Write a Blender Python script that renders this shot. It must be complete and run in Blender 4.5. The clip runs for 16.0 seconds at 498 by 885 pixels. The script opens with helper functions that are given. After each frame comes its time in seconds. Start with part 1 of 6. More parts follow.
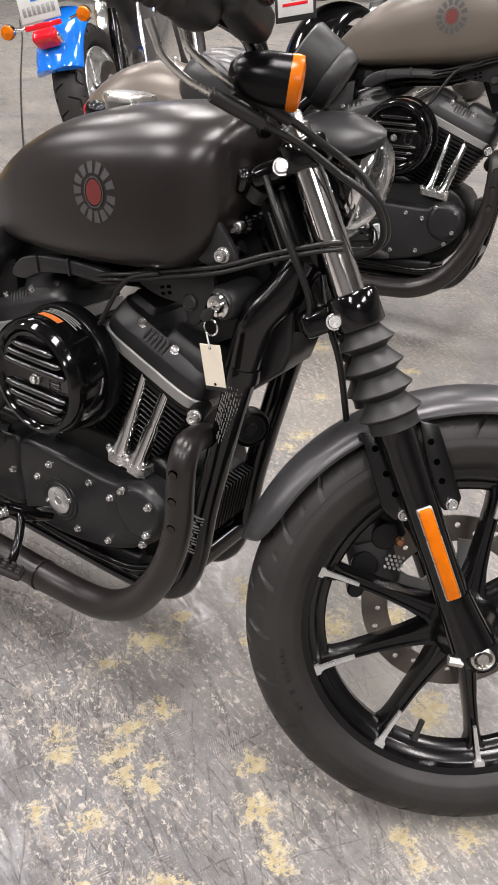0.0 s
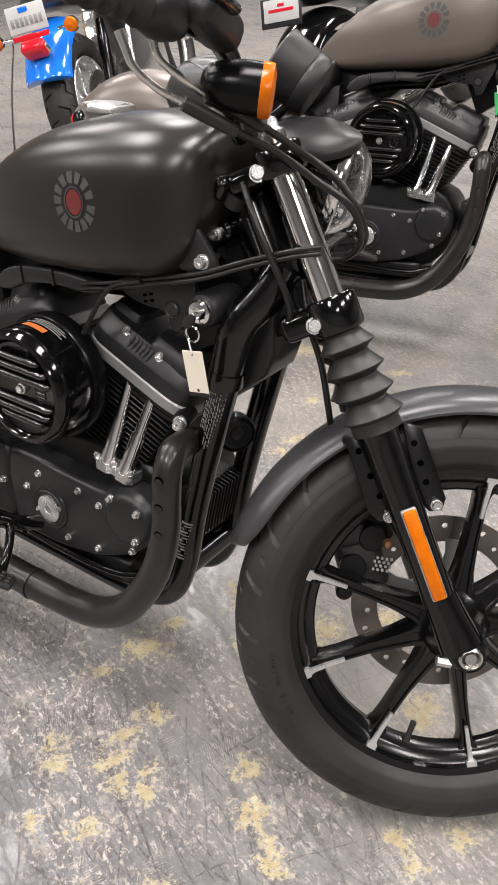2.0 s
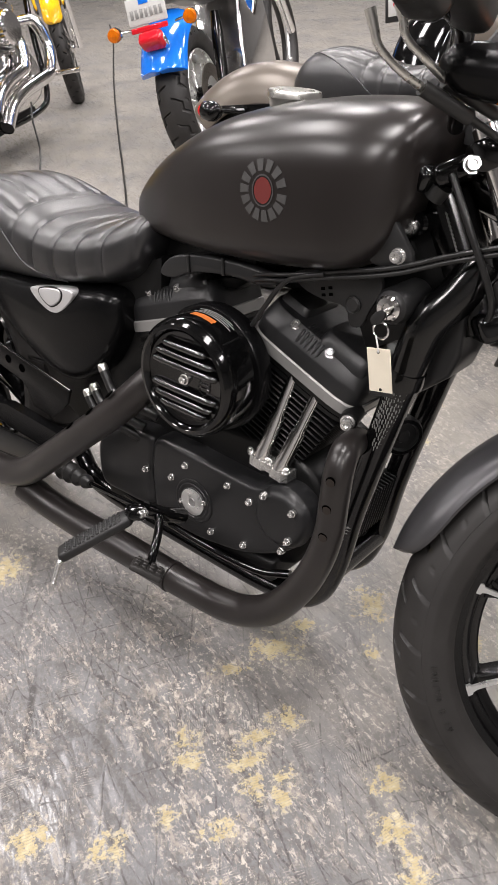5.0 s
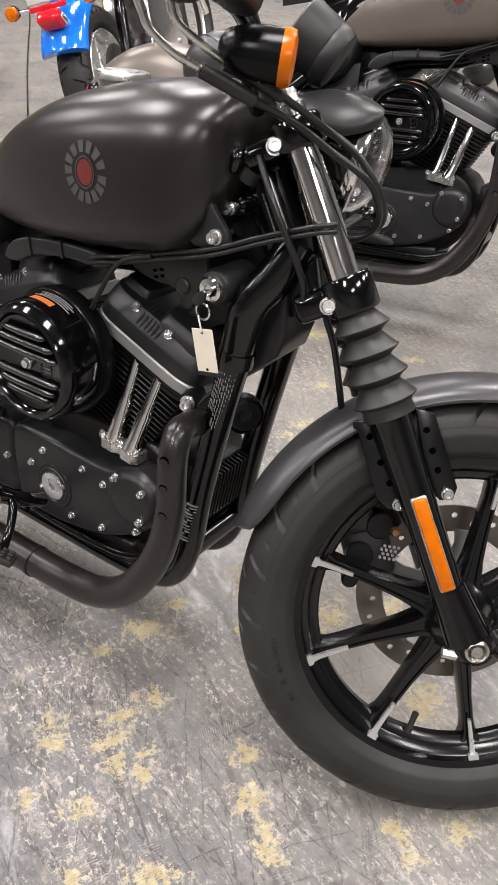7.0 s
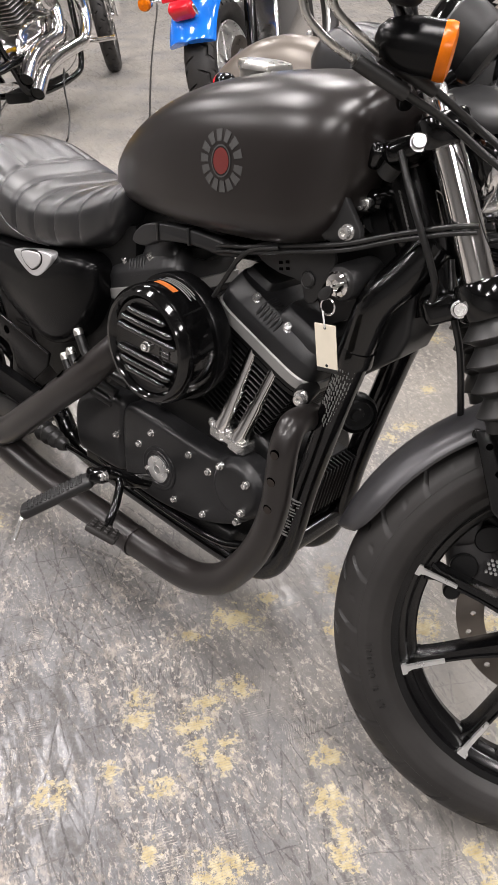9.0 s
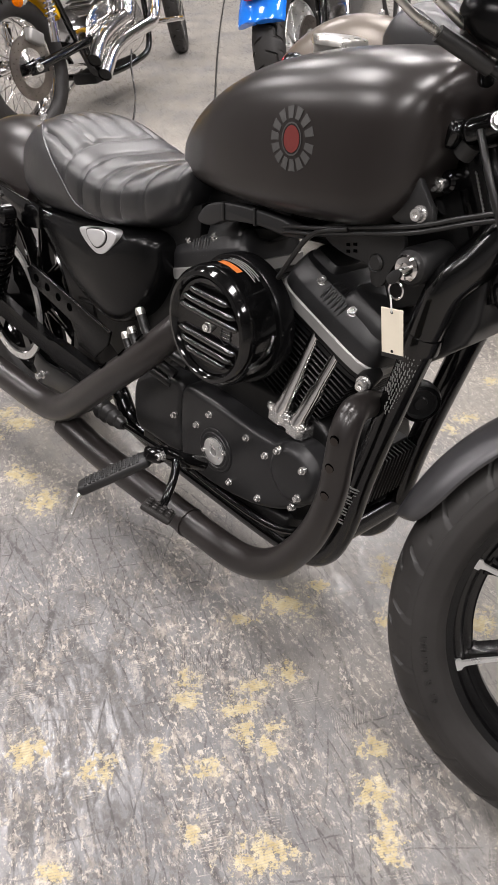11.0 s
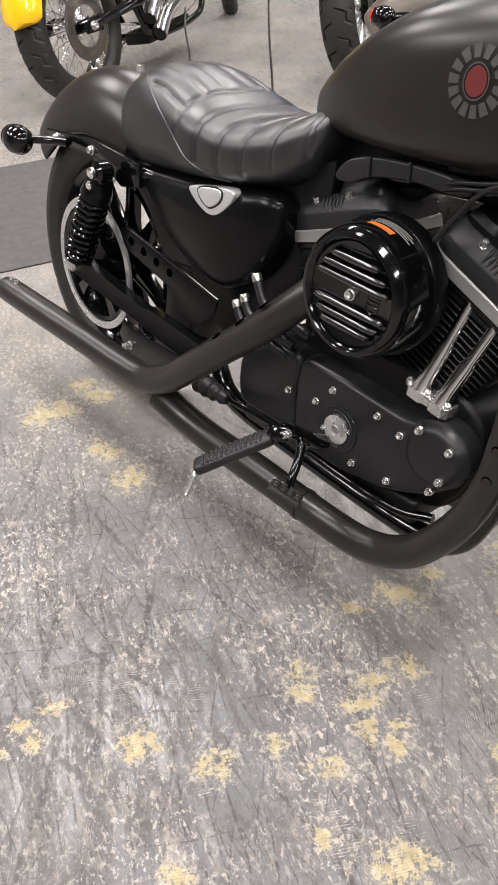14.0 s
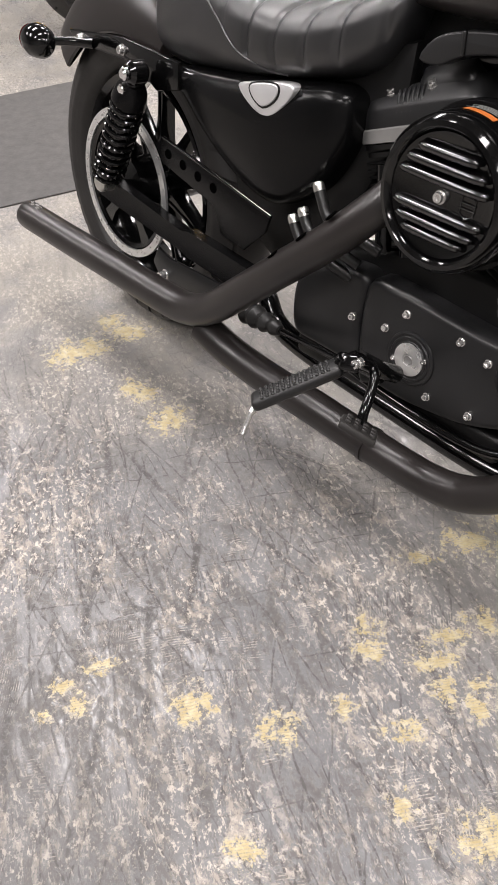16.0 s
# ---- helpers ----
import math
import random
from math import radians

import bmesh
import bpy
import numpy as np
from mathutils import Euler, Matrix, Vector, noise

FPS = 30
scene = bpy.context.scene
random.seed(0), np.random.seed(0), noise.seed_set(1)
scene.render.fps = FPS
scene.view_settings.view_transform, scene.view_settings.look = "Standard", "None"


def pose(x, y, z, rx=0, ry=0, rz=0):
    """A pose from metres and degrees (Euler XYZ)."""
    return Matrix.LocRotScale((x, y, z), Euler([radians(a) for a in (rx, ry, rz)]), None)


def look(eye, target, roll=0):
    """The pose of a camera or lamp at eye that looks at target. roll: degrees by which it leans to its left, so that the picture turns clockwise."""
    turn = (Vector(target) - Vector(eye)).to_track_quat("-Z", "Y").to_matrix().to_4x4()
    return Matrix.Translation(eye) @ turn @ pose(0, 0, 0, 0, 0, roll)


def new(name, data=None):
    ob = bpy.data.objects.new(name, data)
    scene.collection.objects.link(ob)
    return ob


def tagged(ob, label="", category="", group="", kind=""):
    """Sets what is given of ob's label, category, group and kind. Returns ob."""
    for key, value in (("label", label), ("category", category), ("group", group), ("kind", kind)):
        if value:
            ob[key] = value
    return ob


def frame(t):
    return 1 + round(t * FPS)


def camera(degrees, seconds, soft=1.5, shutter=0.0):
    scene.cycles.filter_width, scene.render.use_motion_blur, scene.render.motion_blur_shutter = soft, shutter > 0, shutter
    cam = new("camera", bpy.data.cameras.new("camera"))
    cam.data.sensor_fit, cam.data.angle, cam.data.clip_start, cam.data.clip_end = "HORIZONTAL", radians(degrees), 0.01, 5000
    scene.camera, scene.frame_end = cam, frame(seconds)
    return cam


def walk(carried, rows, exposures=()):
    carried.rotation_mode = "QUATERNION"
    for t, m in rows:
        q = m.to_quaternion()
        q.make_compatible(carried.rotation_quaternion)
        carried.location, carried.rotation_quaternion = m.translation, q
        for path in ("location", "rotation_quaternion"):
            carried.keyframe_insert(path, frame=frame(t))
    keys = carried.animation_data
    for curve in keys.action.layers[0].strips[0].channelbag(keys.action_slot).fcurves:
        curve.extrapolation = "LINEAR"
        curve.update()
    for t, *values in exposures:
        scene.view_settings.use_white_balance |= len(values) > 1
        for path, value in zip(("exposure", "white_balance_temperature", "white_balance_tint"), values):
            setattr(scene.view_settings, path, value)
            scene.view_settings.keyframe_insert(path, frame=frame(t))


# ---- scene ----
cam = camera(36.5, 16.0)
PATH = [
    (0, (0.0538, 0.0325, 1.2460), (-0.0862, 1.6214, -0.0101), -3),
    (0.5, (0.0710, 0.0355, 1.2430), (-0.0020, 1.6204, -0.0223), -3.7),
    (1, (0.0984, 0.0294, 1.2420), (0.0588, 1.6113, -0.0284), -3.8),
    (1.5, (0.0984, 0.0254, 1.2420), (0.0375, 1.6123, -0.0213), -3.9),
    (2, (0.0771, 0.0304, 1.2481), (-0.0649, 1.6265, 0.0020), -4.2),
    (2.5, (0.0406, 0.0386, 1.2491), (-0.1735, 1.6326, 0.0112), -3.9),
    (3, (0.0172, 0.0446, 1.2471), (-0.2871, 1.6265, 0.0132), -4),
    (3.2, (0.0142, 0.0497, 1.2471), (-0.3277, 1.6235, 0.0132), -4.2),
    (5.3, (-0.0923, 0.0457, 1.2339), (-0.3683, 1.6245, -0.0112), -5.1),
    (5.5, (-0.0862, 0.0467, 1.2308), (-0.3003, 1.6255, -0.0254), -4.4),
    (6, (-0.0193, 0.0406, 1.2257), (-0.1613, 1.6154, -0.0467), -4.1),
    (6.5, (0.0507, 0.0467, 1.2318), (-0.0761, 1.6164, -0.0487), -3.5),
    (7, (0.0741, 0.0467, 1.2318), (-0.0873, 1.6143, -0.0467), -3),
    (7.5, (0.0720, 0.0426, 1.2318), (-0.1542, 1.6052, -0.0426), -2.9),
    (8, (0.0497, 0.0406, 1.2359), (-0.2364, 1.5971, -0.0345), -2.9),
    (8.5, (0.0446, 0.0426, 1.2328), (-0.2932, 1.5869, -0.0396), -3.1),
    (9, (0.0355, 0.0477, 1.2288), (-0.3500, 1.5758, -0.0497), -3.5),
    (9.5, (0.0304, 0.0507, 1.2278), (-0.3896, 1.5656, -0.0558), -3.7),
    (10, (0.0254, 0.0517, 1.2197), (-0.4282, 1.5514, -0.0700), -4.1),
    (12.5, (0.0193, 0.0497, 1.2176), (-0.5367, 1.4977, -0.0903), -4.7),
    (13, (-0.0254, 0.0487, 1.2085), (-0.5713, 1.4946, -0.1065), -4.7),
    (13.5, (-0.0954, 0.0558, 1.1852), (-0.6271, 1.4926, -0.1451), -4.5),
    (14, (-0.1765, 0.0680, 1.1730), (-0.7225, 1.4845, -0.1735), -4.8),
    (14.5, (-0.2283, 0.0710, 1.1527), (-0.7793, 1.4662, -0.2151), -4.8),
    (15, (-0.2587, 0.0903, 1.1162), (-0.8118, 1.4561, -0.2790), -5),
    (15.5, (-0.2689, 0.1086, 1.0817), (-0.8189, 1.4490, -0.3389), -5.4),
    (16, (-0.2841, 0.1187, 1.0685), (-0.8321, 1.4398, -0.3703), -6.2),
]
walk(cam, [(t, look(eye, target, roll)) for t, eye, target, roll in PATH])

# ---- light ----
world = bpy.data.worlds.new("room_air")
scene.world = world
world.use_nodes = True
world.node_tree.nodes["Background"].inputs["Color"].default_value = (0.9, 0.95, 1.0, 1)
world.node_tree.nodes["Background"].inputs["Strength"].default_value = 0.02
scene.view_settings.exposure = 0.0

CEILING = 4.2
# rows of strip lights that run across the parked bikes
ROW_YAW = 58.74
ROW_DIR = (math.cos(radians(ROW_YAW)), math.sin(radians(ROW_YAW)))
LAMPS = [(ROW_DIR[1] * across + ROW_DIR[0] * along, -ROW_DIR[0] * across + ROW_DIR[1] * along) for across in (-6.1, -3.15, -0.2, 2.75) for along in (-2.4, 0.6, 3.6, 6.6)]


def strip_lamp(x, y, watts):
    lamp = bpy.data.lights.new("strip_light", "AREA")
    lamp.shape, lamp.size, lamp.size_y, lamp.energy = "RECTANGLE", 1.40, 0.60, watts
    lamp.color = (1.0, 0.945, 0.94)
    ob = new("strip_light", lamp)
    ob.matrix_world = pose(x, y, CEILING - 0.24, 0, 0, ROW_YAW)
    return ob


for lx, ly in LAMPS:
    strip_lamp(lx, ly, 112)


# ---- materials ----
def material(name):
    m = bpy.data.materials.new(name)
    m.use_nodes = True
    return m, m.node_tree.nodes, m.node_tree.links, m.node_tree.nodes["Principled BSDF"]


def ramp(nodes, stops):
    r = nodes.new("ShaderNodeValToRGB")
    el = r.color_ramp.elements
    while len(el) < len(stops):
        el.new(0.5)
    for e, (p, c) in zip(el, stops):
        e.position = p
        e.color = (*c, 1) if len(c) == 3 else c
    return r


def noise_tex(nodes, links, scale, detail=6.0, rough=0.6, vec=None):
    n = nodes.new("ShaderNodeTexNoise")
    n.inputs["Scale"].default_value, n.inputs["Detail"].default_value, n.inputs["Roughness"].default_value = scale, detail, rough
    if vec is None:
        c = nodes.new("ShaderNodeTexCoord")
        vec = c.outputs["Object"]
    links.new(vec, n.inputs["Vector"])
    return n


def surface(name, col, rough=0.4, metal=0.0, vary=0.15, bump=0.0, bump_scale=400.0, rvary=0.12, scale=14.0, coat=0.0, spec=0.5):
    """A paint, metal, rubber or plastic with smudges, grain and uneven gloss."""
    m, nodes, links, b = material(name)
    b.inputs["Metallic"].default_value = metal
    b.inputs["Coat Weight"].default_value = coat
    b.inputs["Coat Roughness"].default_value = 0.06
    b.inputs["Specular IOR Level"].default_value = spec
    n = noise_tex(nodes, links, scale)
    lo = [max(0.0, c * (1 - vary)) for c in col]
    hi = [min(1.0, c * (1 + vary) + 0.004 * vary) for c in col]
    r = ramp(nodes, [(0.3, lo), (0.7, hi)])
    links.new(n.outputs["Fac"], r.inputs["Fac"])
    links.new(r.outputs["Color"], b.inputs["Base Color"])
    n2 = noise_tex(nodes, links, scale * 4.3, 4)
    mr = nodes.new("ShaderNodeMapRange")
    mr.inputs["To Min"].default_value, mr.inputs["To Max"].default_value = max(0.02, rough - rvary), min(1.0, rough + rvary)
    links.new(n2.outputs["Fac"], mr.inputs["Value"])
    links.new(mr.outputs["Result"], b.inputs["Roughness"])
    if bump:
        n3 = noise_tex(nodes, links, bump_scale, 3)
        bp = nodes.new("ShaderNodeBump")
        bp.inputs["Strength"].default_value, bp.inputs["Distance"].default_value = bump, 0.001
        links.new(n3.outputs["Fac"], bp.inputs["Height"])
        links.new(bp.outputs["Normal"], b.inputs["Normal"])
    return m


MAT = {
    "satin_black": surface("satin_black_paint", (0.0026, 0.0026, 0.0028), 0.25, 0, 0.15, rvary=0.03, scale=5, spec=0.17),
    "satin_tank": surface("satin_brown_black_paint", (0.0126, 0.0104, 0.0097), 0.29, 0, 0.12, rvary=0.03, scale=5, spec=0.42),
    "badge_silver": surface("badge_silver", (0.60, 0.60, 0.605), 0.36, 0.55, 0.06),
    "satin_olive": surface("satin_grey_brown_paint", (0.108, 0.091, 0.074), 0.33, 0.25, 0.08, rvary=0.05, scale=5),
    "gloss_black": surface("gloss_black_paint", (0.0018, 0.0018, 0.0019), 0.10, 0, 0.2, rvary=0.05),
    "louvre_black": surface("polished_louvre_black", (0.0025, 0.0025, 0.0026), 0.20, 0, 0.1, rvary=0.03, spec=1.0),
    "wheel_black": surface("satin_wheel_black", (0.0020, 0.0020, 0.0022), 0.22, 0, 0.2, rvary=0.03),
    "frame_black": surface("frame_black", (0.0020, 0.0020, 0.0021), 0.16, 0, 0.2, rvary=0.08),
    "wrinkle_black": surface("wrinkle_black_casting", (0.0110, 0.0110, 0.0116), 0.37, 0, 0.2, 0.15, 900, spec=0.42),
    "cast_black": surface("cast_black", (0.0024, 0.0024, 0.0025), 0.40, 0, 0.3, 0.15, 500, spec=0.32),
    # flat near-black that paints the shade inside holes and slots not cut open
    "hole_shade": surface("flat_hole_shade", (0.0006, 0.0006, 0.0006), 0.95, 0, 0.2, spec=0.0),
    "pipe_black": surface("heat_paint_black", (0.0135, 0.0114, 0.0108), 0.32, 0.0, 0.18, 0.05, 700, rvary=0.05, spec=0.48),
    # lighter brown painted as the lit bottom of the exhaust's holes
    "hole_brown": surface("brown_hole_disc", (0.022, 0.016, 0.012), 0.55, 0.3, 0.25, 0.1, 500),
    "fender_grey": surface("satin_charcoal_fender", (0.058, 0.057, 0.060), 0.34, 0.40, 0.1, rvary=0.05, scale=5),
    "rubber": surface("tyre_rubber", (0.0165, 0.0152, 0.0144), 0.52, 0, 0.25, 0.15, 350, spec=0.4),
    "boot_rubber": surface("boot_rubber", (0.012, 0.0117, 0.0114), 0.48, 0, 0.2, 0.1, 300),
    "plastic": surface("black_plastic", (0.0070, 0.0070, 0.0072), 0.44, 0, 0.2, 0.1, 700),
    "cable": surface("cable_sleeve", (0.006, 0.006, 0.006), 0.36, 0, 0.2),
    "chrome": surface("chrome", (0.88, 0.87, 0.86), 0.11, 1, 0.04, rvary=0.04),
    "zinc": surface("bright_zinc_plate", (0.66, 0.655, 0.64), 0.24, 0.88, 0.08, rvary=0.06),
    "steel": surface("zinc_steel", (0.62, 0.61, 0.58), 0.30, 1, 0.15, 0.1, 300),
    "alu": surface("machined_aluminium", (0.68, 0.68, 0.67), 0.30, 0.8, 0.1, 0.1, 500),
    "alu_dark": surface("grey_machined_fin_edge", (0.27, 0.267, 0.26), 0.42, 0.5, 0.1, 0.1, 500),
    "disc": surface("brake_disc_steel", (0.23, 0.205, 0.18), 0.38, 1, 0.2, 0.1, 250),
    "leather": surface("black_leather", (0.0125, 0.0125, 0.0135), 0.33, 0, 0.2, 0.30, 700, rvary=0.05, spec=0.85),
    "amber": surface("amber_lens", (0.52, 0.118, 0.0004), 0.24, 0, 0.16, rvary=0.05, scale=60, spec=0.25),
    "red": surface("red_lens", (0.55, 0.01, 0.02), 0.12, 0, 0.1, rvary=0.05),
    "logo_grey": surface("grey_print", (0.040, 0.039, 0.038), 0.6, 0, 0.1),
    "logo_red": surface("red_print", (0.100, 0.008, 0.006), 0.55, 0, 0.1),
    "tag": surface("cream_card", (0.70, 0.64, 0.52), 0.6, 0, 0.06),
    "tag_green": surface("green_card", (0.04, 0.38, 0.12), 0.6, 0, 0.06),
    "visor": surface("satin_charcoal_plastic", (0.0130, 0.0130, 0.0134), 0.38, 0, 0.1, rvary=0.04, scale=5, spec=0.36),
    "caliper": surface("grey_black_casting", (0.020, 0.019, 0.019), 0.48, 0, 0.25, 0.2, 400),
    "copper": surface("copper_plated_screw", (0.60, 0.30, 0.16), 0.30, 1, 0.1),
    "white": surface("white_print", (0.7, 0.7, 0.68), 0.5, 0, 0.05),
    "plate_grey": surface("pale_plate", (0.46, 0.455, 0.44), 0.45, 0, 0.06),
    "print": surface("faded_white_print", (0.19, 0.19, 0.185), 0.5, 0, 0.15),
    "orange": surface("orange_sticker", (0.42, 0.115, 0.02), 0.5, 0, 0.05),
    "blue": surface("blue_paint", (0.01, 0.17, 0.72), 0.14, 0.1, 0.05, coat=0.6),
    "yellow": surface("yellow_paint", (0.85, 0.48, 0.01), 0.14, 0, 0.05, coat=0.6),
    "mat": surface("grey_rubber_mat", (0.056, 0.053, 0.051), 0.7, 0, 0.2, 0.5, 120, scale=30),
    "wall": surface("painted_wall", (0.30, 0.295, 0.29), 0.8, 0, 0.05, 0.1, 40, scale=1.5),
    "ceiling": surface("ceiling_grey", (0.16, 0.16, 0.16), 0.85, 0, 0.05, scale=1.5),
    "lamp_body": surface("lamp_housing", (0.75, 0.75, 0.75), 0.5, 0, 0.03),
}


def glass():
    m, nodes, links, b = material("headlamp_glass")
    b.inputs["Base Color"].default_value = (0.95, 0.96, 0.97, 1)
    b.inputs["Transmission Weight"].default_value = 1.0
    b.inputs["Roughness"].default_value = 0.03
    return m


MAT["glass"] = glass()


ISLANDS = [
    (-0.245, 0.964, 0.033, 0.022, 15), (-0.321, 0.908, 0.023, 0.008, 15), (-0.194, 1.021, 0.019, 0.01, 15),
    (-0.058, 1.086, 0.035, 0.022, -83), (-0.056, 0.972, 0.016, 0.007, -82), (-0.252, 0.68, 0.014, 0.014, 16),
    (-0.269, 0.722, 0.025, 0.013, 15), (-0.259, 0.768, 0.025, 0.01, 15), (-0.201, 0.814, 0.017, 0.012, -77),
    (-0.24, 0.81, 0.006, 0.006, 15), (-0.2, 0.666, 0.014, 0.012, -76), (-0.198, 0.704, 0.012, 0.009, 16),
    (-0.382, 0.756, 0.008, 0.007, -71), (-0.367, 0.716, 0.017, 0.014, 15), (-0.466, 0.555, 0.023, 0.017, 16),
    (-0.603, 0.555, 0.025, 0.021, 16), (-0.165, 0.49, 0.035, 0.017, 16), (-0.038, 0.712, 0.015, 0.011, -82),
]
ISLANDS += [
    (-0.021, 0.637, 0.018, 0.018, -82), (0.01, 0.589, 0.014, 0.011, -83), (-0.877, 1.125, 0.033, 0.03, -63),
    (-1.087, 1.384, 0.043, 0.023, 13), (-1.152, 1.305, 0.038, 0.029, 13), (-0.955, 1.186, 0.021, 0.019, 14),
    (-0.47, 0.386, 0.015, 0.008, 16), (-0.294, 0.604, 0.023, 0.01, 16), (-1.191, 1.275, 0.035, 0.034, -62),
    (-0.993, 1.2, 0.025, 0.019, -65), (-1.148, 1.413, 0.026, 0.017, 13), (-0.811, 0.526, 0.012, 0.007, 17),
    (-0.771, 0.507, 0.013, 0.01, 17), (-0.813, 0.473, 0.009, 0.005, 17), (-0.764, 0.576, 0.02, 0.009, 16),
    (-0.462, 0.384, 0.015, 0.011, 17), (-0.288, 0.602, 0.019, 0.008, 17), (-0.278, 0.501, 0.012, 0.011, -79),
]
ISLANDS += [
    (-0.386, 0.758, 0.01, 0.009, -77), (-0.057, 1.075, 0.019, 0.013, -87), (0.123, 1.006, 0.03, 0.023, -93),
    (0.29, 0.824, 0.034, 0.027, -98), (-0.027, 0.705, 0.016, 0.013, 1), (-0.013, 0.63, 0.021, 0.015, 1),
    (0.023, 0.556, 0.018, 0.017, 1), (0.22, 0.597, 0.018, 0.011, 1), (0.232, 0.555, 0.015, 0.01, 1),
    (0.32, 0.601, 0.018, 0.013, 1), (-0.376, 0.759, 0.013, 0.012, 1), (-0.156, 0.513, 0.026, 0.01, 1),
    (-0.387, 0.618, 0.011, 0.01, 1), (0.247, 1.035, 0.021, 0.017, -96), (0.116, 2.094, 0.026, 0.02, -2),
    (0.019, 1.591, 0.016, 0.012, 9), (0.112, 1.82, 0.015, 0.012, 8), (0.079, 2.102, 0.025, 0.023, 7),
    (0.379, 1.954, 0.022, 0.010, -5), (0.053, 1.643, 0.022, 0.012, 23),
]
DRAGS = [
    (-0.546, 0.449, 0.099, -56.0, 0.011), (-0.507, 0.728, 0.199, -55.0, 0.005), (-0.517, 0.736, 0.137, -54.0, 0.004),
    (-0.542, 0.452, 0.059, -54.0, 0.012), (-0.626, 0.442, 0.037, -27.0, 0.008), (-0.599, 0.765, 0.087, -34.0, 0.005),
    (-0.394, 0.477, 0.058, -25.0, 0.005), (-0.436, 0.63, 0.106, -50.0, 0.006), (0.089, 0.63, 0.044, 37.0, 0.006),
    (0.077, 0.609, 0.051, 37.0, 0.006), (-0.438, 0.725, 0.104, -62.0, 0.006), (-0.566, 0.756, 0.154, -37.0, 0.005),
    (-0.692, 0.574, 0.105, -32.0, 0.008), (-0.73, 0.763, 0.127, -44.0, 0.006), (-0.777, 0.582, 0.088, -22.0, 0.006),
    (-0.439, 0.8, 0.195, -52.0, 0.004), (-0.676, 0.717, 0.117, -40.0, 0.006), (-0.695, 0.502, 0.101, -18.0, 0.006),
]


def concrete():
    """Glossy grey floor paint worn through by scuffs, with cream flecks, tyre prints and islands of old yellow paint."""
    m, nodes, links, b = material("worn_painted_concrete")
    co = nodes.new("ShaderNodeTexCoord").outputs["Object"]

    def val(op, a, bb=None, clamp=False):
        n = nodes.new("ShaderNodeMath")
        n.operation, n.use_clamp = op, clamp
        for i, v in enumerate((a, bb)):
            if v is None:
                continue
            if isinstance(v, (int, float)):
                n.inputs[i].default_value = v
            else:
                links.new(v, n.inputs[i])
        return n.outputs[0]

    def mix(fac, c1, c2, kind="MIX"):
        n = nodes.new("ShaderNodeMixRGB")
        n.blend_type = kind
        for i, v in enumerate((fac, c1, c2)):
            if isinstance(v, (int, float)):
                n.inputs[i].default_value = v
            elif isinstance(v, tuple):
                n.inputs[i].default_value = (*v, 1)
            else:
                links.new(v, n.inputs[i])
        return n.outputs[0]

    def step(v, lo, hi):
        n = nodes.new("ShaderNodeMapRange")
        n.interpolation_type = "SMOOTHSTEP"
        n.inputs["From Min"].default_value, n.inputs["From Max"].default_value = lo, hi
        links.new(v, n.inputs["Value"])
        return n.outputs["Result"]

    def laid(rot, sx, sy, vec=None, shift=(0, 0, 0)):
        n = nodes.new("ShaderNodeMapping")
        n.vector_type = "TEXTURE"
        n.inputs["Location"].default_value = shift
        n.inputs["Rotation"].default_value = (0, 0, radians(rot))
        n.inputs["Scale"].default_value = (sx, sy, 1)
        links.new(co if vec is None else vec, n.inputs["Vector"])
        return n.outputs["Vector"]

    def fac(scale, detail=6, rough=0.6, vec=None):
        return noise_tex(nodes, links, scale, detail, rough, co if vec is None else vec).outputs["Fac"]

    # a slight waver, so that no scratch runs dead straight
    warp = nodes.new("ShaderNodeTexNoise")
    warp.inputs["Scale"].default_value, warp.inputs["Detail"].default_value = 5.0, 3.0
    links.new(co, warp.inputs["Vector"])
    wav = nodes.new("ShaderNodeVectorMath")
    wav.operation = "MULTIPLY_ADD"
    links.new(warp.outputs["Color"], wav.inputs[0])
    wav.inputs[1].default_value = (0.035, 0.035, 0.0)
    links.new(co, wav.inputs[2])
    wv = wav.outputs["Vector"]

    big, mid, fine, grit = fac(1.1, 4, 0.55), fac(6, 7, 0.62), fac(55, 8, 0.72), fac(330, 4, 0.7)
    grey = ramp(nodes, [(0.34, (0.165, 0.164, 0.168)), (0.50, (0.218, 0.216, 0.218)), (0.66, (0.272, 0.266, 0.260))])
    links.new(val("ADD", val("MULTIPLY", mid, 0.55), val("MULTIPLY", big, 0.45)), grey.inputs["Fac"])
    col = mix(0.34, grey.outputs["Color"], fine, "OVERLAY")
    col = mix(0.22, col, fac(170, 6, 0.78), "OVERLAY")

    # where the paint is scuffed most: a worn run along the bikes' front
    run = nodes.new("ShaderNodeVectorMath")
    run.operation = "LENGTH"
    links.new(laid(-20, 1.0, 0.62, None, (-0.78, 0.48, 0)), run.inputs[0])
    worn = val("ADD", val("MULTIPLY", step(run.outputs["Value"], 1.60, 0.30), 0.68), val("ADD", val("MULTIPLY", step(fac(2.4, 5, 0.6), 0.34, 0.64), 0.36), 0.14), True)

    col = mix(val("MULTIPLY", step(run.outputs["Value"], 0.55, 1.35), val("ADD", val("MULTIPLY", step(fac(3.6, 8, 0.70, laid(0, 1, 1, wv, (5, 2, 0))), 0.36, 0.58), 0.60), 0.20)), col, (0.345, 0.322, 0.280))

    # crumbling wear down to brown-grey screed, drawn out along the scuffs
    crumbs = step(fac(85, 9, 0.80), 0.43, 0.51)
    brk = step(fac(34, 7, 0.72), 0.36, 0.56)
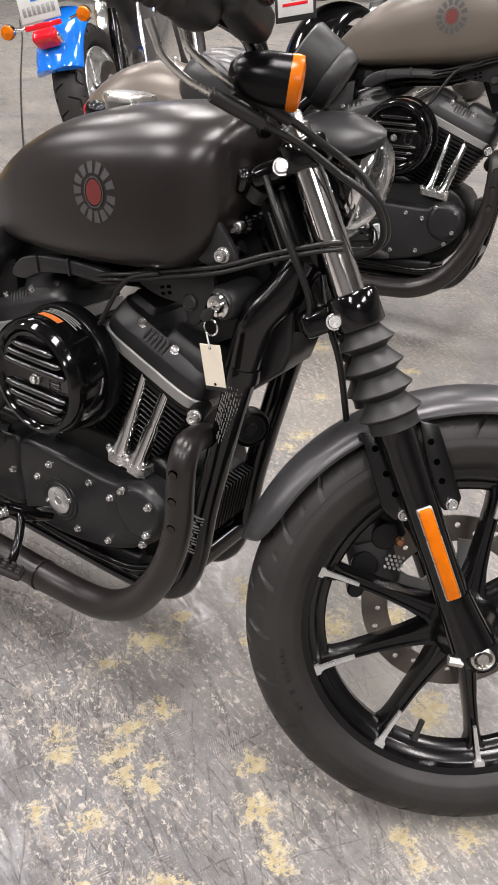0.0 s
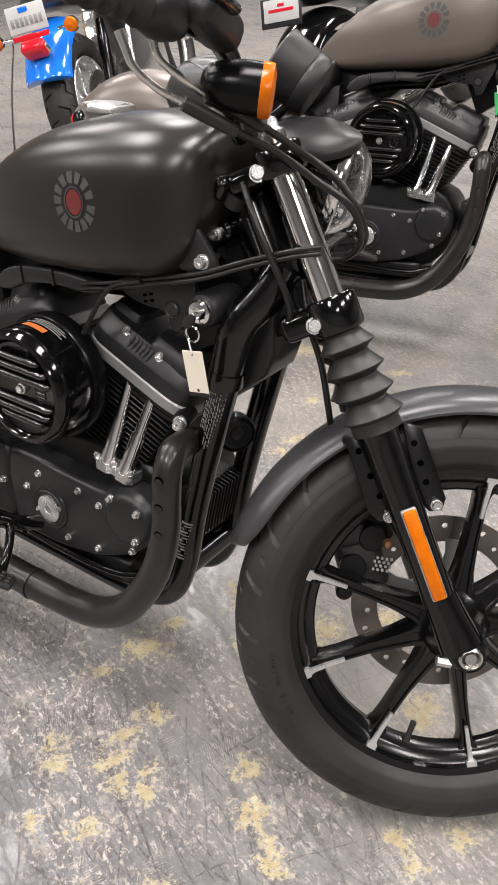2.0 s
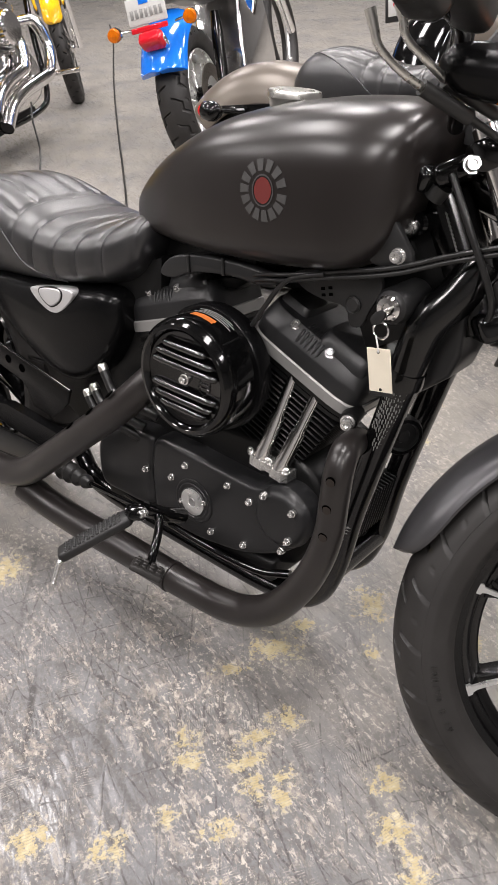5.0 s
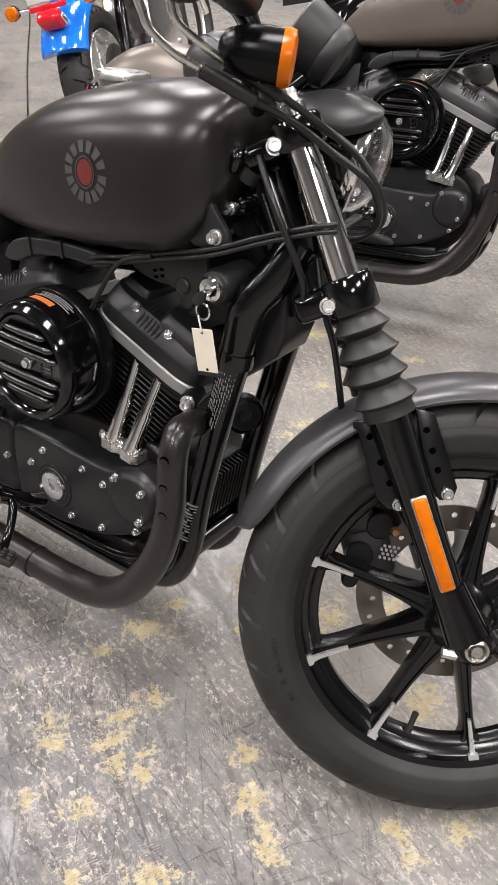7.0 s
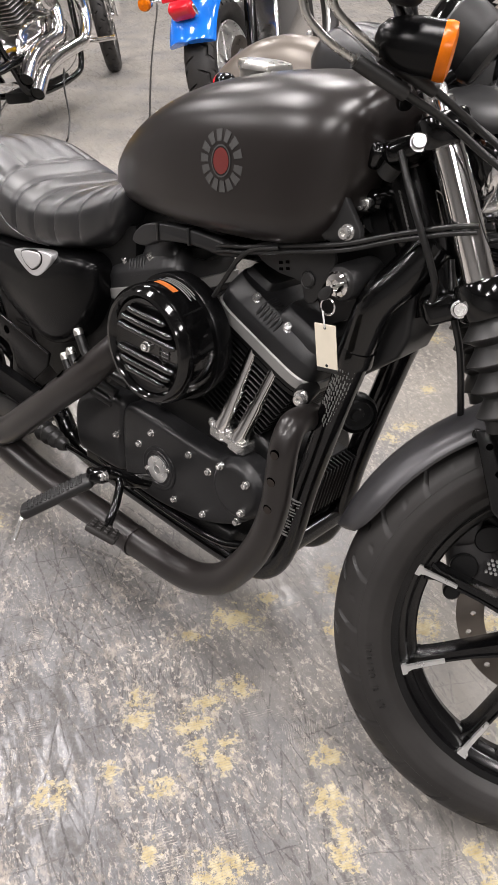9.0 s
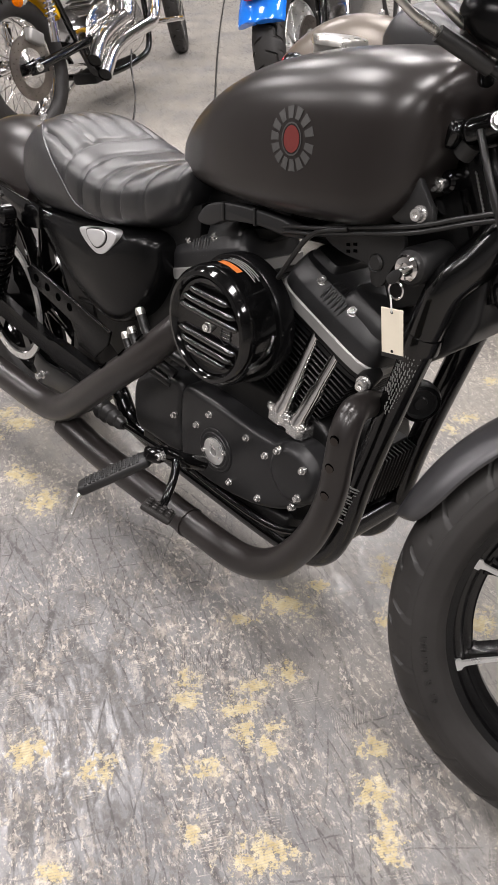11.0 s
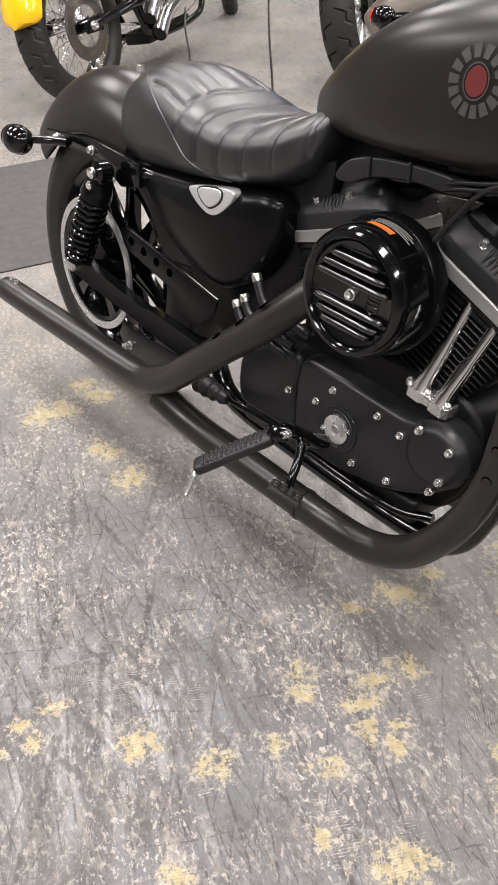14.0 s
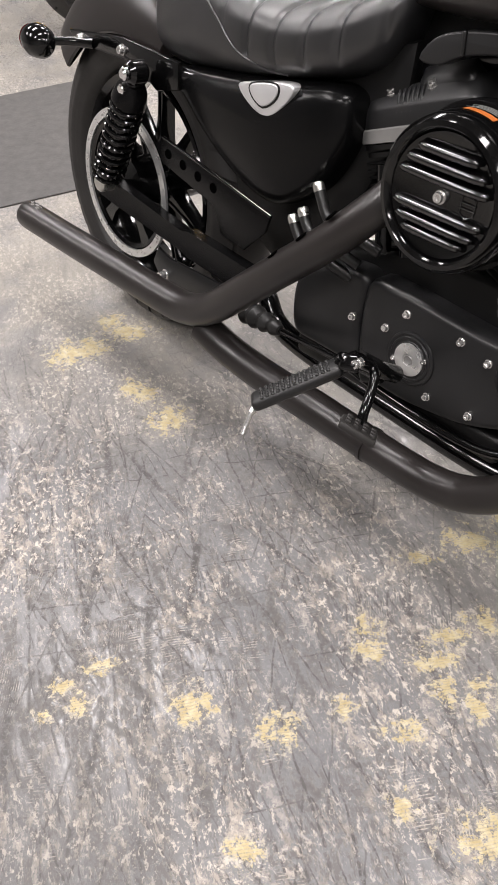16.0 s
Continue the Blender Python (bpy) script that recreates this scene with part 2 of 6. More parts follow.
    rub = step(fac(1, 8, 0.72, laid(-57, 0.13, 0.040, wv)), 0.44, 0.52)
    wear = val("MULTIPLY", val("MULTIPLY", rub, crumbs), worn)
    col = mix(val("MULTIPLY", wear, 0.66), col, (0.108, 0.097, 0.088))

    # scratches and scuffs: single strokes in rows, each with its own place, tilt, length and strength
    def strokes(rot, length, gap, width, seed, keep, tilt=1.5):
        sep = nodes.new("ShaderNodeSeparateXYZ")
        links.new(laid(rot, 1, 1, wv), sep.inputs[0])
        row_at = val("DIVIDE", sep.outputs[1], gap)
        row = val("FLOOR", row_at)
        first = nodes.new("ShaderNodeTexWhiteNoise")
        first.noise_dimensions = "1D"
        links.new(val("ADD", row, seed), first.inputs["W"])
        along = val("ADD", val("DIVIDE", sep.outputs[0], length), val("MULTIPLY", first.outputs["Value"], 9.0))
        cell = nodes.new("ShaderNodeCombineXYZ")
        links.new(row, cell.inputs[0])
        links.new(val("ADD", val("FLOOR", along), seed), cell.inputs[1])
        second = nodes.new("ShaderNodeTexWhiteNoise")
        second.noise_dimensions = "2D"
        links.new(cell.outputs[0], second.inputs["Vector"])
        rnd = nodes.new("ShaderNodeSeparateColor")
        links.new(second.outputs["Color"], rnd.inputs[0])
        mid_u = val("SUBTRACT", val("FRACT", along), 0.5)
        slant = val("MULTIPLY", mid_u, val("MULTIPLY", val("SUBTRACT", rnd.outputs[2], 0.5), tilt))
        off = val("ABSOLUTE", val("SUBTRACT", val("SUBTRACT", val("FRACT", row_at), val("ADD", val("MULTIPLY", rnd.outputs[0], 0.4), 0.3)), slant))
        line = step(val("ADD", val("MULTIPLY", off, gap), ragged_edge), width, width * 0.30)
        ends = step(val("ABSOLUTE", mid_u), 0.5, 0.18)
        return val("MULTIPLY", val("MULTIPLY", line, ends), step(rnd.outputs[1], keep, min(1.0, keep + 0.35)))

    ragged_edge = val("MULTIPLY", val("SUBTRACT", fac(60, 6, 0.75), 0.5), 0.006)
    scuffs = None
    for k, (rot, length, gap, width, keep) in enumerate(((-58, 0.36, 0.040, 0.0028, 0.15), (-36, 0.30, 0.040, 0.0026, 0.25), (-82, 0.24, 0.034, 0.0024, 0.25), (26, 0.20, 0.042, 0.0020, 0.40), (-50, 0.10, 0.017, 0.0018, 0.20), (-68, 0.34, 0.090, 0.0100, 0.35), (-25, 0.28, 0.100, 0.0080, 0.45))):
        one = strokes(rot, length, gap, width, 13.0 * k + 3.0, keep)
        scuffs = one if scuffs is None else val("MAXIMUM", scuffs, one)
    scuffs = val("MULTIPLY", val("MULTIPLY", scuffs, val("ADD", val("MULTIPLY", crumbs, 0.50), 0.45)), val("ADD", worn, 0.15, True))
    col = mix(val("MULTIPLY", scuffs, 0.78), col, (0.066, 0.061, 0.059))
    wear = val("MAXIMUM", wear, val("MULTIPLY", scuffs, 0.8))

    # fine tread prints: close dashes in patches, turned two ways
    prints, dashes = None, None
    for rot, scale, shift in ((18, 78.0, 3.0), (-64, 70.0, 7.0)):
        wave = nodes.new("ShaderNodeTexWave")
        wave.inputs["Scale"].default_value, wave.inputs["Distortion"].default_value, wave.inputs["Detail"].default_value, wave.inputs["Detail Scale"].default_value = scale, 1.2, 3.0, 3.0
        links.new(laid(rot, 1, 1, wv), wave.inputs["Vector"])
        pr = val("MULTIPLY", step(wave.outputs["Fac"], 0.62, 0.90), val("MULTIPLY", step(fac(7, 6, 0.68, laid(0, 1, 1, None, (shift, 1, 0))), 0.55, 0.63), step(fac(70, 6, 0.74), 0.47, 0.58)))
        dashes = step(wave.outputs["Fac"], 0.55, 0.85)
        prints = pr if prints is None else val("MAXIMUM", prints, pr)

    # cream flecks and crusts of bare screed beside the scuffs
    zone = step(fac(4.2, 7, 0.70), 0.42, 0.58)
    fleck = val("MULTIPLY", step(fac(1, 8, 0.78, laid(-50, 0.0150, 0.0105, wv)), 0.535, 0.575), val("MULTIPLY", val("ADD", worn, 0.34, True), val("ADD", val("MULTIPLY", zone, 0.92), 0.08)), True)
    fleck = val("MAXIMUM", fleck, val("MULTIPLY", prints, val("ADD", val("MULTIPLY", worn, 0.55), 0.12)))
    col = mix(val("MULTIPLY", fleck, 0.95), col, (0.58, 0.525, 0.45))
    pale = val("MULTIPLY", val("MULTIPLY", step(fac(1, 9, 0.78, laid(-50, 0.055, 0.028, wv)), 0.505, 0.57), val("MULTIPLY", zone, crumbs)), val("ADD", val("MULTIPLY", worn, 0.60), 0.10))
    col = mix(pale, col, (0.45, 0.40, 0.34))

    # a darker patch of ragged outline in the floor's colour
    dark_reach = nodes.new("ShaderNodeVectorMath")
    dark_reach.operation = "LENGTH"
    links.new(laid(20, 0.40, 0.30, wv, (-0.84, 0.36, 0)), dark_reach.inputs[0])
    dark_patch = val("MULTIPLY", step(val("ADD", dark_reach.outputs["Value"], val("MULTIPLY", val("SUBTRACT", fac(9, 8, 0.7), 0.5), 1.4)), 1.35, 0.25), val("ADD", val("MULTIPLY", brk, 0.28), 0.28))
    col = mix(dark_patch, col, (0.105, 0.100, 0.096))

    # islands of yellow paint: place, half sizes and turn of each
    ragged = val("ADD", val("MULTIPLY", val("SUBTRACT", fac(44, 8, 0.72), 0.5), 5.2), val("MULTIPLY", val("SUBTRACT", fac(130, 5, 0.72), 0.5), 3.0))
    def carried(name):
        n = nodes.new("ShaderNodeAttribute")
        n.attribute_name = name
        return n.outputs["Fac"]

    field = carried("island")
    paint = val("MULTIPLY", step(val("ADD", field, ragged), 0.22, 0.32), val("MULTIPLY", step(fac(85, 6, 0.72), 0.39, 0.44), val("SUBTRACT", 1.0, val("MULTIPLY", dashes, 0.35))))
    halo = val("MULTIPLY", step(val("ADD", field, val("MULTIPLY", ragged, 1.3)), -0.55, 0.05), val("MULTIPLY", step(fac(66, 8, 0.78), 0.50, 0.55), 0.75))
    col = mix(halo, col, (0.50, 0.45, 0.35))
    yellow = ramp(nodes, [(0.32, (0.40, 0.315, 0.150)), (0.50, (0.53, 0.440, 0.240)), (0.68, (0.66, 0.585, 0.41))])
    links.new(fac(48, 6, 0.7), yellow.inputs["Fac"])
    col = mix(val("MULTIPLY", paint, 0.93), col, yellow.outputs["Color"])

    # long dark drag marks: place, half length and turn
    marks = carried("drag")
    marks = val("MULTIPLY", step(val("ADD", marks, val("MULTIPLY", val("SUBTRACT", fine, 0.5), 1.3)), 0.30, 0.80), 0.62)
    col = mix(marks, col, (0.10, 0.094, 0.088))

    b.inputs["Specular IOR Level"].default_value = 0.32
    col = mix(1.0, col, (0.78, 0.78, 0.79), "MULTIPLY")
    links.new(col, b.inputs["Base Color"])
    loss = val("MAXIMUM", wear, val("MAXIMUM", val("MAXIMUM", fleck, pale), val("MAXIMUM", paint, marks)))
    rough = val("ADD", val("MULTIPLY", fine, 0.10), val("ADD", 0.17, val("MULTIPLY", loss, 0.45)), True)
    links.new(rough, b.inputs["Roughness"])
    h = val("ADD", val("MULTIPLY", fine, 0.35), val("ADD", val("MULTIPLY", grit, 0.15), val("ADD", val("MULTIPLY", paint, 0.5), val("MULTIPLY", wear, -0.7))))
    bp = nodes.new("ShaderNodeBump")
    bp.inputs["Strength"].default_value, bp.inputs["Distance"].default_value = 0.22, 0.0010
    links.new(h, bp.inputs["Height"])
    links.new(bp.outputs["Normal"], b.inputs["Normal"])
    return m


MAT["floor"] = concrete()


# ---- mesh helpers ----
def part(name, mesh, mat, parent, label="", m=None, smooth=True):
    """Links a bmesh or (verts, faces) as one mesh object under its parent; m is baked into the points."""
    data = bpy.data.meshes.new(name)
    if isinstance(mesh, tuple):
        v = np.asarray(mesh[0], float)
        if m is not None:
            v = v @ np.array(m.to_3x3()).T + np.array(m.translation)
        data.from_pydata(v.tolist(), [], mesh[1])
    else:
        if m is not None:
            mesh.transform(m)
        mesh.to_mesh(data)
        mesh.free()
    bm = bmesh.new()
    bm.from_mesh(data)
    bmesh.ops.recalc_face_normals(bm, faces=bm.faces)
    bm.to_mesh(data)
    bm.free()
    data.materials.append(MAT[mat] if isinstance(mat, str) else mat)
    if smooth:
        data.shade_smooth()
        data.set_sharp_from_angle(angle=radians(38))
    ob = new(name, data)
    if parent is not None:
        ob.parent = parent
    if label:
        ob["label"] = label
    return ob


def share(name, data, parent, m, label=""):
    ob = new(name, data)
    ob.parent = parent
    ob.matrix_basis = m
    if label:
        ob["label"] = label
    return ob


def join(*meshes):
    verts, faces = [], []
    for v, f in meshes:
        n = len(verts)
        verts += [tuple(p) for p in v]
        faces += [[i + n for i in g] for g in f]
    return verts, faces


def spline(points, n=8):
    """Catmull-Rom through the points, n steps a span."""
    p = np.asarray(points, float)
    if len(p) < 3 or n < 2:
        return p
    q = np.vstack([2 * p[0] - p[1], p, 2 * p[-1] - p[-2]])
    out = []
    for i in range(len(p) - 1):
        a, b, c, d = q[i:i + 4]
        for k in range(n):
            t = k / n
            out.append(0.5 * (2 * b + (c - a) * t + (2 * a - 5 * b + 4 * c - d) * t * t + (3 * b - a - 3 * c + d) * t ** 3))
    out.append(p[-1])
    return np.array(out)


def tube(points, r, seg=14, n=6, cap=True, flat=1.0):
    """A round bar swept along a smooth curve; r is one radius or one per given point."""
    pts = np.asarray(points, float)
    rs = np.interp(np.linspace(0, len(pts) - 1, max(2, (len(pts) - 1) * n + 1)), np.arange(len(pts)), np.broadcast_to(np.asarray(r, float), (len(pts),)))
    path = spline(pts, n) if len(pts) > 2 else np.array([pts[0] + (pts[1] - pts[0]) * k / n for k in range(n + 1)])
    rs = np.interp(np.linspace(0, 1, len(path)), np.linspace(0, 1, len(rs)), rs)
    tan = np.gradient(path, axis=0)
    tan /= np.linalg.norm(tan, axis=1)[:, None]
    ref = np.array([0, 0, 1.0]) if abs(tan[0][2]) < 0.9 else np.array([1.0, 0, 0])
    u = np.cross(tan[0], ref)
    verts, faces = [], []
    for i, (c, t, rr) in enumerate(zip(path, tan, rs)):
        u = u - t * (u @ t)
        u /= np.linalg.norm(u)
        w = np.cross(t, u)
        for k in range(seg):
            a = 2 * math.pi * k / seg
            verts.append(c + rr * (math.cos(a) * u + flat * math.sin(a) * w))
    for i in range(len(path) - 1):
        for k in range(seg):
            a, b = i * seg + k, i * seg + (k + 1) % seg
            faces.append([a, b, b + seg, a + seg])
    if cap:
        faces.append(list(range(seg))[::-1])
        faces.append(list(range((len(path) - 1) * seg, len(path) * seg)))
    return verts, faces


def lathe(profile, seg=48, centre=(0, 0, 0), axis="y", a0=0.0, a1=360.0, close=True):
    """Turns (radius, along) round the axis; close joins the profile's ends into a ring."""
    c = np.array(centre, float)
    full = abs(a1 - a0) >= 359.9
    cols = seg if full else seg + 1
    verts, faces, k = [], [], len(profile)
    for i in range(cols):
        a = radians(a0 + (a1 - a0) * i / seg)
        ca, sa = math.cos(a), math.sin(a)
        for r, h in profile:
            p = {"y": (r * ca, h, r * sa), "z": (r * ca, r * sa, h), "x": (h, r * ca, r * sa)}[axis]
            verts.append(c + p)
    for i in range(seg):
        j = (i + 1) % cols
        for q in range(k if close else k - 1):
            w = (q + 1) % k
            faces.append([i * k + q, i * k + w, j * k + w, j * k + q])
    return verts, faces


def disc_solid(r, y0, y1, centre, seg=32, bevel=0.002, axis="y"):
    """A round slab with softened rims."""
    s = 1 if y1 > y0 else -1
    prof = [(0.0002, y0), (r - bevel, y0), (r, y0 + s * bevel), (r, y1 - s * bevel), (r - bevel, y1), (0.0002, y1)]
    return lathe(prof, seg, centre, axis, close=False)


def plate(poly, y0, y1, bevel=0.004, steps=2):
    """A slab cut to the (x, z) outline between two y, with rounded edges."""
    bm = bmesh.new()
    vs = [bm.verts.new((x, y0, z)) for x, z in poly]
    f = bm.faces.new(vs)
    ext = bmesh.ops.extrude_face_region(bm, geom=[f])
    bmesh.ops.translate(bm, vec=(0, y1 - y0, 0), verts=[g for g in ext["geom"] if isinstance(g, bmesh.types.BMVert)])
    bmesh.ops.recalc_face_normals(bm, faces=bm.faces)
    if bevel:
        edges = [e for e in bm.edges if abs(e.verts[0].co.y - e.verts[1].co.y) < 1e-6]
        bmesh.ops.bevel(bm, geom=edges, offset=bevel, segments=steps, affect="EDGES", profile=0.5, clamp_overlap=True)
    return bm


def to_tuple(bm):
    bm.verts.ensure_lookup_table()
    bm.verts.index_update()
    out = ([tuple(v.co) for v in bm.verts], [[v.index for v in f.verts] for f in bm.faces])
    bm.free()
    return out


def block(size, m, bevel=0.004, steps=2):
    bm = bmesh.new()
    bmesh.ops.create_cube(bm, size=1.0)
    bmesh.ops.scale(bm, vec=size, verts=bm.verts)
    if bevel:
        bmesh.ops.bevel(bm, geom=list(bm.edges), offset=min(bevel, min(size) * 0.45), segments=steps, affect="EDGES", profile=0.5, clamp_overlap=True)
    bm.transform(m)
    return bm


def smooth_poly(poly, n=5):
    p = np.asarray(poly, float)
    q = np.vstack([p[-1], p, p[0], p[1]])
    out = []
    for i in range(len(p)):
        a, b, c, d = q[i:i + 4]
        for k in range(n):
            t = k / n
            out.append(0.5 * (2 * b + (c - a) * t + (2 * a - 5 * b + 4 * c - d) * t * t + (3 * b - a - 3 * c + d) * t ** 3))
    return [tuple(v) for v in out]


def loft(rings, cap=True):
    k = len(rings[0])
    verts = [tuple(p) for r in rings for p in r]
    faces = []
    for i in range(len(rings) - 1):
        for q in range(k):
            w = (q + 1) % k
            faces.append([i * k + q, i * k + w, (i + 1) * k + w, (i + 1) * k + q])
    if cap:
        faces.append(list(range(k))[::-1])
        faces.append(list(range((len(rings) - 1) * k, len(rings) * k)))
    return verts, faces


def bolt_mesh(name, r, h, mat, seg=12, socket=True):
    prof = [(0.0002, -h * 0.62), (r * 0.45, -h * 0.62), (r * 0.5, -h), (r * 0.9, -h), (r, -h * 0.8), (r, -h * 0.15), (r * 1.28, -h * 0.15), (r * 1.28, 0.004)] if socket else \
        [(0.0002, -h), (r * 0.8, -h), (r, -h * 0.75), (r, 0), (r * 1.45, 0), (r * 1.45, 0.004)]
    v, f = lathe(prof, seg, close=False)
    data = bpy.data.meshes.new(name)
    data.from_pydata([tuple(p) for p in v], [], f)
    data.materials.append(MAT[mat])
    data.shade_smooth()
    data.set_sharp_from_angle(angle=radians(38))
    return data


BOLT = bolt_mesh("cover_bolt", 0.0052, 0.0065, "zinc")
BIG_BOLT = bolt_mesh("cap_bolt", 0.0082, 0.011, "zinc", 18)
DARK_BOLT = bolt_mesh("dark_bolt", 0.006, 0.006, "cast_black")


def skin_disc(centre, axis, out, R, r, lift=0.0004, stretch=1.0, n=16):
    """A thin round patch that lies on the skin of a round bar."""
    c, t = np.array(centre, float), np.array(axis, float)
    t /= np.linalg.norm(t)
    o = np.array(out, float)
    o -= t * (o @ t)
    o /= np.linalg.norm(o)
    s = np.cross(t, o)
    ring = lambda k, up: [c + t * (k * r * stretch * math.cos(2 * math.pi * i / n)) + (R + up) * (o * math.cos(k * r * math.sin(2 * math.pi * i / n) / R) + s * math.sin(k * r * math.sin(2 * math.pi * i / n) / R)) for i in range(n)]
    return loft([ring(1.0, -0.002), ring(1.0, lift), ring(0.6, lift), ring(0.05, lift)])


def tyre(R, half, groove, rows, depth=0.0095, rim=0.09, rings=648, prof=72):
    """A tyre about the y axis at the origin, its tread cut by slanted grooves."""
    a = np.linspace(-math.pi * 0.94, math.pi * 0.94, prof)
    th = np.linspace(0, 2 * math.pi, rings, endpoint=False)
    h = rim * 0.5
    verts, faces = [], []
    for t in th:
        for s in a:
            e = 0.86
            y = half * np.sign(math.sin(s)) * abs(math.sin(s)) ** e
            r = R - h + h * np.sign(math.cos(s)) * abs(math.cos(s)) ** (0.95 if math.cos(s) > 0 else 0.9)
            cut = 0.0
            if math.cos(s) > 0.05:
                cut = groove(t, s) * depth
            ridge = sum(math.exp(-((abs(s) - q) / 0.028) ** 2) for q in (1.52, 1.62, 2.02, 2.12, 2.46))
            y *= 1 + 0.022 * ridge
            tt = t + 0.10 * abs(s)
            verts.append(((r - cut) * math.cos(tt), y, (r - cut) * math.sin(tt)))
    for i in range(rings):
        j = (i + 1) % rings
        for q in range(prof - 1):
            faces.append([i * prof + q, i * prof + q + 1, j * prof + q + 1, j * prof + q])
    return verts, faces


def front_groove(t, s):
    n = 24
    for side in (-1, 1):
        u = (t * n / (2 * math.pi) + (0.5 if side > 0 else 0.0)) % 1.0
        w = side * s
        if 0.62 < w < 1.22 and 0.285 < u < 0.35:
            return 1.0
        if 0.10 < w < 0.55 and 0.685 < u < 0.75:
            return 1.0
        if 1.235 < w < 1.31:
            return 0.35
        if 0.98 < w < 1.12 and 0.76 < u < 0.83:
            return 0.7
    return 0.0


def rear_groove(t, s):
    n = 18
    for side in (-1, 1):
        w = side * s
        u = (t * n / (2 * math.pi) + (0.5 if side > 0 else 0.0)) % 1.0
        if 0.12 < w < 0.72 and 0.20 < u < 0.30:
            return 1.0
        if 0.66 < w < 0.74 and 0.20 < u < 0.62:
            return 1.0
        if 0.72 < w < 1.28 and 0.54 < u < 0.63:
            return 1.0
        if 0.95 < w < 1.30 and 0.05 < u < 0.12:
            return 0.8
    return 0.0


# ---- the room ----
def slab(name, x0, x1, y0, y1, z0, z1, mat, label, category):
    bm = block((x1 - x0, y1 - y0, z1 - z0), pose((x0 + x1) / 2, (y0 + y1) / 2, (z0 + z1) / 2), 0)
    return tagged(part(name, bm, mat, None, smooth=False), label, category, kind="structure")


X0, X1, Y0, Y1 = -9.0, 9.0, -6.0, 13.0


def build_floor():
    """One slab; its top is a fine sheet near the bikes that carries where old paint and drag marks lie."""
    xs = np.concatenate([np.linspace(X0, -2.4, 12), np.arange(-2.392, 1.9, 0.008), np.linspace(1.9, X1, 12)])
    ys = np.concatenate([np.linspace(Y0, -0.1, 8), np.arange(-0.092, 2.6, 0.008), np.linspace(2.6, Y1, 14)])
    gx, gy = np.meshgrid(xs, ys, indexing="ij")
    nx, ny = gx.shape
    co = np.stack([gx.ravel(), gy.ravel(), np.zeros(nx * ny)], -1)
    a = (np.arange(nx - 1)[:, None] * ny + np.arange(ny - 1)[None]).ravel()
    quads = np.stack([a, a + ny, a + ny + 1, a + 1], -1).tolist()
    n = nx * ny
    ring = [i * ny for i in range(nx)] + [(nx - 1) * ny + j for j in range(1, ny)] + [i * ny + ny - 1 for i in range(nx - 2, -1, -1)] + [j for j in range(ny - 2, 0, -1)]
    low = [(co[i][0], co[i][1], -0.2) for i in ring]
    k = len(ring)
    quads += [[ring[i], n + i, n + (i + 1) % k, ring[(i + 1) % k]] for i in range(k)]
    quads.append([n + i for i in range(k)])
    data = bpy.data.meshes.new("floor")
    data.from_pydata(co.tolist() + low, [], quads)
    island = np.full(n + k, -2.2)
    drag = np.full(n + k, -3.0)
    x, y = co[:, 0], co[:, 1]
    wx, wy = x + 0.012 * np.sin(9 * y + 2) + 0.006 * np.sin(23 * x), y + 0.012 * np.sin(8 * x + 1)
    for px, py, sx, sy, rot in ISLANDS:
        c, s = math.cos(radians(rot)), math.sin(radians(rot))
        u, v = (c * (x - px) + s * (y - py)) / (1.2 * sx + 0.004), (-s * (x - px) + c * (y - py)) / (1.2 * sy + 0.004)
        island[:n] = np.maximum(island[:n], 1 - np.hypot(u, v))
    for px, py, half, rot, wide in DRAGS:
        c, s = math.cos(radians(rot)), math.sin(radians(rot))
        u, v = (c * (wx - px) + s * (wy - py)) / half, (-s * (wx - px) + c * (wy - py)) / (wide + 0.006)
        drag[:n] = np.maximum(drag[:n], 1 - np.hypot(u, v))
    for nm, arr in (("island", island), ("drag", drag)):
        data.attributes.new(nm, "FLOAT", "POINT").data.foreach_set("value", arr.astype(np.float32))
    data.materials.append(MAT["floor"])
    return tagged(new("floor", data), "worn grey concrete floor with flaking yellow paint", "floor", kind="structure")


build_floor()
slab("wall_north", X0, X1, Y1, Y1 + 0.2, -0.2, CEILING, "wall", "plain mid grey painted hall wall", "wall")
slab("wall_south", X0, X1, Y0 - 0.2, Y0, -0.2, CEILING, "wall", "plain mid grey painted hall wall", "wall")
slab("wall_west", X0 - 0.2, X0, Y0 - 0.2, Y1 + 0.2, -0.2, CEILING, "wall", "plain mid grey painted hall wall", "wall")
slab("wall_east", X1, X1 + 0.2, Y0 - 0.2, Y1 + 0.2, -0.2, CEILING, "wall", "plain mid grey painted hall wall", "wall")
slab("ceiling", X0 - 0.2, X1 + 0.2, Y0 - 0.2, Y1 + 0.2, CEILING + 0.003, CEILING + 0.2, "ceiling", "plain dark grey ceiling of the hall", "ceiling")
for lx, ly in LAMPS:
    tagged(part("ceiling_light", block((1.48, 0.66, 0.2), pose(lx, ly, CEILING - 0.1, 0, 0, ROW_YAW), 0.01), "lamp_body", None), "white ceiling strip light housing", "ceiling light", "ceiling lights")


# ---- the motorcycle ----
RAKE = radians(30)
STEM = Vector((1.632, 0, 0))
AXIS = Vector((-math.sin(RAKE), 0, math.cos(RAKE)))


def steer_matrix(deg):
    return Matrix.Translation(STEM) @ Matrix.Rotation(radians(deg), 4, AXIS) @ Matrix.Translation(-STEM)


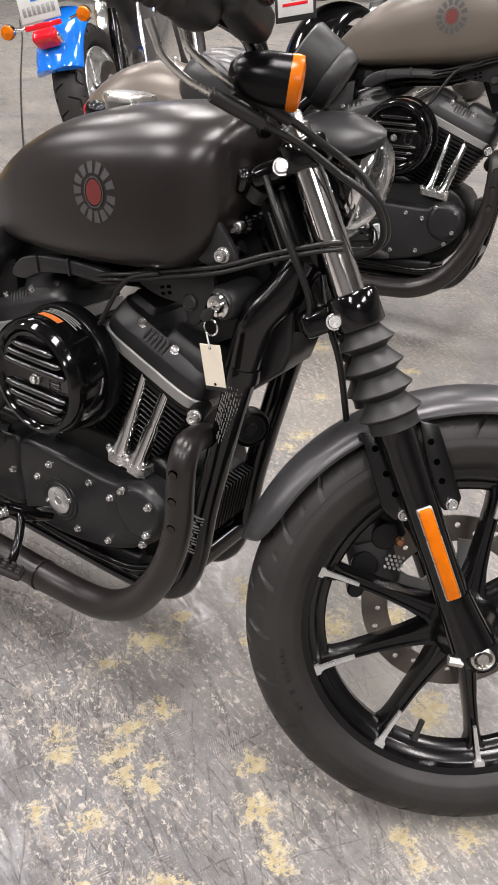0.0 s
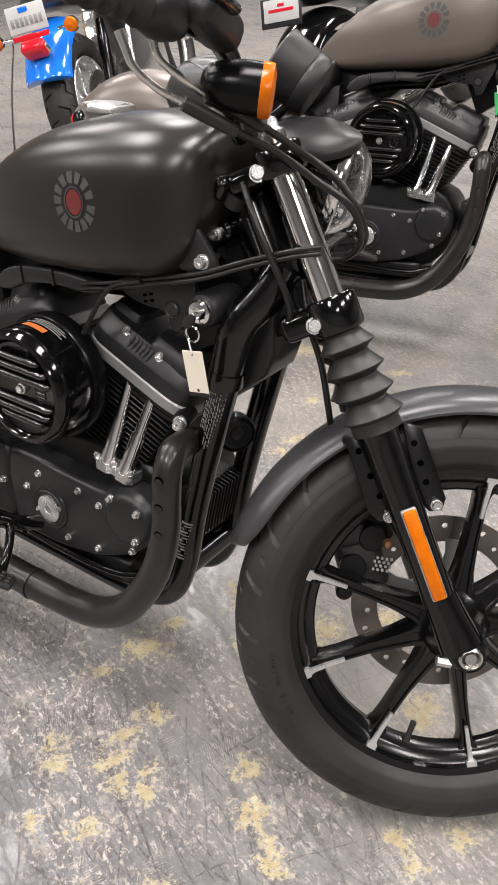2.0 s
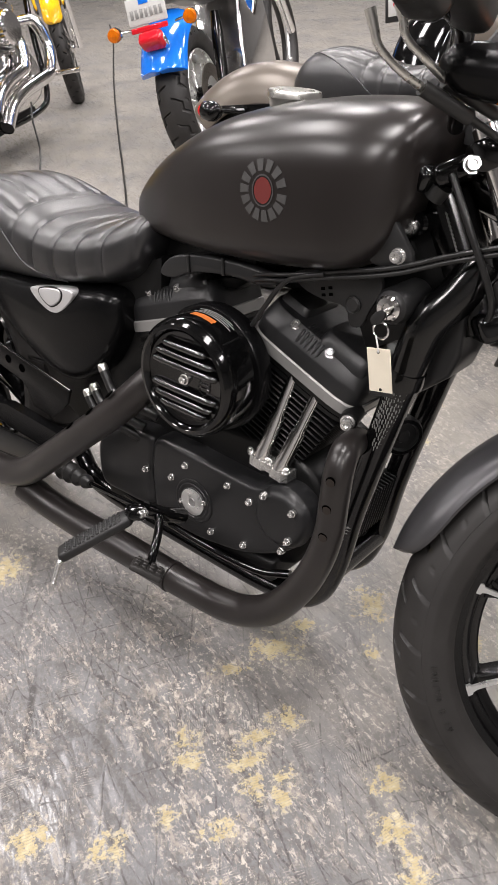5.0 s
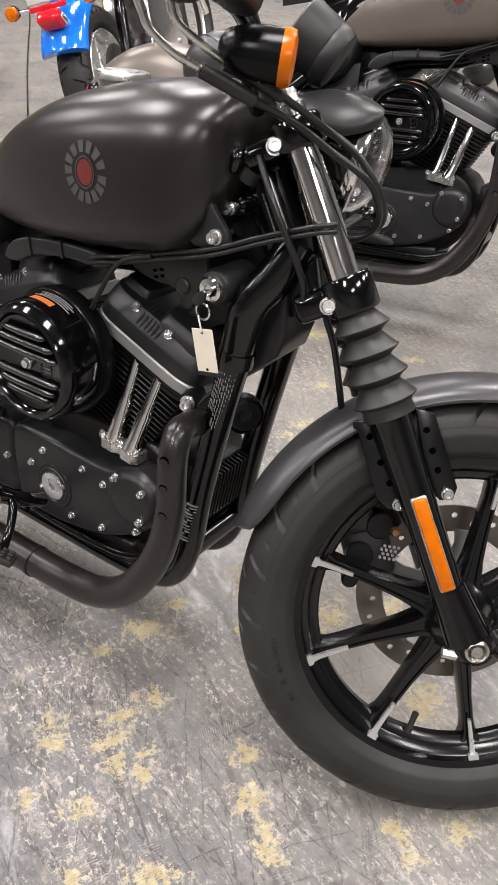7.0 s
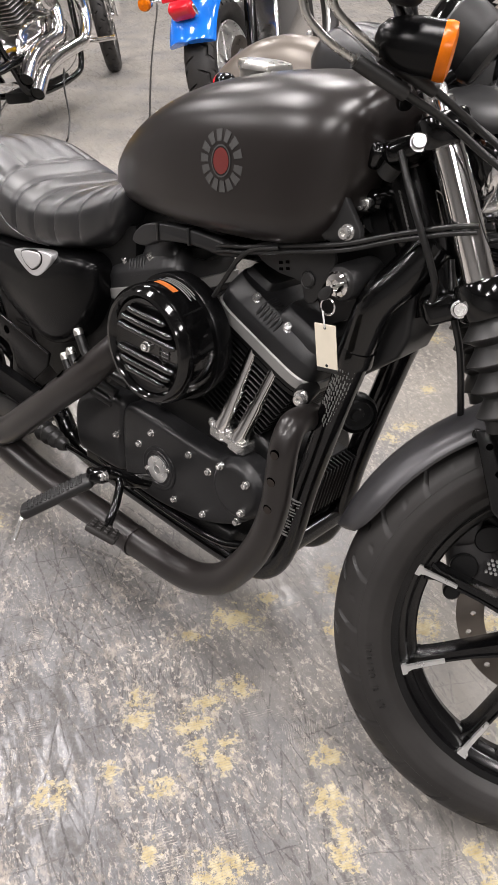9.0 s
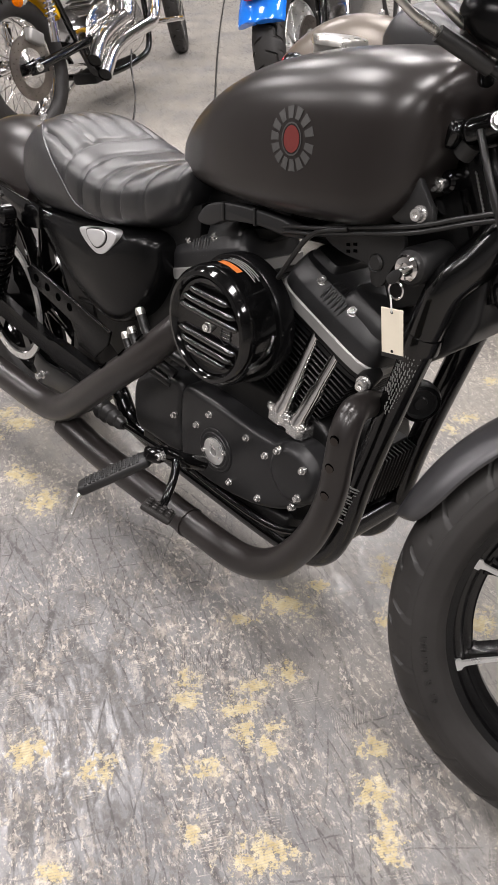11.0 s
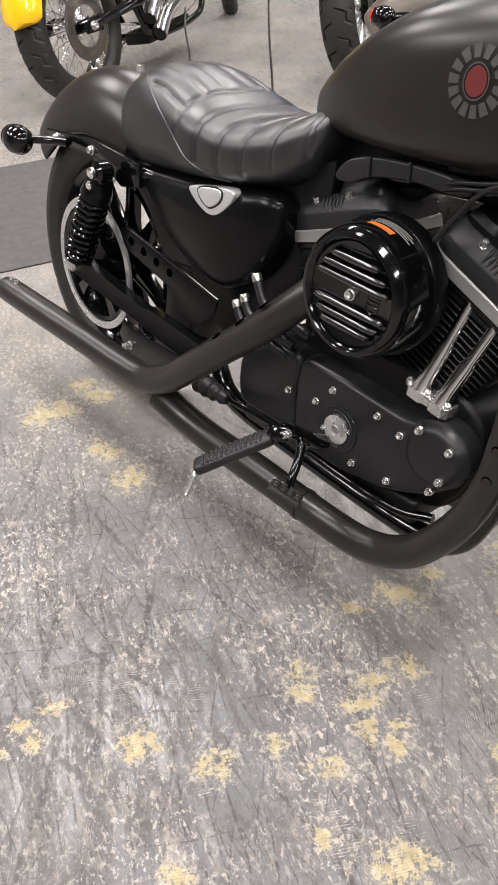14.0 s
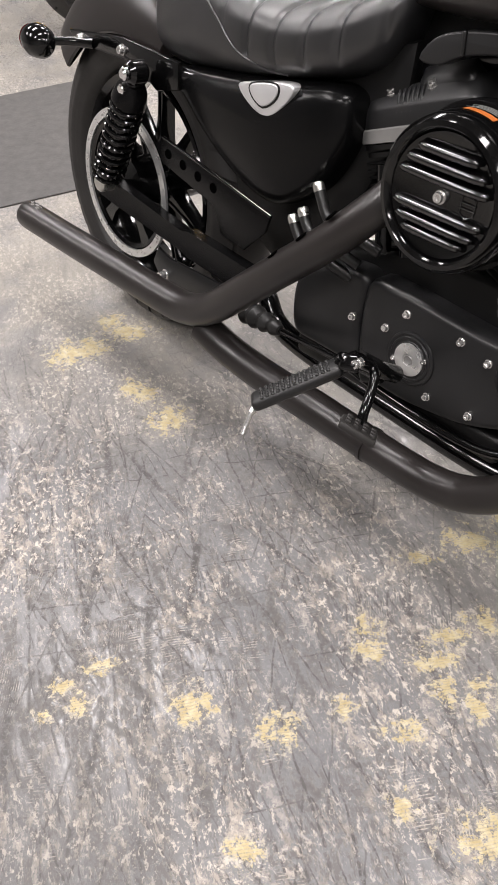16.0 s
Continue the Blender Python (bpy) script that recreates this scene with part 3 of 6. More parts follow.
def on_stem(s, fwd, y):
    """A point s along the steering axis, fwd ahead of it, y aside."""
    p = STEM + AXIS * s + Vector((math.cos(RAKE), 0, math.sin(RAKE))) * fwd
    return Vector((p.x, y, p.z))


FA = (1.515, 0, 0.331)
RA = (0, 0, 0.323)


def ring_tuple(mesh, c):
    v, f = mesh
    return [(p[0] + c[0], p[1] + c[1], p[2] + c[2]) for p in v], f


# tank: along, bottom, top, half width
TANK = [
    (0.575, 0.775, 0.800, 0.030), (0.585, 0.766, 0.815, 0.046), (0.615, 0.760, 0.846, 0.066), (0.660, 0.757, 0.884, 0.089), (0.720, 0.757, 0.922, 0.112),
    (0.790, 0.760, 0.955, 0.128), (0.860, 0.765, 0.977, 0.136), (0.930, 0.772, 0.992, 0.140), (0.990, 0.780, 1.001, 0.140),
    (1.040, 0.790, 1.004, 0.137), (1.075, 0.810, 1.002, 0.128), (1.098, 0.842, 0.996, 0.113), (1.110, 0.880, 0.984, 0.094), (1.116, 0.915, 0.965, 0.066), (1.118, 0.932, 0.948, 0.030),
]
TANK_N = 40


def tank_half(x, z):
    """Half width of the tank at a height, for what lies on its side."""
    xs = [t[0] for t in TANK]
    b, t, w = (np.interp(x, xs, [k[j] for k in TANK]) for j in (1, 2, 3))
    mid = b + (t - b) * 0.46
    u = (z - mid) / ((t - mid) if z > mid else (mid - b))
    u = max(-0.999, min(0.999, u))
    n = 2.9 if z > mid else 5.5
    return w * (1 - abs(u) ** n) ** (1 / n)


def tank_mesh():
    secs = spline(TANK, 4)
    rings = []
    for x, b, t, w in secs:
        mid = b + (t - b) * 0.46
        ring = []
        for k in range(TANK_N):
            a = 2 * math.pi * k / TANK_N
            c, s = math.cos(a), math.sin(a)
            n = 2.9 if s > 0 else 5.5
            ring.append((x, w * np.sign(c) * abs(c) ** (2 / n), mid + ((t - mid) if s > 0 else (mid - b)) * np.sign(s) * abs(s) ** (2 / n)))
        rings.append(ring)
    return loft(rings)


SEAT_X = [0.072, 0.085, 0.11, 0.15, 0.20, 0.26, 0.33, 0.40, 0.46, 0.52, 0.58, 0.62, 0.645, 0.655]
SEAT_TOP = [0.660, 0.705, 0.743, 0.768, 0.782, 0.783, 0.766, 0.748, 0.743, 0.752, 0.771, 0.788, 0.794, 0.788]
SEAT_LOW = [0.605, 0.598, 0.590, 0.586, 0.587, 0.594, 0.604, 0.615, 0.626, 0.639, 0.656, 0.682, 0.722, 0.760]
SEAT_HALF = [0.050, 0.078, 0.100, 0.116, 0.127, 0.134, 0.138, 0.138, 0.137, 0.133, 0.123, 0.108, 0.088, 0.060]
SEAT_K = [np.array(c) for c in zip(SEAT_X, SEAT_TOP, SEAT_LOW, SEAT_HALF)]
SEAT_CURVE = spline(SEAT_K, 8)


def seat_point(x, a):
    t, b, w = (np.interp(x, SEAT_CURVE[:, 0], SEAT_CURVE[:, j]) for j in (1, 2, 3))
    c, s = math.cos(a), math.sin(a)
    n = 2.5 if s > 0 else 3.3
    return w * np.sign(c) * abs(c) ** (2 / n), (t + b) / 2 + (t - b) / 2 * np.sign(s) * abs(s) ** (2 / n)


def seat_seam(s):
    """Where along the seat the piped seam runs, by height round the section (1 on top, -1 below)."""
    return 0.115 + 0.182 * (1 - s) + (0.035 * math.sqrt(max(0.0, 1 - s)))


def seat_mesh():
    """Solo seat: a dished front with cross ribs that run down its flanks, and a raised back with lengthwise ribs."""
    rings = []
    ease = lambda v, lo, hi: (lambda q: q * q * (3 - 2 * q))(min(1.0, max(0.0, (v - lo) / (hi - lo))))
    for x in np.linspace(0.072, 0.655, 190):
        ring = []
        for k in range(120):
            a = 2 * math.pi * k / 120
            c, s = math.cos(a), math.sin(a)
            y, z = seat_point(x, a)
            inside = ease(x - seat_seam(s), 0.004, 0.022)
            front = ease(x + 0.10 * abs(y), 0.335, 0.365)
            # cross ribs of the dished front
            u = ((x + 0.13 * abs(y) - 0.352) / 0.058) % 1.0
            d = (0.75 * math.exp(-(min(u, 1 - u) / 0.085) ** 2) + 0.25 * math.exp(-(min(u, 1 - u) / 0.22) ** 2)) * inside * front * ease(s, -0.75, -0.2)
            # lengthwise ribs of the raised back
            u = ((abs(y) * (1 + 1.1 * (0.345 - x)) + 0.020) / 0.047) % 1.0
            e = (0.75 * math.exp(-(min(u, 1 - u) / 0.085) ** 2) + 0.25 * math.exp(-(min(u, 1 - u) / 0.22) ** 2)) * inside * (1 - front) * ease(s, 0.25, 0.55)
            groove = 0.0065 * (d + 0.8 * e)
            ring.append((x, y - groove * c * 0.9, z - groove * max(0, s)))
        rings.append(ring)
    return loft(rings)


def seam_points(side):
    pts = []
    for deg in (86, 74, 62, 50, 38, 26, 14, 2, -12, -30, -44):
        a = radians(deg if side > 0 else 180 - deg)
        x = seat_seam(math.sin(a))
        y, z = seat_point(x, a)
        pts.append((x, y, z))
    return pts


def fender_mesh(c, R, a0, a1, half, drop, thick=0.004, tip=0.10, n=44, k=18):
    """A curved mudguard about a wheel's axle; its ends narrow to round tips."""
    outer, inner = [], []
    for i in range(n + 1):
        u = i / n
        a = radians(a0 + (a1 - a0) * u)
        e = min(1.0, min(u, 1 - u) / tip) if tip else 1.0
        w = half * (1 - (1 - e) ** 2.2) ** 0.5 if e < 1 else half
        w = max(w, 0.003)
        ro, ri = [], []
        for j in range(k + 1):
            s = -1 + 2 * j / k
            y = w * math.sin(s * math.pi / 2 * 0.98)
            d = drop * (1 - math.cos(s * math.pi / 2 * 0.98)) * (0.35 + 0.65 * min(1, w / half))
            for lst, rr in ((ro, R - d), (ri, R - d - thick)):
                lst.append((c[0] + rr * math.cos(a), y * (1 if lst is ro else 0.96), c[2] + rr * math.sin(a)))
        outer.append(ro)
        inner.append(ri[::-1])
    return loft([o + i for o, i in zip(outer, inner)])


def spoke_mesh(a, c, r0, r1, y):
    """A cast spoke, broad at hub and rim, with chamfered flanks."""
    ca, sa = math.cos(a), math.sin(a)
    rings = []
    for r, w, d, dy in ((r0, 0.023, 0.022, 0.0), (r0 + 0.016, 0.0165, 0.020, 0.001), (r0 + 0.045, 0.0128, 0.0175, 0.003), ((r0 + r1) / 2, 0.0102, 0.016, 0.006), (r1 - 0.035, 0.0095, 0.015, 0.006), (r1 - 0.014, 0.0110, 0.015, 0.005), (r1, 0.018, 0.014, 0.004)):
        prof = [(-w, -d + 0.006), (-w * 0.78, -d), (-w * 0.45, -d), (-w * 0.30, -d + 0.0035), (w * 0.30, -d + 0.0035), (w * 0.45, -d), (w * 0.78, -d), (w, -d + 0.006), (w * 1.02, d), (-w * 1.02, d)]
        rings.append([(c[0] + r * ca - t * sa, y + dy + q, c[2] + r * sa + t * ca) for t, q in prof])
    return loft(rings)


def accent_mesh(a, c, y):
    """The bare metal blaze at a spoke's end, bent over the rim's step."""
    ca, sa = math.cos(a), math.sin(a)
    rings = []
    for r, w, q in ((0.172, 0.0024, y - 0.0105), (0.204, 0.0032, y - 0.0115), (0.221, 0.0034, y - 0.0138), (0.227, 0.0046, y - 0.0160), (0.2285, 0.0078, y - 0.0165), (0.240, 0.0078, y - 0.0190)):
        prof = [(-w, q - 0.0022), (w, q - 0.0022), (w, q + 0.004), (-w, q + 0.004)]
        rings.append([(c[0] + r * ca - t * sa, qq, c[2] + r * sa + t * ca) for t, qq in prof])
    return loft(rings)


def drilled_disc(c, r0, r1, y, thick, holes=36):
    """A brake disc with staggered drillings left open."""
    seg, nr = holes * 3, 5
    verts, faces = [], []
    for side in (0, 1):
        for i in range(seg):
            a = 2 * math.pi * i / seg
            for j in range(nr):
                r = r0 + (r1 - r0) * j / (nr - 1)
                verts.append((c[0] + r * math.cos(a), y + side * thick, c[2] + r * math.sin(a)))
    idx = lambda s, i, j: s * seg * nr + (i % seg) * nr + j
    for i in range(seg):
        for j in range(nr - 1):
            if i % 3 == 0 and ((i // 3) % 2 + 1) == j:
                base = len(verts)
                am, rm = 2 * math.pi * (i + 0.5) / seg, r0 + (r1 - r0) * (j + 0.5) / (nr - 1)
                hole = 0.46 * min((r1 - r0) / (nr - 1), rm * 2 * math.pi / seg)
                cx, cz = c[0] + rm * math.cos(am), c[2] + rm * math.sin(am)
                for s in (0, 1):
                    for q in range(8):
                        b = am + math.pi * 1.25 - q * math.pi / 4 * -1
                        verts.append((cx + hole * math.cos(b), y + s * thick, cz + hole * math.sin(b)))
                corners = [(i, j), (i + 1, j), (i + 1, j + 1), (i, j + 1)]
                near = [min(range(8), key=lambda q: math.dist(verts[base + q], verts[idx(0, *k)])) for k in corners]
                turn = 1 if (near[1] - near[0]) % 8 == 2 else -1
                for s in (0, 1):
                    for q in range(4):
                        h0 = near[q]
                        faces.append([idx(s, *corners[q]), idx(s, *corners[(q + 1) % 4])] + [base + 8 * s + (h0 + turn * k) % 8 for k in (2, 1, 0)])
                for q in range(8):
                    faces.append([base + q, base + (q + 1) % 8, base + 8 + (q + 1) % 8, base + 8 + q])
                continue
            for s in (0, 1):
                faces.append([idx(s, i, j), idx(s, i + 1, j), idx(s, i + 1, j + 1), idx(s, i, j + 1)])
        for j in (0, nr - 1):
            faces.append([idx(0, i, j), idx(0, i + 1, j), idx(1, i + 1, j), idx(1, i, j)])
    return verts, faces


def boot_profile(z0, z1, n=4, r0=0.030, r1=0.037):
    prof = [(0.021, z0)]
    for i in range(n):
        for u, k in ((0.0, -0.0085), (0.22, -0.0045), (0.50, 0.0015), (0.66, 0.0058), (0.72, 0.0050), (0.86, -0.003)):
            t = (i + u) / n
            prof.append((r0 + (r1 - r0) * t + k, z0 + (z1 - z0) * (0.04 + 0.88 * t)))
    prof += [(r1 - 0.004, z0 + (z1 - z0) * 0.93), (r1 - 0.003, z1), (0.021, z1)]
    return prof


def along_axis(mesh, fwd, y, steer):
    """Moves a mesh turned about z onto the steering direction."""
    m = steer @ Matrix.Translation(on_stem(0, fwd, y)) @ AXIS.to_track_quat("Z", "Y").to_matrix().to_4x4()
    return mesh, m


def cylinder_frame(cx, cz, lean):
    """Local frame of a cylinder: x across, z up its bore."""
    return Matrix.Translation((cx, 0, cz)) @ Matrix.Rotation(radians(lean), 4, "Y")


def build_motorcycle(name, place, steer_deg, paint, fender_paint, label, own):
    root = tagged(new(name), label, "motorcycle", "parked motorcycles")
    root.empty_display_size = 0.1
    root.matrix_world = place
    ST = steer_matrix(steer_deg)

    # front wheel
    wheel = part("front_tyre", ring_tuple(tyre(0.331, 0.052, front_groove, 26, rim=0.094), FA), "rubber", root, "black tyre with short slanted grooves", ST)
    if own:
        for k, ch in enumerate("100/90 B 19"):
            if ch == " ":
                continue
            c = bpy.data.curves.new("letter", "FONT")
            c.body, c.size, c.align_x, c.align_y, c.extrude, c.resolution_u = ch, 0.015, "CENTER", "CENTER", 0.0013, 2
            tmp = new("letter", c)
            me = bpy.data.meshes.new_from_object(tmp.evaluated_get(bpy.context.evaluated_depsgraph_get()))
            a = radians(196 + k * 2.1)
            r = 0.278
            m = Matrix.Translation((FA[0] + r * math.cos(a), -0.0528, FA[2] + r * math.sin(a))) @ Matrix.Rotation(-(a + math.pi / 2), 4, "Y") @ Matrix.Rotation(radians(90), 4, "X")
            me.transform(ST @ m)
            me.materials.append(MAT["rubber"])
            bpy.data.objects.remove(tmp)
            bpy.data.curves.remove(c)
            o = new("raised_letter", me)
            o.parent = root
    rim_prof = [(0.250, -0.036), (0.2535, -0.034), (0.2535, -0.029), (0.238, -0.026), (0.228, -0.022), (0.222, -0.014), (0.214, -0.012), (0.2085, -0.006),
                (0.2085, 0.006), (0.214, 0.012), (0.222, 0.014), (0.228, 0.022), (0.238, 0.026), (0.2535, 0.029), (0.2535, 0.034), (0.250, 0.036), (0.236, 0.033), (0.226, 0.0), (0.236, -0.033)]
    rim = part("front_rim", lathe(rim_prof, 90, FA), "wheel_black", root, "satin black cast rim", ST)
    part("front_hub", lathe([(0.012, -0.062), (0.034, -0.060), (0.040, -0.045), (0.046, -0.030), (0.055, -0.022), (0.058, 0.0), (0.055, 0.022), (0.046, 0.05), (0.012, 0.055)], 40, FA), "wheel_black", root, "", ST)
    for i in range(9):
        a = radians(168.4 + 40 * i)
        s = part("spoke", spoke_mesh(a, FA, 0.046, 0.216, -0.004), "wheel_black", root, "", ST)
        part("blaze", accent_mesh(a, FA, -0.012), "alu", s, "bare silver spoke tip", ST)
    av = radians(262)
    part("valve", tube([(FA[0] + r * math.cos(av), -0.012, FA[2] + r * math.sin(av)) for r in (0.212, 0.195, 0.176)], [0.006, 0.0045, 0.005], 10, 3), "rubber", root, "", ST)
    part("brake_disc", drilled_disc(FA, 0.104, 0.146, 0.062, 0.005, 26), "disc", root, "drilled steel brake disc", ST)
    carrier = [lathe([(0.036, 0.058), (0.062, 0.058), (0.062, 0.066), (0.036, 0.066)], 40, FA)]
    for i in range(5):
        a = radians(20 + 72 * i)
        carrier.append(loft([[(FA[0] + r * math.cos(a) - w * math.sin(a) * q, yy, FA[2] + r * math.sin(a) + w * math.cos(a) * q) for q, yy in ((-1, 0.059), (1, 0.059), (1, 0.065), (-1, 0.065))] for r, w in ((0.058, 0.014), (0.085, 0.008), (0.108, 0.012))]))
    part("disc_carrier", join(*carrier), "alu_dark", root, "", ST)
    cal = part("brake_caliper", block((0.075, 0.075, 0.115), pose(1.368, 0.075, 0.390, 0, -24, 0), 0.016, 3), "caliper", root, "", ST)
    part("caliper_bridge", block((0.050, 0.085, 0.045), pose(1.345, 0.070, 0.432, 0, -24, 0), 0.012, 3), "caliper", cal, "", ST)
    part("mount_lug", tube([(1.360, 0.045, 0.470), (1.385, 0.050, 0.455), (1.405, 0.055, 0.430)], [0.014, 0.016, 0.012], 14, 4), "cast_black", cal, "", ST)
    part("bleed_nipple", tube([(1.335, 0.040, 0.455), (1.322, 0.036, 0.478)], [0.006, 0.004], 10, 3), "rubber", cal, "", ST)
    part("foot_lug", disc_solid(0.013, 0.050, 0.028, (1.352, 0, 0.335), 16, 0.003), "cast_black", cal, "", ST)
    for dz in (-0.026, 0.026):
        part("piston_bore", disc_solid(0.021, 0.036, 0.026, (1.368 + dz * 0.4, 0, 0.405 + dz), 20), "cast_black", cal, "", ST)
    part("caliper_screw", disc_solid(0.0075, 0.030, 0.018, (1.402, 0, 0.428), 14, 0.003), "copper", cal, "copper coloured screw", ST)
    dots = []
    for i in range(4):
        for j in range(4):
            dots.append(disc_solid(0.0024, 0.0255, 0.021, (1.388 + 0.0072 * i + 0.0036 * (j % 2), 0, 0.384 + 0.0064 * j), 8, 0.0005))
    part("vent_dots", join(*dots), "alu", cal, "", ST)
    # axle nuts
    part("axle_nut", lathe([(0.0002, -0.128), (0.008, -0.128), (0.009, -0.122), (0.013, -0.130), (0.0165, -0.127), (0.0165, -0.100), (0.022, -0.100), (0.022, -0.09), (0.0002, -0.09)], 24, FA, close=False), "steel", root, "zinc axle nut", ST)
    part("axle_clamp_bolt", lathe([(0.0002, -0.010), (0.0075, -0.010), (0.0082, 0.010), (0.0002, 0.010)], 6, (FA[0] - 0.030, -0.108, FA[2] - 0.018), "x", close=False), "steel", root, "", ST)

    # fork
    for side in (-1, 1):
        y = 0.104 * side
        mesh, m = along_axis(lathe([(0.0002, 1.085), (0.017, 1.085), (0.0195, 1.082), (0.0195, 0.70), (0.0002, 0.70)], 32, (0, 0, 0), "z", close=False), 0.053, y, ST)
        part("fork_tube", mesh, "chrome", root, "polished chrome fork tube", m)
        mesh, m = along_axis(lathe(boot_profile(0.835, 0.690), 36, (0, 0, 0), "z", close=False), 0.053, y, ST)
        part("fork_boot", mesh, "boot_rubber", root, "ribbed black rubber fork boot", m)
        mesh, m = along_axis(lathe([(0.0002, 0.715), (0.029, 0.715), (0.031, 0.705), (0.0265, 0.690), (0.0245, 0.66), (0.0235, 0.50), (0.024, 0.40), (0.025, 0.355), (0.0002, 0.345)], 32, (0, 0, 0), "z", close=False), 0.053, y, ST)
        slider = part("fork_slider", mesh, "gloss_black", root, "gloss black fork slider", m)
        part("axle_boss", join(disc_solid(0.028, side * 0.080, side * 0.120, (FA[0], 0, FA[2]), 28, 0.006),
                               tube([on_stem(0.44, 0.056, y), on_stem(0.40, 0.060, y), (FA[0] - 0.006, y, FA[2] + 0.012)], [0.0235, 0.0245, 0.026], 16, 5)), "gloss_black", slider, "", ST)
        for arm, holes in (([(1.294, 0.602), (1.326, 0.607), (1.388, 0.512), (1.384, 0.494), (1.364, 0.490), (1.346, 0.502)], ((1.318, 0.585), (1.340, 0.553), (1.358, 0.527))), ([(1.369, 0.634), (1.396, 0.632), (1.449, 0.538), (1.447, 0.520), (1.430, 0.516), (1.412, 0.528)], ((1.390, 0.608), (1.404, 0.582), (1.417, 0.557)))):
            bracket = part("fender_bracket", plate(arm, side * 0.068, side * 0.077, 0.0025), "wheel_black", slider, "", ST)
            # dark discs paint the shade of the arm's slots
            for hx, hz in holes:
                part("bracket_slot", disc_solid(0.0046, side * 0.0765, side * 0.0773, (hx, 0, hz), 14, 0.0002), "hole_shade", bracket, "", ST)
        refl = part("reflector_mount", block((0.0215, 0.010, 0.137), pose(*on_stem(0.512, 0.053, y + side * 0.022), 0, -30, 0), 0.003), "alu", slider, "", ST)
        part("reflector", block((0.0185, 0.012, 0.1335), pose(*on_stem(0.512, 0.053, y + side * 0.0265), 0, -30, 0), 0.004), "amber", refl, "amber side reflector", ST)
        for bx, bz in ((1.376, 0.500), (1.437, 0.527)):
            share("bracket_bolt", BIG_BOLT, slider, ST @ pose(bx, side * 0.078, bz) @ (Matrix.Identity(4) if side < 0 else pose(0, 0, 0, 0, 0, 180)) @ Matrix.Diagonal((0.8, 0.8, 0.8, 1)))
    for s, tall, nm in ((1.050, 0.036, "upper_clamp"), (0.852, 0.046, "lower_clamp")):
        ring = []
        for side in (-1, 1):
            ring.append(lathe([(0.020, -tall / 2), (0.030, -tall / 2), (0.033, -tall / 2 + 0.004), (0.033, tall / 2 - 0.004), (0.030, tall / 2), (0.020, tall / 2)], 28, (0.0, side * 0.104, 0), "z"))
        mid = to_tuple(block((0.075, 0.17, tall * 0.8), pose(-0.035, 0, 0), 0.010, 3))
        mesh = join(*ring, mid)
        clamp = part(nm, mesh, "gloss_black", root, "", ST @ Matrix.Translation(on_stem(s, 0.053, 0)) @ Matrix.Rotation(-RAKE, 4, "Y"))
        for side in (-1, 1):
            share("pinch_bolt", BIG_BOLT, clamp, ST @ Matrix.Translation(on_stem(s - 0.004, 0.022, 0.118 * side)) @ pose(0, 0, 0, 0, 0, 0 if side < 0 else 180) @ Matrix.Diagonal((1.05, 1.0, 1.05, 1)))
    for side in (-1, 1):
        share("fork_cap", BIG_BOLT, root, ST @ Matrix.Translation(on_stem(1.084, 0.053, 0.104 * side)) @ AXIS.to_track_quat("-Y", "Z").to_matrix().to_4x4() @ Matrix.Diagonal((1.7, 1.6, 1.7, 1)))
    # neck
    part("steering_neck", tube([on_stem(0.845, 0, 0), on_stem(1.03, 0, 0)], 0.036, 24, 3), "frame_black", root)

    # fender
    part("front_fender", fender_mesh(FA, 0.362, 79.5, 169, 0.058, 0.030, tip=0.17), fender_paint, root, "satin mudguard over the tyre", ST)
    for a in (129,):
        share("fender_bolt", DARK_BOLT, root, ST @ pose(FA[0] + 0.338 * math.cos(radians(a)), -0.0565, FA[2] + 0.338 * math.sin(radians(a))))

    # headlamp
    hl = Vector((1.222, 0, 0.934))
    HL = ST @ Matrix.Translation(hl) @ Matrix.Rotation(radians(9), 4, "Y") @ Matrix.Translation(-hl)
    shell = part("headlamp_shell", lathe([(0.0002, -0.095), (0.035, -0.090), (0.058, -0.060), (0.069, -0.015), (0.072, 0.004), (0.070, 0.008), (0.0002, 0.0)], 40, hl, "x", close=False), "gloss_black", root, "", HL)
    part("bezel", lathe([(0.066, 0.0), (0.0735, 0.001), (0.0755, 0.008), (0.0735, 0.015), (0.067, 0.018), (0.065, 0.010)], 40, hl, "x"), "chrome", shell, "chrome headlamp ring", HL)
    part("lens", lathe([(0.067, 0.014), (0.062, 0.028), (0.048, 0.043), (0.026, 0.052), (0.0002, 0.055), (0.0002, 0.051), (0.026, 0.048), (0.046, 0.040), (0.059, 0.026), (0.064, 0.014)], 40, hl, "x", close=False), "glass", shell, "", HL)
    part("lamp_reflector", lathe([(0.0002, 0.004), (0.030, 0.006), (0.050, 0.010), (0.064, 0.016), (0.064, 0.012), (0.050, 0.006), (0.030, 0.001), (0.0002, -0.002)], 40, hl, "x", close=False), "chrome", shell, "", HL)
    visor_r = []
    for x, w, crest, side in ((1.122, 0.026, 0.978, 0.960), (1.134, 0.046, 0.992, 0.955), (1.152, 0.063, 1.004, 0.951), (1.178, 0.076, 1.012, 0.950), (1.206, 0.082, 1.014, 0.953), (1.228, 0.082, 1.010, 0.961), (1.244, 0.077, 1.003, 0.970), (1.251, 0.068, 0.998, 0.978)):
        top = [(x, w * math.cos(radians(q)), side + (crest - side) * math.sin(radians(q)) ** 0.9) for q in np.linspace(0, 180, 33)]
        visor_r.append(top + [(px, py * 0.95, pz - 0.006) for px, py, pz in top][::-1])
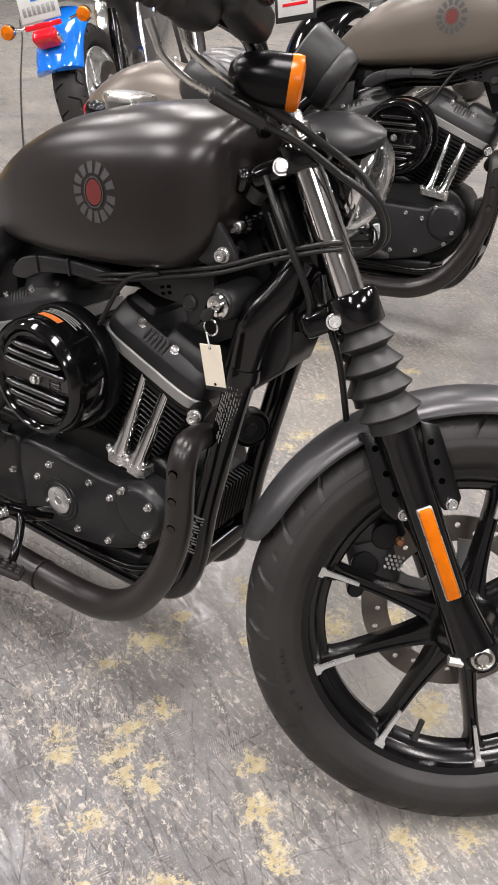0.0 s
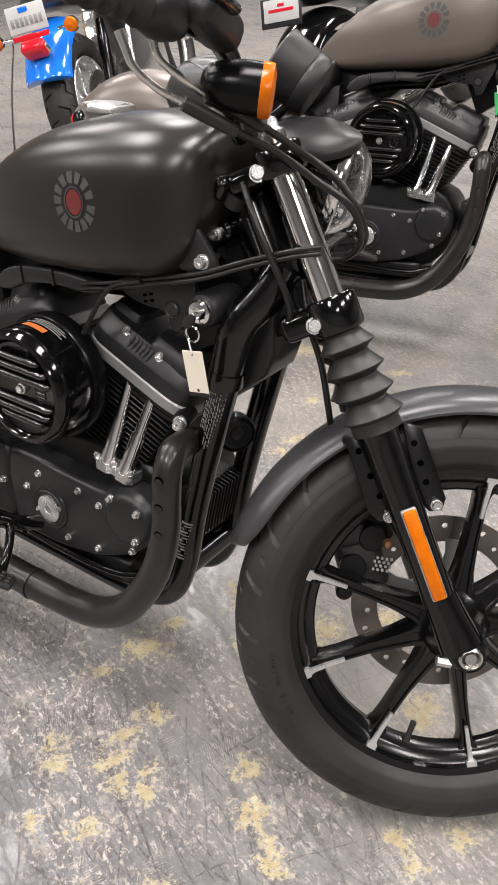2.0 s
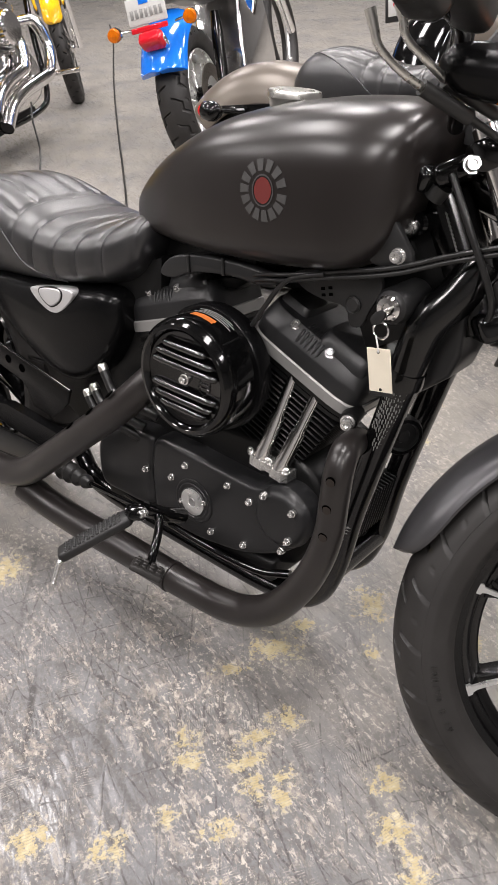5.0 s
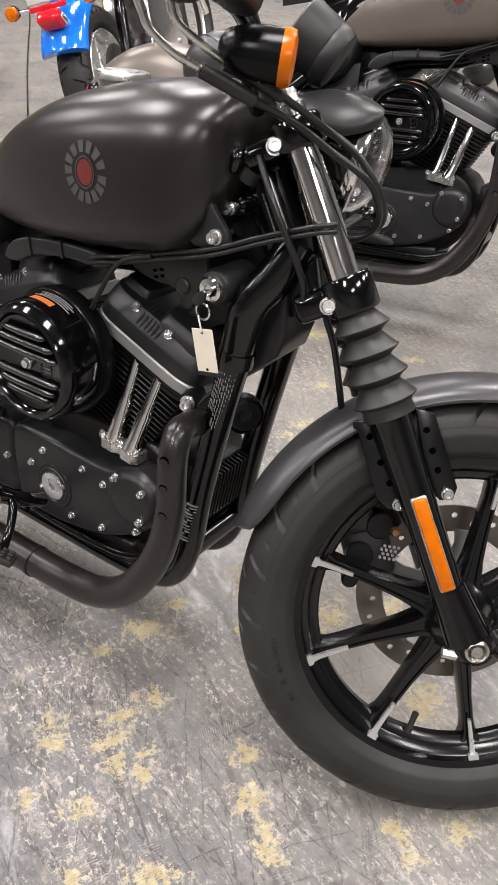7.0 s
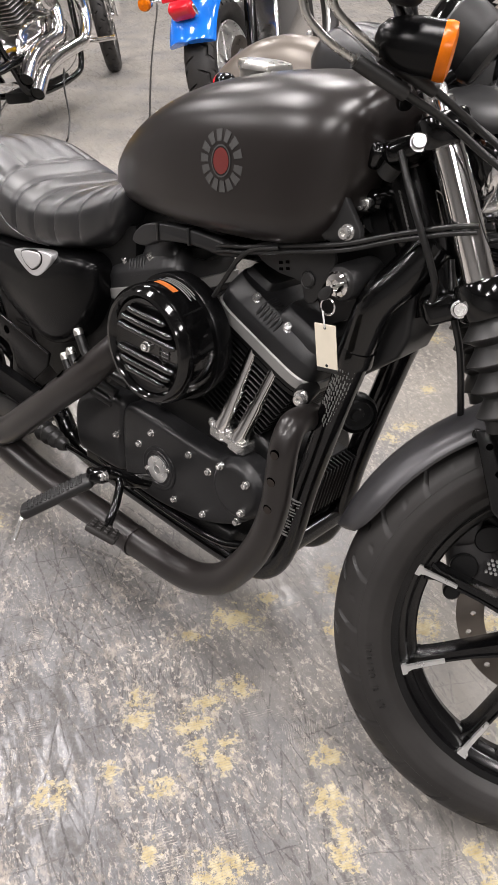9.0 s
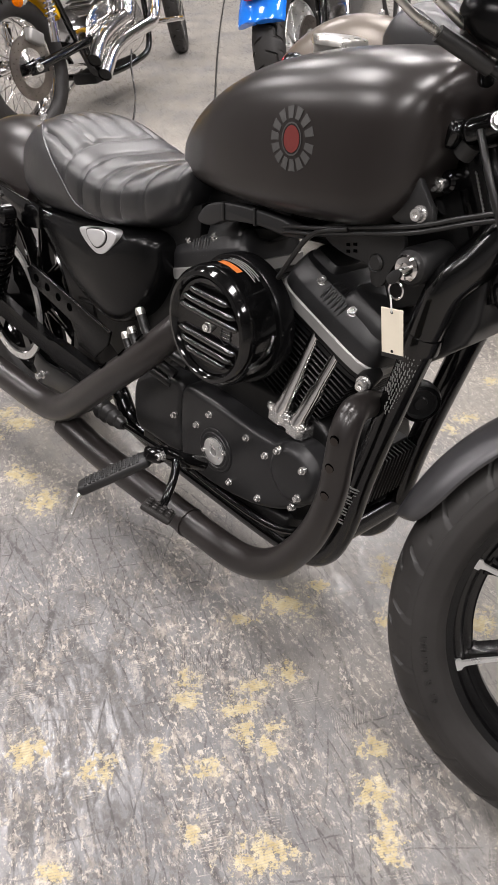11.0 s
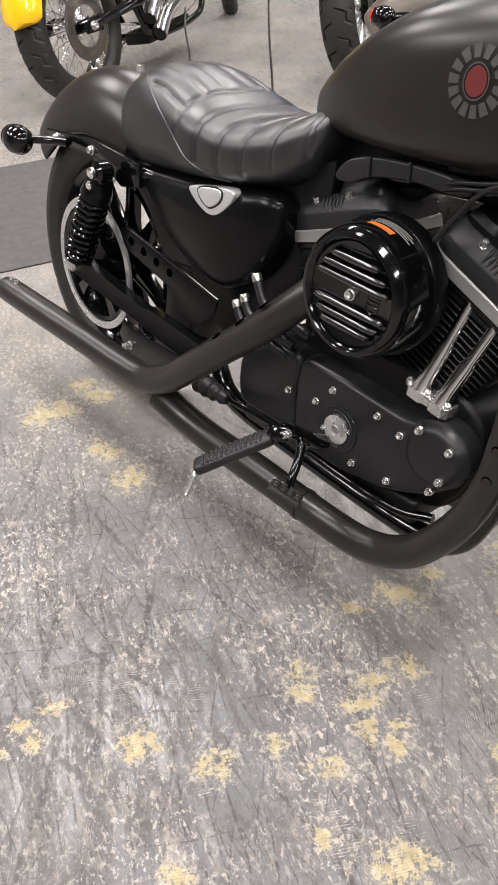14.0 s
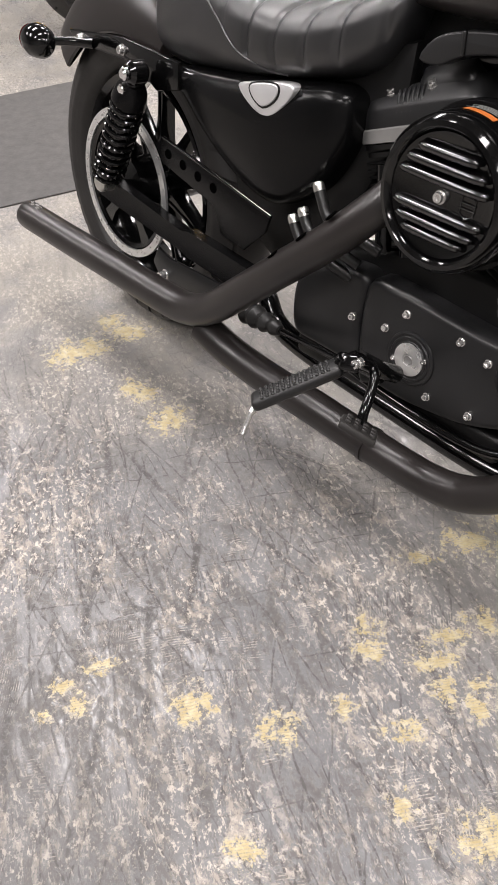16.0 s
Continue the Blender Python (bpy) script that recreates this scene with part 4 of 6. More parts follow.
    part("headlamp_visor", loft(visor_r), "visor", root, "satin black headlamp brow", ST)
    sp = Vector((1.147, 0, 1.066))
    SP = ST @ Matrix.Translation(sp) @ Matrix.Rotation(radians(-62), 4, "Y") @ Matrix.Scale(0.88, 4)
    speedo = part("speedometer", lathe([(0.0002, -0.050), (0.036, -0.050), (0.044, -0.047), (0.048, -0.038), (0.0485, -0.026), (0.0474, -0.024), (0.0485, -0.022), (0.0490, 0.012), (0.0505, 0.018), (0.0505, 0.026), (0.047, 0.029), (0.046, 0.024), (0.0002, 0.022)], 44, (0, 0, 0), "z", close=False), "plastic", root, "black speedometer can", SP)
    part("dial", disc_solid(0.0455, 0.022, 0.025, (0, 0, 0), 36, 0.0008, "z"), "cast_black", speedo, "", SP)
    part("speedo_bracket", tube([(1.100, 0, 0.985), (1.135, 0, 1.015), (1.155, 0, 1.040)], 0.012, 12, 4), "gloss_black", root, "", ST)
    part("riser_bracket", block((0.055, 0.030, 0.030), pose(1.105, -0.060, 0.925, 0, 22, -20), 0.008, 3), "gloss_black", root)
    share("riser_bolt", BIG_BOLT, root, pose(1.098, -0.077, 0.915, 0, 0, -20) @ Matrix.Diagonal((0.8, 0.7, 0.8, 1)))
    part("stop_knob", tube([(1.128, -0.058, 0.898), (1.138, -0.058, 0.914)], [0.0135, 0.0135], 18, 2), "boot_rubber", root)
    marks = []
    for i in range(15):
        p = Vector((1.139, 0, 0.877)).lerp(Vector((1.175, 0, 0.812)), i / 14)
        marks.append(to_tuple(block((0.0055, 0.0012, 0.0024), pose(p.x, -0.0345, p.z, 0, 29, -16), 0)))
    part("stamped_bars", join(*marks), "print", root, "row of small pale bars", smooth=False)
    part("neck_lock", disc_solid(0.014, -0.02, -0.058, (1.112, 0, 0.862), 24, 0.004), "gloss_black", root)
    share("neck_bolt", BIG_BOLT, root, pose(1.105, -0.060, 0.857) @ Matrix.Diagonal((0.9, 0.9, 0.9, 1)))

    # handlebar and its fittings
    bar = [(1.085, y, z) for y, z in ((0.0, 1.015), (-0.09, 1.018))] + [(1.080, -0.17, 1.027), (1.068, -0.24, 1.028), (1.032, -0.320, 1.020), (0.968, -0.430, 1.004)]
    part("handlebar", tube([(x, -y, z) for x, y, z in bar[::-1][:-1]] + bar, 0.0125, 16, 6), "gloss_black", root, "", ST)
    for side in (-1, 1):
        p0, p1 = Vector((1.010, 0.356 * side, 1.015)), Vector((0.938, 0.478 * side, 0.996))
        rr = []
        pts = []
        for i in range(25):
            pts.append(p0.lerp(p1, i / 24))
            rr.append(0.0180 + (0.0022 if i % 3 == 1 else 0) + (0.004 if i in (0, 24) else 0))
        part("grip", tube(pts, rr, 18, 2), "rubber", root, "ribbed rubber grip", ST)
        part("switch_housing", block((0.052, 0.060, 0.046), pose(1.024, 0.326 * side, 1.020, 8 * side, 0, 28 * side), 0.018, 3), "plastic", root, "", ST)
        part("master_cylinder", block((0.044, 0.085, 0.038), pose(1.068, 0.290 * side, 1.030, 6 * side, 8, 22 * side), 0.014, 3), "plastic", root, "", ST)
        part("lever", tube([(1.092, 0.325 * side, 1.030), (1.082, 0.385 * side, 1.020), (1.052, 0.445 * side, 1.008), (1.022, 0.515 * side, 0.996)], [0.009, 0.008, 0.0075, 0.009], 12, 5, flat=0.7), "gloss_black", root, "", ST)
        # turn signal on its stalk
        sx, sy, sz = 1.088, 0.229 * side, 0.986
        body = part("front_signal", lathe([(0.0002, -0.030), (0.010, -0.028), (0.019, -0.020), (0.0245, -0.004), (0.0270, 0.014), (0.0275, 0.036), (0.025, 0.037), (0.0002, 0.037)], 28, (sx, sy, sz), "x", close=False), "satin_black", root, "", ST)
        part("signal_lens", lathe([(0.0278, 0.0355), (0.0284, 0.042), (0.0272, 0.0475), (0.018, 0.0500), (0.0002, 0.0505)], 28, (sx, sy, sz), "x", close=False), "amber", body, "amber turn signal lens", ST)
        part("signal_stalk", tube([(sx - 0.01, sy, sz), (sx + 0.0, sy - side * 0.05, sz - 0.01), (1.10, 0.11 * side, 0.955)], 0.010, 12, 5), "gloss_black", body, "", ST)
    # throttle cables with bright elbows
    for k, e, sl, run in (
        (0, [(0.982, -0.292, 1.006), (0.990, -0.288, 0.990), (0.998, -0.283, 0.977), (1.022, -0.270, 0.963), (1.046, -0.245, 0.958)], (1.102, -0.215, 0.944),
         [(1.102, -0.215, 0.944), (1.150, -0.165, 0.936), (1.195, -0.140, 0.918), (1.245, -0.125, 0.895), (1.268, -0.10, 0.862), (1.258, -0.075, 0.838), (1.222, -0.06, 0.828)]),
        (1, [(1.008, -0.288, 1.016), (1.014, -0.284, 1.004), (1.021, -0.278, 0.990), (1.046, -0.262, 0.977), (1.068, -0.230, 0.972)], (1.130, -0.195, 0.957),
         [(1.130, -0.195, 0.957), (1.180, -0.135, 0.944), (1.223, -0.120, 0.925), (1.259, -0.110, 0.890), (1.274, -0.09, 0.862), (1.262, -0.07, 0.842), (1.225, -0.05, 0.836)]),
    ):
        part("cable_elbow", tube(e, [0.0058, 0.0045, 0.0040, 0.0040, 0.0045], 12, 6), "steel", root, "bare metal cable elbow", ST)
        part("cable_sleeve", tube([e[-1], tuple((np.array(e[-1]) + np.array(sl)) / 2), sl], 0.0080, 12, 5), "boot_rubber", root, "", ST)
        part("throttle_cable", tube(run, 0.0045, 10, 7), "cable", root, "", ST)
    part("brake_hose", tube([(1.205, -0.055, 0.80), (1.225, -0.06, 0.74), (1.250, -0.05, 0.69), (1.275, -0.02, 0.62), (1.300, 0.03, 0.55), (1.335, 0.06, 0.48)], 0.0048, 10, 6), "cable", root, "", ST)
    part("front_wire", tube([(1.110, -0.10, 0.905), (1.140, -0.115, 0.85), (1.190, -0.10, 0.77), (1.195, -0.07, 0.735)], 0.0045, 10, 6), "cable", root, "", ST)

    # tank
    tank = part("fuel_tank", tank_mesh(), paint, root, "satin painted fuel tank")
    part("fuel_cap", lathe([(0.0002, 0.9965), (0.030, 0.996), (0.038, 0.994), (0.0395, 0.990), (0.0395, 0.984), (0.036, 0.980), (0.034, 0.960), (0.0002, 0.960)], 36, (0.860, 0, 0), "z", close=False), "steel", tank, "brushed silver filler cap")

    def on_side(x, z, up):
        return (x, -(tank_half(x, z) + 0.0003 + up), z)
    lc = (0.921, 0.880)
    bars = []
    for a_mid, n in ((92, 6), (268, 8)):
        for i in range(n):
            a = radians(a_mid + (i - (n - 1) / 2) * (150 / (n - 1) * 0.9 if n == 6 else 24))
            ring = []
            for q, w in ((0.0252, 0.0040), (0.0402, 0.0060)):
                for sgn in (-1, 1):
                    ring.append((lc[0] + q * math.cos(a) - sgn * w * math.sin(a), lc[1] + q * math.sin(a) + sgn * w * math.cos(a)))
            p = [on_side(x, z, 0) for x, z in ring]
            o = [on_side(x, z, 0.0004) for x, z in ring]
            bars.append((p + o, [[4, 5, 7, 6], [0, 1, 5, 4], [1, 3, 7, 5], [3, 2, 6, 7], [2, 0, 4, 6]]))
    badge = tank
    for mesh in bars:
        part("emblem_bar", mesh, "logo_grey", tank, "", smooth=False)
    oval = []
    for r0, r1, up in ((0.0, 1.0, 0.0006),):
        n = 32
        v = [on_side(lc[0], lc[1], up)] + [on_side(lc[0] + 0.0150 * math.cos(2 * math.pi * i / n), lc[1] + 0.0170 * math.sin(2 * math.pi * i / n), up) for i in range(n)]
        oval = (v, [[0, i + 1, (i + 1) % n + 1] for i in range(n)])
    part("emblem_centre", oval, "logo_red", badge, "dull red oval")
    n = 32
    v = [on_side(lc[0] + k * 0.0150 * math.cos(2 * math.pi * i / n), lc[1] + k * 0.0170 * math.sin(2 * math.pi * i / n), 0.0009) for k in (1.12, 1.24) for i in range(n)]
    part("emblem_ring", (v, [[i, (i + 1) % n, n + (i + 1) % n, n + i] for i in range(n)]), "logo_grey", badge)
    part("tank_mount", plate([(1.084, 0.884), (1.068, 0.842), (1.062, 0.822), (1.080, 0.810), (1.106, 0.808), (1.126, 0.811), (1.136, 0.822), (1.133, 0.836), (1.110, 0.862), (1.094, 0.882)], -0.101, -0.090, 0.0025), "plastic", root)
    share("mount_bolt", BIG_BOLT, root, pose(1.116, -0.102, 0.829))

    # frame
    for side in (-1, 1):
        y = 0.070 * side
        dt = part("down_tube", tube([(1.205, y * 0.55, 0.830), (1.185, y * 0.8, 0.785), (1.160, y, 0.745), (1.145, y, 0.690), (1.130, y, 0.610), (1.108, y, 0.500), (1.090, y, 0.400), (1.075, y, 0.290), (1.045, y, 0.215), (0.98, y, 0.185), (0.80, y, 0.180), (0.50, y, 0.190), (0.42, y, 0.25)], [0.027, 0.0275, 0.027, 0.0262, 0.0222, 0.0215, 0.0212, 0.0208, 0.020, 0.02, 0.02, 0.02, 0.02], 20, 6), "frame_black", root, "gloss black frame tube")
        part("tube_socket", tube([Vector((1.1425, y, 0.672)), Vector((1.1400, y, 0.6570)), Vector((1.1388, y, 0.6500)), Vector((1.1384, y, 0.6480))], [0.0262, 0.0272, 0.0270, 0.0225], 22, 1), "frame_black", dt)
        if side < 0:
            # lines of fine print that run down the tube, and a sticker lower on it
            rows_ = []
            for k in range(9):
                a = radians(-114 + 10.5 * k)
                z = 0.638
                while z > (0.545 if k > 2 else 0.575):
                    run = 0.002 + 0.006 * random.random()
                    x = 1.1355 + (z - 0.638) * 0.235
                    rows_.append(to_tuple(block((0.0012, 0.0015, run), Matrix.Translation((x + 0.0226 * math.cos(a), y + 0.0226 * math.sin(a), z)) @ Matrix.Rotation(a, 4, "Z") @ Matrix.Rotation(radians(12), 4, "Y"), 0)))
                    z -= run + 0.0013
            part("warning_print", join(*rows_), "print", dt, "fine pale printed lines", smooth=False)
            rows_ = []
            for i in range(13):
                z = 0.392 - 0.0062 * i
                x = 1.0885 + (z - 0.400) * 0.150
                for k in range(5):
                    a = radians(-118 + 20 * k)
                    if (i * 5 + k * 3) % 4:
                        rows_.append(to_tuple(block((0.0012, 0.0072, 0.0018 if i % 3 else 0.0034), Matrix.Translation((x + 0.0213 * math.cos(a), y + 0.0213 * math.sin(a), z)) @ Matrix.Rotation(a, 4, "Z"), 0)))
            part("code_sticker", join(*rows_), "print", dt, "pale printed sticker", smooth=False)
        part("backbone_rail", tube([(1.10, 0.03 * side, 0.83), (0.95, 0.030 * side, 0.745), (0.75, 0.030 * side, 0.715), (0.55, 0.040 * side, 0.640), (0.30, 0.10 * side, 0.59), (0.05, 0.115 * side, 0.58)], 0.016, 14, 5), "frame_black", root)
    part("neck_gusset", plate([(1.195, 0.790), (1.200, 0.700), (1.190, 0.665), (1.120, 0.600), (1.130, 0.680), (1.150, 0.750)], -0.044, 0.044, 0.008, 3), "visor", root)
    # dark plate added to close the see-through gap below the tank
    part("gap_filler_plate", plate([(0.80, 0.725), (0.80, 0.80), (1.06, 0.88), (1.14, 0.90), (1.19, 0.80), (1.15, 0.72), (1.05, 0.66), (1.01, 0.735), (0.90, 0.750)], -0.030, 0.030, 0.006), "cast_black", root)
    # dark block added as filler for the black gap above the engine
    part("gap_filler_box", plate(smooth_poly([(0.58, 0.70), (0.62, 0.775), (0.80, 0.775), (0.84, 0.74), (0.80, 0.69), (0.66, 0.68)], 2), -0.035, 0.045, 0.006), "cast_black", root)
    part("under_tank_cover", plate(smooth_poly([(0.690, 0.706), (0.709, 0.734), (0.7545, 0.750), (0.826, 0.758), (0.907, 0.757), (0.930, 0.745), (0.894, 0.735), (0.835, 0.735), (0.762, 0.723), (0.722, 0.704)], 3), -0.100, -0.078, 0.006, 3), "visor", root)
    for cx_, cz_ in ((0.7545, 0.736), (0.826, 0.747)):
        part("cable_clip", block((0.006, 0.026, 0.028), pose(cx_, -0.090, cz_, 0, -8, 0), 0.002), "cable", root)
    web = part("frame_web", plate(smooth_poly([(0.945, 0.765), (1.010, 0.785), (1.075, 0.795), (1.088, 0.772), (1.074, 0.740), (1.064, 0.714), (1.046, 0.711), (1.034, 0.734), (0.995, 0.736), (0.958, 0.745)], 3), -0.080, -0.072, 0.002), "plastic", root)
    # shallow black blocks paint the web's slots as shaded openings
    for hx, hz in ((0.996, 0.752), (1.008, 0.756), (0.998, 0.743), (1.010, 0.747)):
        part("web_slot", block((0.006, 0.0012, 0.004), pose(hx, -0.0805, hz, 0, -15, 0), 0), "hole_shade", web, "", smooth=False)
    part("web_plug", disc_solid(0.0125, -0.078, -0.0835, (1.048, 0, 0.742), 20, 0.004), "boot_rubber", web)
    for k in range(2):
        part("loom", tube([(0.880, -0.096, 0.738 + 0.008 * k), (0.91, -0.102, 0.748 + 0.008 * k), (0.95, -0.104, 0.757 + 0.0085 * k), (1.029, -0.103, 0.780 + 0.0085 * k), (1.114, -0.106, 0.806 + 0.008 * k), (1.174, -0.090, 0.831 + 0.008 * k), (1.242, -0.085, 0.857 + 0.008 * k), (1.275, -0.075, 0.866 + 0.008 * k)], 0.0034, 10, 7), "cable", root)
    part("plug_lead", tube([(1.0119, -0.106, 0.7816), (0.9618, -0.106, 0.7640), (0.9368, -0.106, 0.7432), (0.9155, -0.106, 0.7106), (0.8933, -0.106, 0.6735)], 0.0038, 10, 6), "cable", root)

    # lock with key
    lock = part("ignition_lock", lathe([(0.0002, -0.108), (0.010, -0.108), (0.013, -0.106), (0.015, -0.102), (0.022, -0.100), (0.0255, -0.094), (0.0255, -0.020), (0.0002, -0.020)], 28, (1.116, 0, 0.761), close=False), "plastic", root)
    part("lock_face", lathe([(0.0002, -0.1105), (0.006, -0.1105), (0.0075, -0.113), (0.0145, -0.112), (0.0175, -0.1085), (0.0175, -0.100), (0.0002, -0.100)], 24, (1.116, 0, 0.761), close=False), "chrome", lock, "chrome lock barrel")
    if own:
        key = part("key", plate(smooth_poly([(1.121, 0.765), (1.125, 0.757), (1.119, 0.746), (1.109, 0.742), (1.104, 0.749), (1.110, 0.759)], 3), -0.131, -0.1255, 0.0015), "plastic", lock, "black headed key")
        part("key_blade", block((0.004, 0.020, 0.009), pose(1.121, -0.120, 0.762, 0, 30, 0), 0.001, 1), "steel", key)
        part("key_ring", lathe([(0.0110, -0.0012), (0.0128, 0.0), (0.0110, 0.0012), (0.0095, 0.0)], 24, (1.121, -0.1285, 0.737)), "chrome", key)
    else:
        key = lock

    # engine
    part("crankcase", plate(smooth_poly([(0.58, 0.25), (0.58, 0.38), (0.66, 0.43), (0.80, 0.46), (0.98, 0.46), (1.04, 0.40), (1.03, 0.30), (0.96, 0.235), (0.75, 0.215)], 3), -0.075, 0.13, 0.012, 3), "cast_black", root)
    part("crankcase_base", block((0.43, 0.19, 0.050), pose(0.755, 0.0, 0.222, 0, -2, 0), 0.012, 3), "cast_black", root)
    part("shift_rail", tube([(0.60, -0.098, 0.232), (0.78, -0.104, 0.222), (0.93, -0.098, 0.222), (1.00, -0.085, 0.240)], 0.008, 10, 5), "frame_black", root)
    cam_poly = smooth_poly([(0.691, 0.389), (0.751, 0.407), (0.840, 0.405), (0.925, 0.404), (0.954, 0.416), (0.992, 0.425), (1.022, 0.415), (1.038, 0.391), (1.038, 0.356), (1.017, 0.319), (0.972, 0.285), (0.916, 0.259), (0.863, 0.246), (0.801, 0.237), (0.744, 0.236), (0.705, 0.234)], 4)
    cover = part("gearcase_cover", plate(cam_poly, -0.060, -0.118, 0.014, 4), "wrinkle_black", root, "wrinkle black engine cover")
    part("sprocket_cover", plate(smooth_poly([(0.535, 0.300), (0.545, 0.350), (0.590, 0.385), (0.640, 0.402), (0.690, 0.397), (0.688, 0.32), (0.692, 0.252), (0.600, 0.240), (0.548, 0.245)], 4), -0.055, -0.116, 0.014, 4), "wrinkle_black", root, "wrinkle black engine cover")
    part("nose_bulge", lathe([(0.0002, -0.130), (0.036, -0.130), (0.043, -0.1285), (0.049, -0.124), (0.054, -0.117), (0.056, -0.110), (0.0002, -0.100)], 44, (0.991, 0, 0.372), close=False), "wrinkle_black", cover)
    tx, tz = 0.7996, 0.3156
    part("timing_boss", lathe([(0.0002, -0.112), (0.0445, -0.116), (0.0430, -0.1205), (0.0405, -0.1215), (0.0385, -0.1205), (0.0365, -0.1205), (0.0350, -0.1222), (0.0325, -0.1222), (0.0310, -0.1208), (0.0290, -0.1208), (0.0275, -0.1222), (0.0002, -0.1222)], 56, (tx, 0, tz), close=False), "wrinkle_black", cover)
    tc = part("timing_plate", lathe([(0.0002, -0.1235), (0.0090, -0.1235), (0.0098, -0.1248), (0.0245, -0.1248), (0.0262, -0.1240), (0.0266, -0.1215), (0.0002, -0.1215)], 48, (tx, 0, tz), close=False), "alu", cover, "round brushed silver timing cover")
    part("timing_mark", lathe([(0.0002, -0.1238), (0.0058, -0.1240), (0.0070, -0.1248), (0.0080, -0.1238), (0.0080, -0.1225)], 28, (tx, 0, tz), close=False), "alu_dark", tc)
    for a in (20, 200):
        share("timing_screw", BOLT, tc, pose(tx + 0.0285 * math.cos(radians(a)), -0.1225, tz + 0.0285 * math.sin(radians(a))) @ Matrix.Diagonal((0.7, 0.7, 0.7, 1)))
    for x, z in ((0.677, 0.331), (0.744, 0.343), (0.777, 0.381), (0.875, 0.383), (0.924, 0.373), (0.962, 0.409), (1.020, 0.402), (1.017, 0.346), (0.998, 0.310), (0.919, 0.281), (0.844, 0.272), (0.761, 0.263)):
        y = -0.133 if (x - 1.0) ** 2 + (z - 0.395) ** 2 < 0.055 ** 2 else -0.119
        share("cover_bolt", BOLT, cover, pose(x, y, z))

    for cx, cz, lean, who in ((0.982, 0.657, 21.5, "front"), (0.672, 0.657, -20, "rear")):
        cf = cylinder_frame(cx, cz, lean)
        cyl = part(who + "_cylinder", lathe([(0.0002, -0.060), (0.056, -0.060), (0.056, -0.24), (0.0002, -0.24)], 24, (0, 0, 0), "z", close=False), "cast_black", root, "finned black cylinder", cf)
        for i in range(14):
            part("fin", block((0.190 - 0.0034 * i, 0.145, 0.0036), pose(0, 0, -0.086 - 0.0102 * i), 0.0015, 1), "cast_black", cyl, "", cf)
        def outline(a, b, n=6.0):
            return [(a * np.sign(math.cos(q)) * abs(math.cos(q)) ** (2 / n), b * np.sign(math.sin(q)) * abs(math.sin(q)) ** (2 / n)) for q in np.linspace(0, 2 * math.pi, 56, endpoint=False)]
        for z, a, b in ((-0.064, 0.1085, 0.0755), (-0.0745, 0.106, 0.0735)):
            part("head_gasket_rim", loft([[(x, y, z + dz) for x, y in outline(a, b)] for dz in (-0.0035, 0.0035)]), "cast_black", cyl, "", cf)
        rock = part(who + "_rocker_cover", loft([[(x * k, y * h, z) for x, y in outline(0.110, 0.077)] for k, h, z in ((0.99, 0.99, -0.040), (0.985, 0.985, -0.016), (0.975, 0.965, -0.012), (0.935, 0.80, 0.010), (0.925, 0.775, 0.012), (0.05, 0.05, 0.013))]), "wrinkle_black", root, "black rocker cover", cf)
        part("hump", loft([[(0.046 + x * k, y * h, z) for x, y in outline(0.050, 0.064, 7)] for k, h, z in ((1.0, 1.0, 0.004), (0.97, 0.97, 0.014), (0.90, 0.84, 0.028), (0.87, 0.80, 0.030), (0.05, 0.05, 0.031))]), "wrinkle_black", rock, "", cf)
        part("rear_hump", loft([[(-0.070 + x * k, y * h + 0.006, z) for x, y in outline(0.030, 0.050, 7)] for k, h, z in ((1.0, 1.0, 0.004), (0.97, 0.97, 0.014), (0.86, 0.86, 0.024), (0.05, 0.05, 0.026))]), "wrinkle_black", rock, "", cf)
        ribs = [tube([(-0.026 + 0.0080 * i, -0.0735, -0.022), (-0.026 + 0.0080 * i, -0.0640, 0.006), (-0.026 + 0.0080 * i, -0.040, 0.012)], 0.0030, 8, 3) for i in range(6)]
        part("rib", join(*ribs), "wrinkle_black", rock, "", cf)
        part("band", loft([[(x * k, y * k, z) for x, y in outline(0.1115, 0.0785)] for k, z in ((0.97, -0.0595), (1.0, -0.058), (1.0, -0.041), (0.97, -0.0385))]), "alu_dark", rock, "grey machined band", cf)
        for bx, by in ((-0.043, -0.058), (0.028, -0.058)):
            share("rocker_bolt", BOLT, rock, cf @ pose(bx, by - 0.004, 0.006, -52, 0, 0) @ Matrix.Diagonal((1.3, 1.0, 1.3, 1)))
        if who == "front":
            share("head_bolt", BIG_BOLT, cyl, pose(1.067, -0.082, 0.566, 0, 0, 20) @ Matrix.Diagonal((1.1, 1.4, 1.1, 1)))
            part("bolt_boss", tube([(1.067, -0.082, 0.566), (1.060, -0.050, 0.570)], 0.015, 14, 2), "cast_black", cyl)
    # pushrod tubes
    base = part("lifter_block", loft([[(0.902 + dx, -0.090 + dy, z - 0.14 * dx) for dx, dy in ((0, -0.010), (0.008, -0.018), (0.030, -0.018), (0.036, -0.012), (0.044, -0.012), (0.050, -0.018), (0.072, -0.018), (0.080, -0.010), (0.080, 0.02), (0, 0.02))] for z in (0.438, 0.450, 0.454)]), "zinc", root, "bright tappet block")
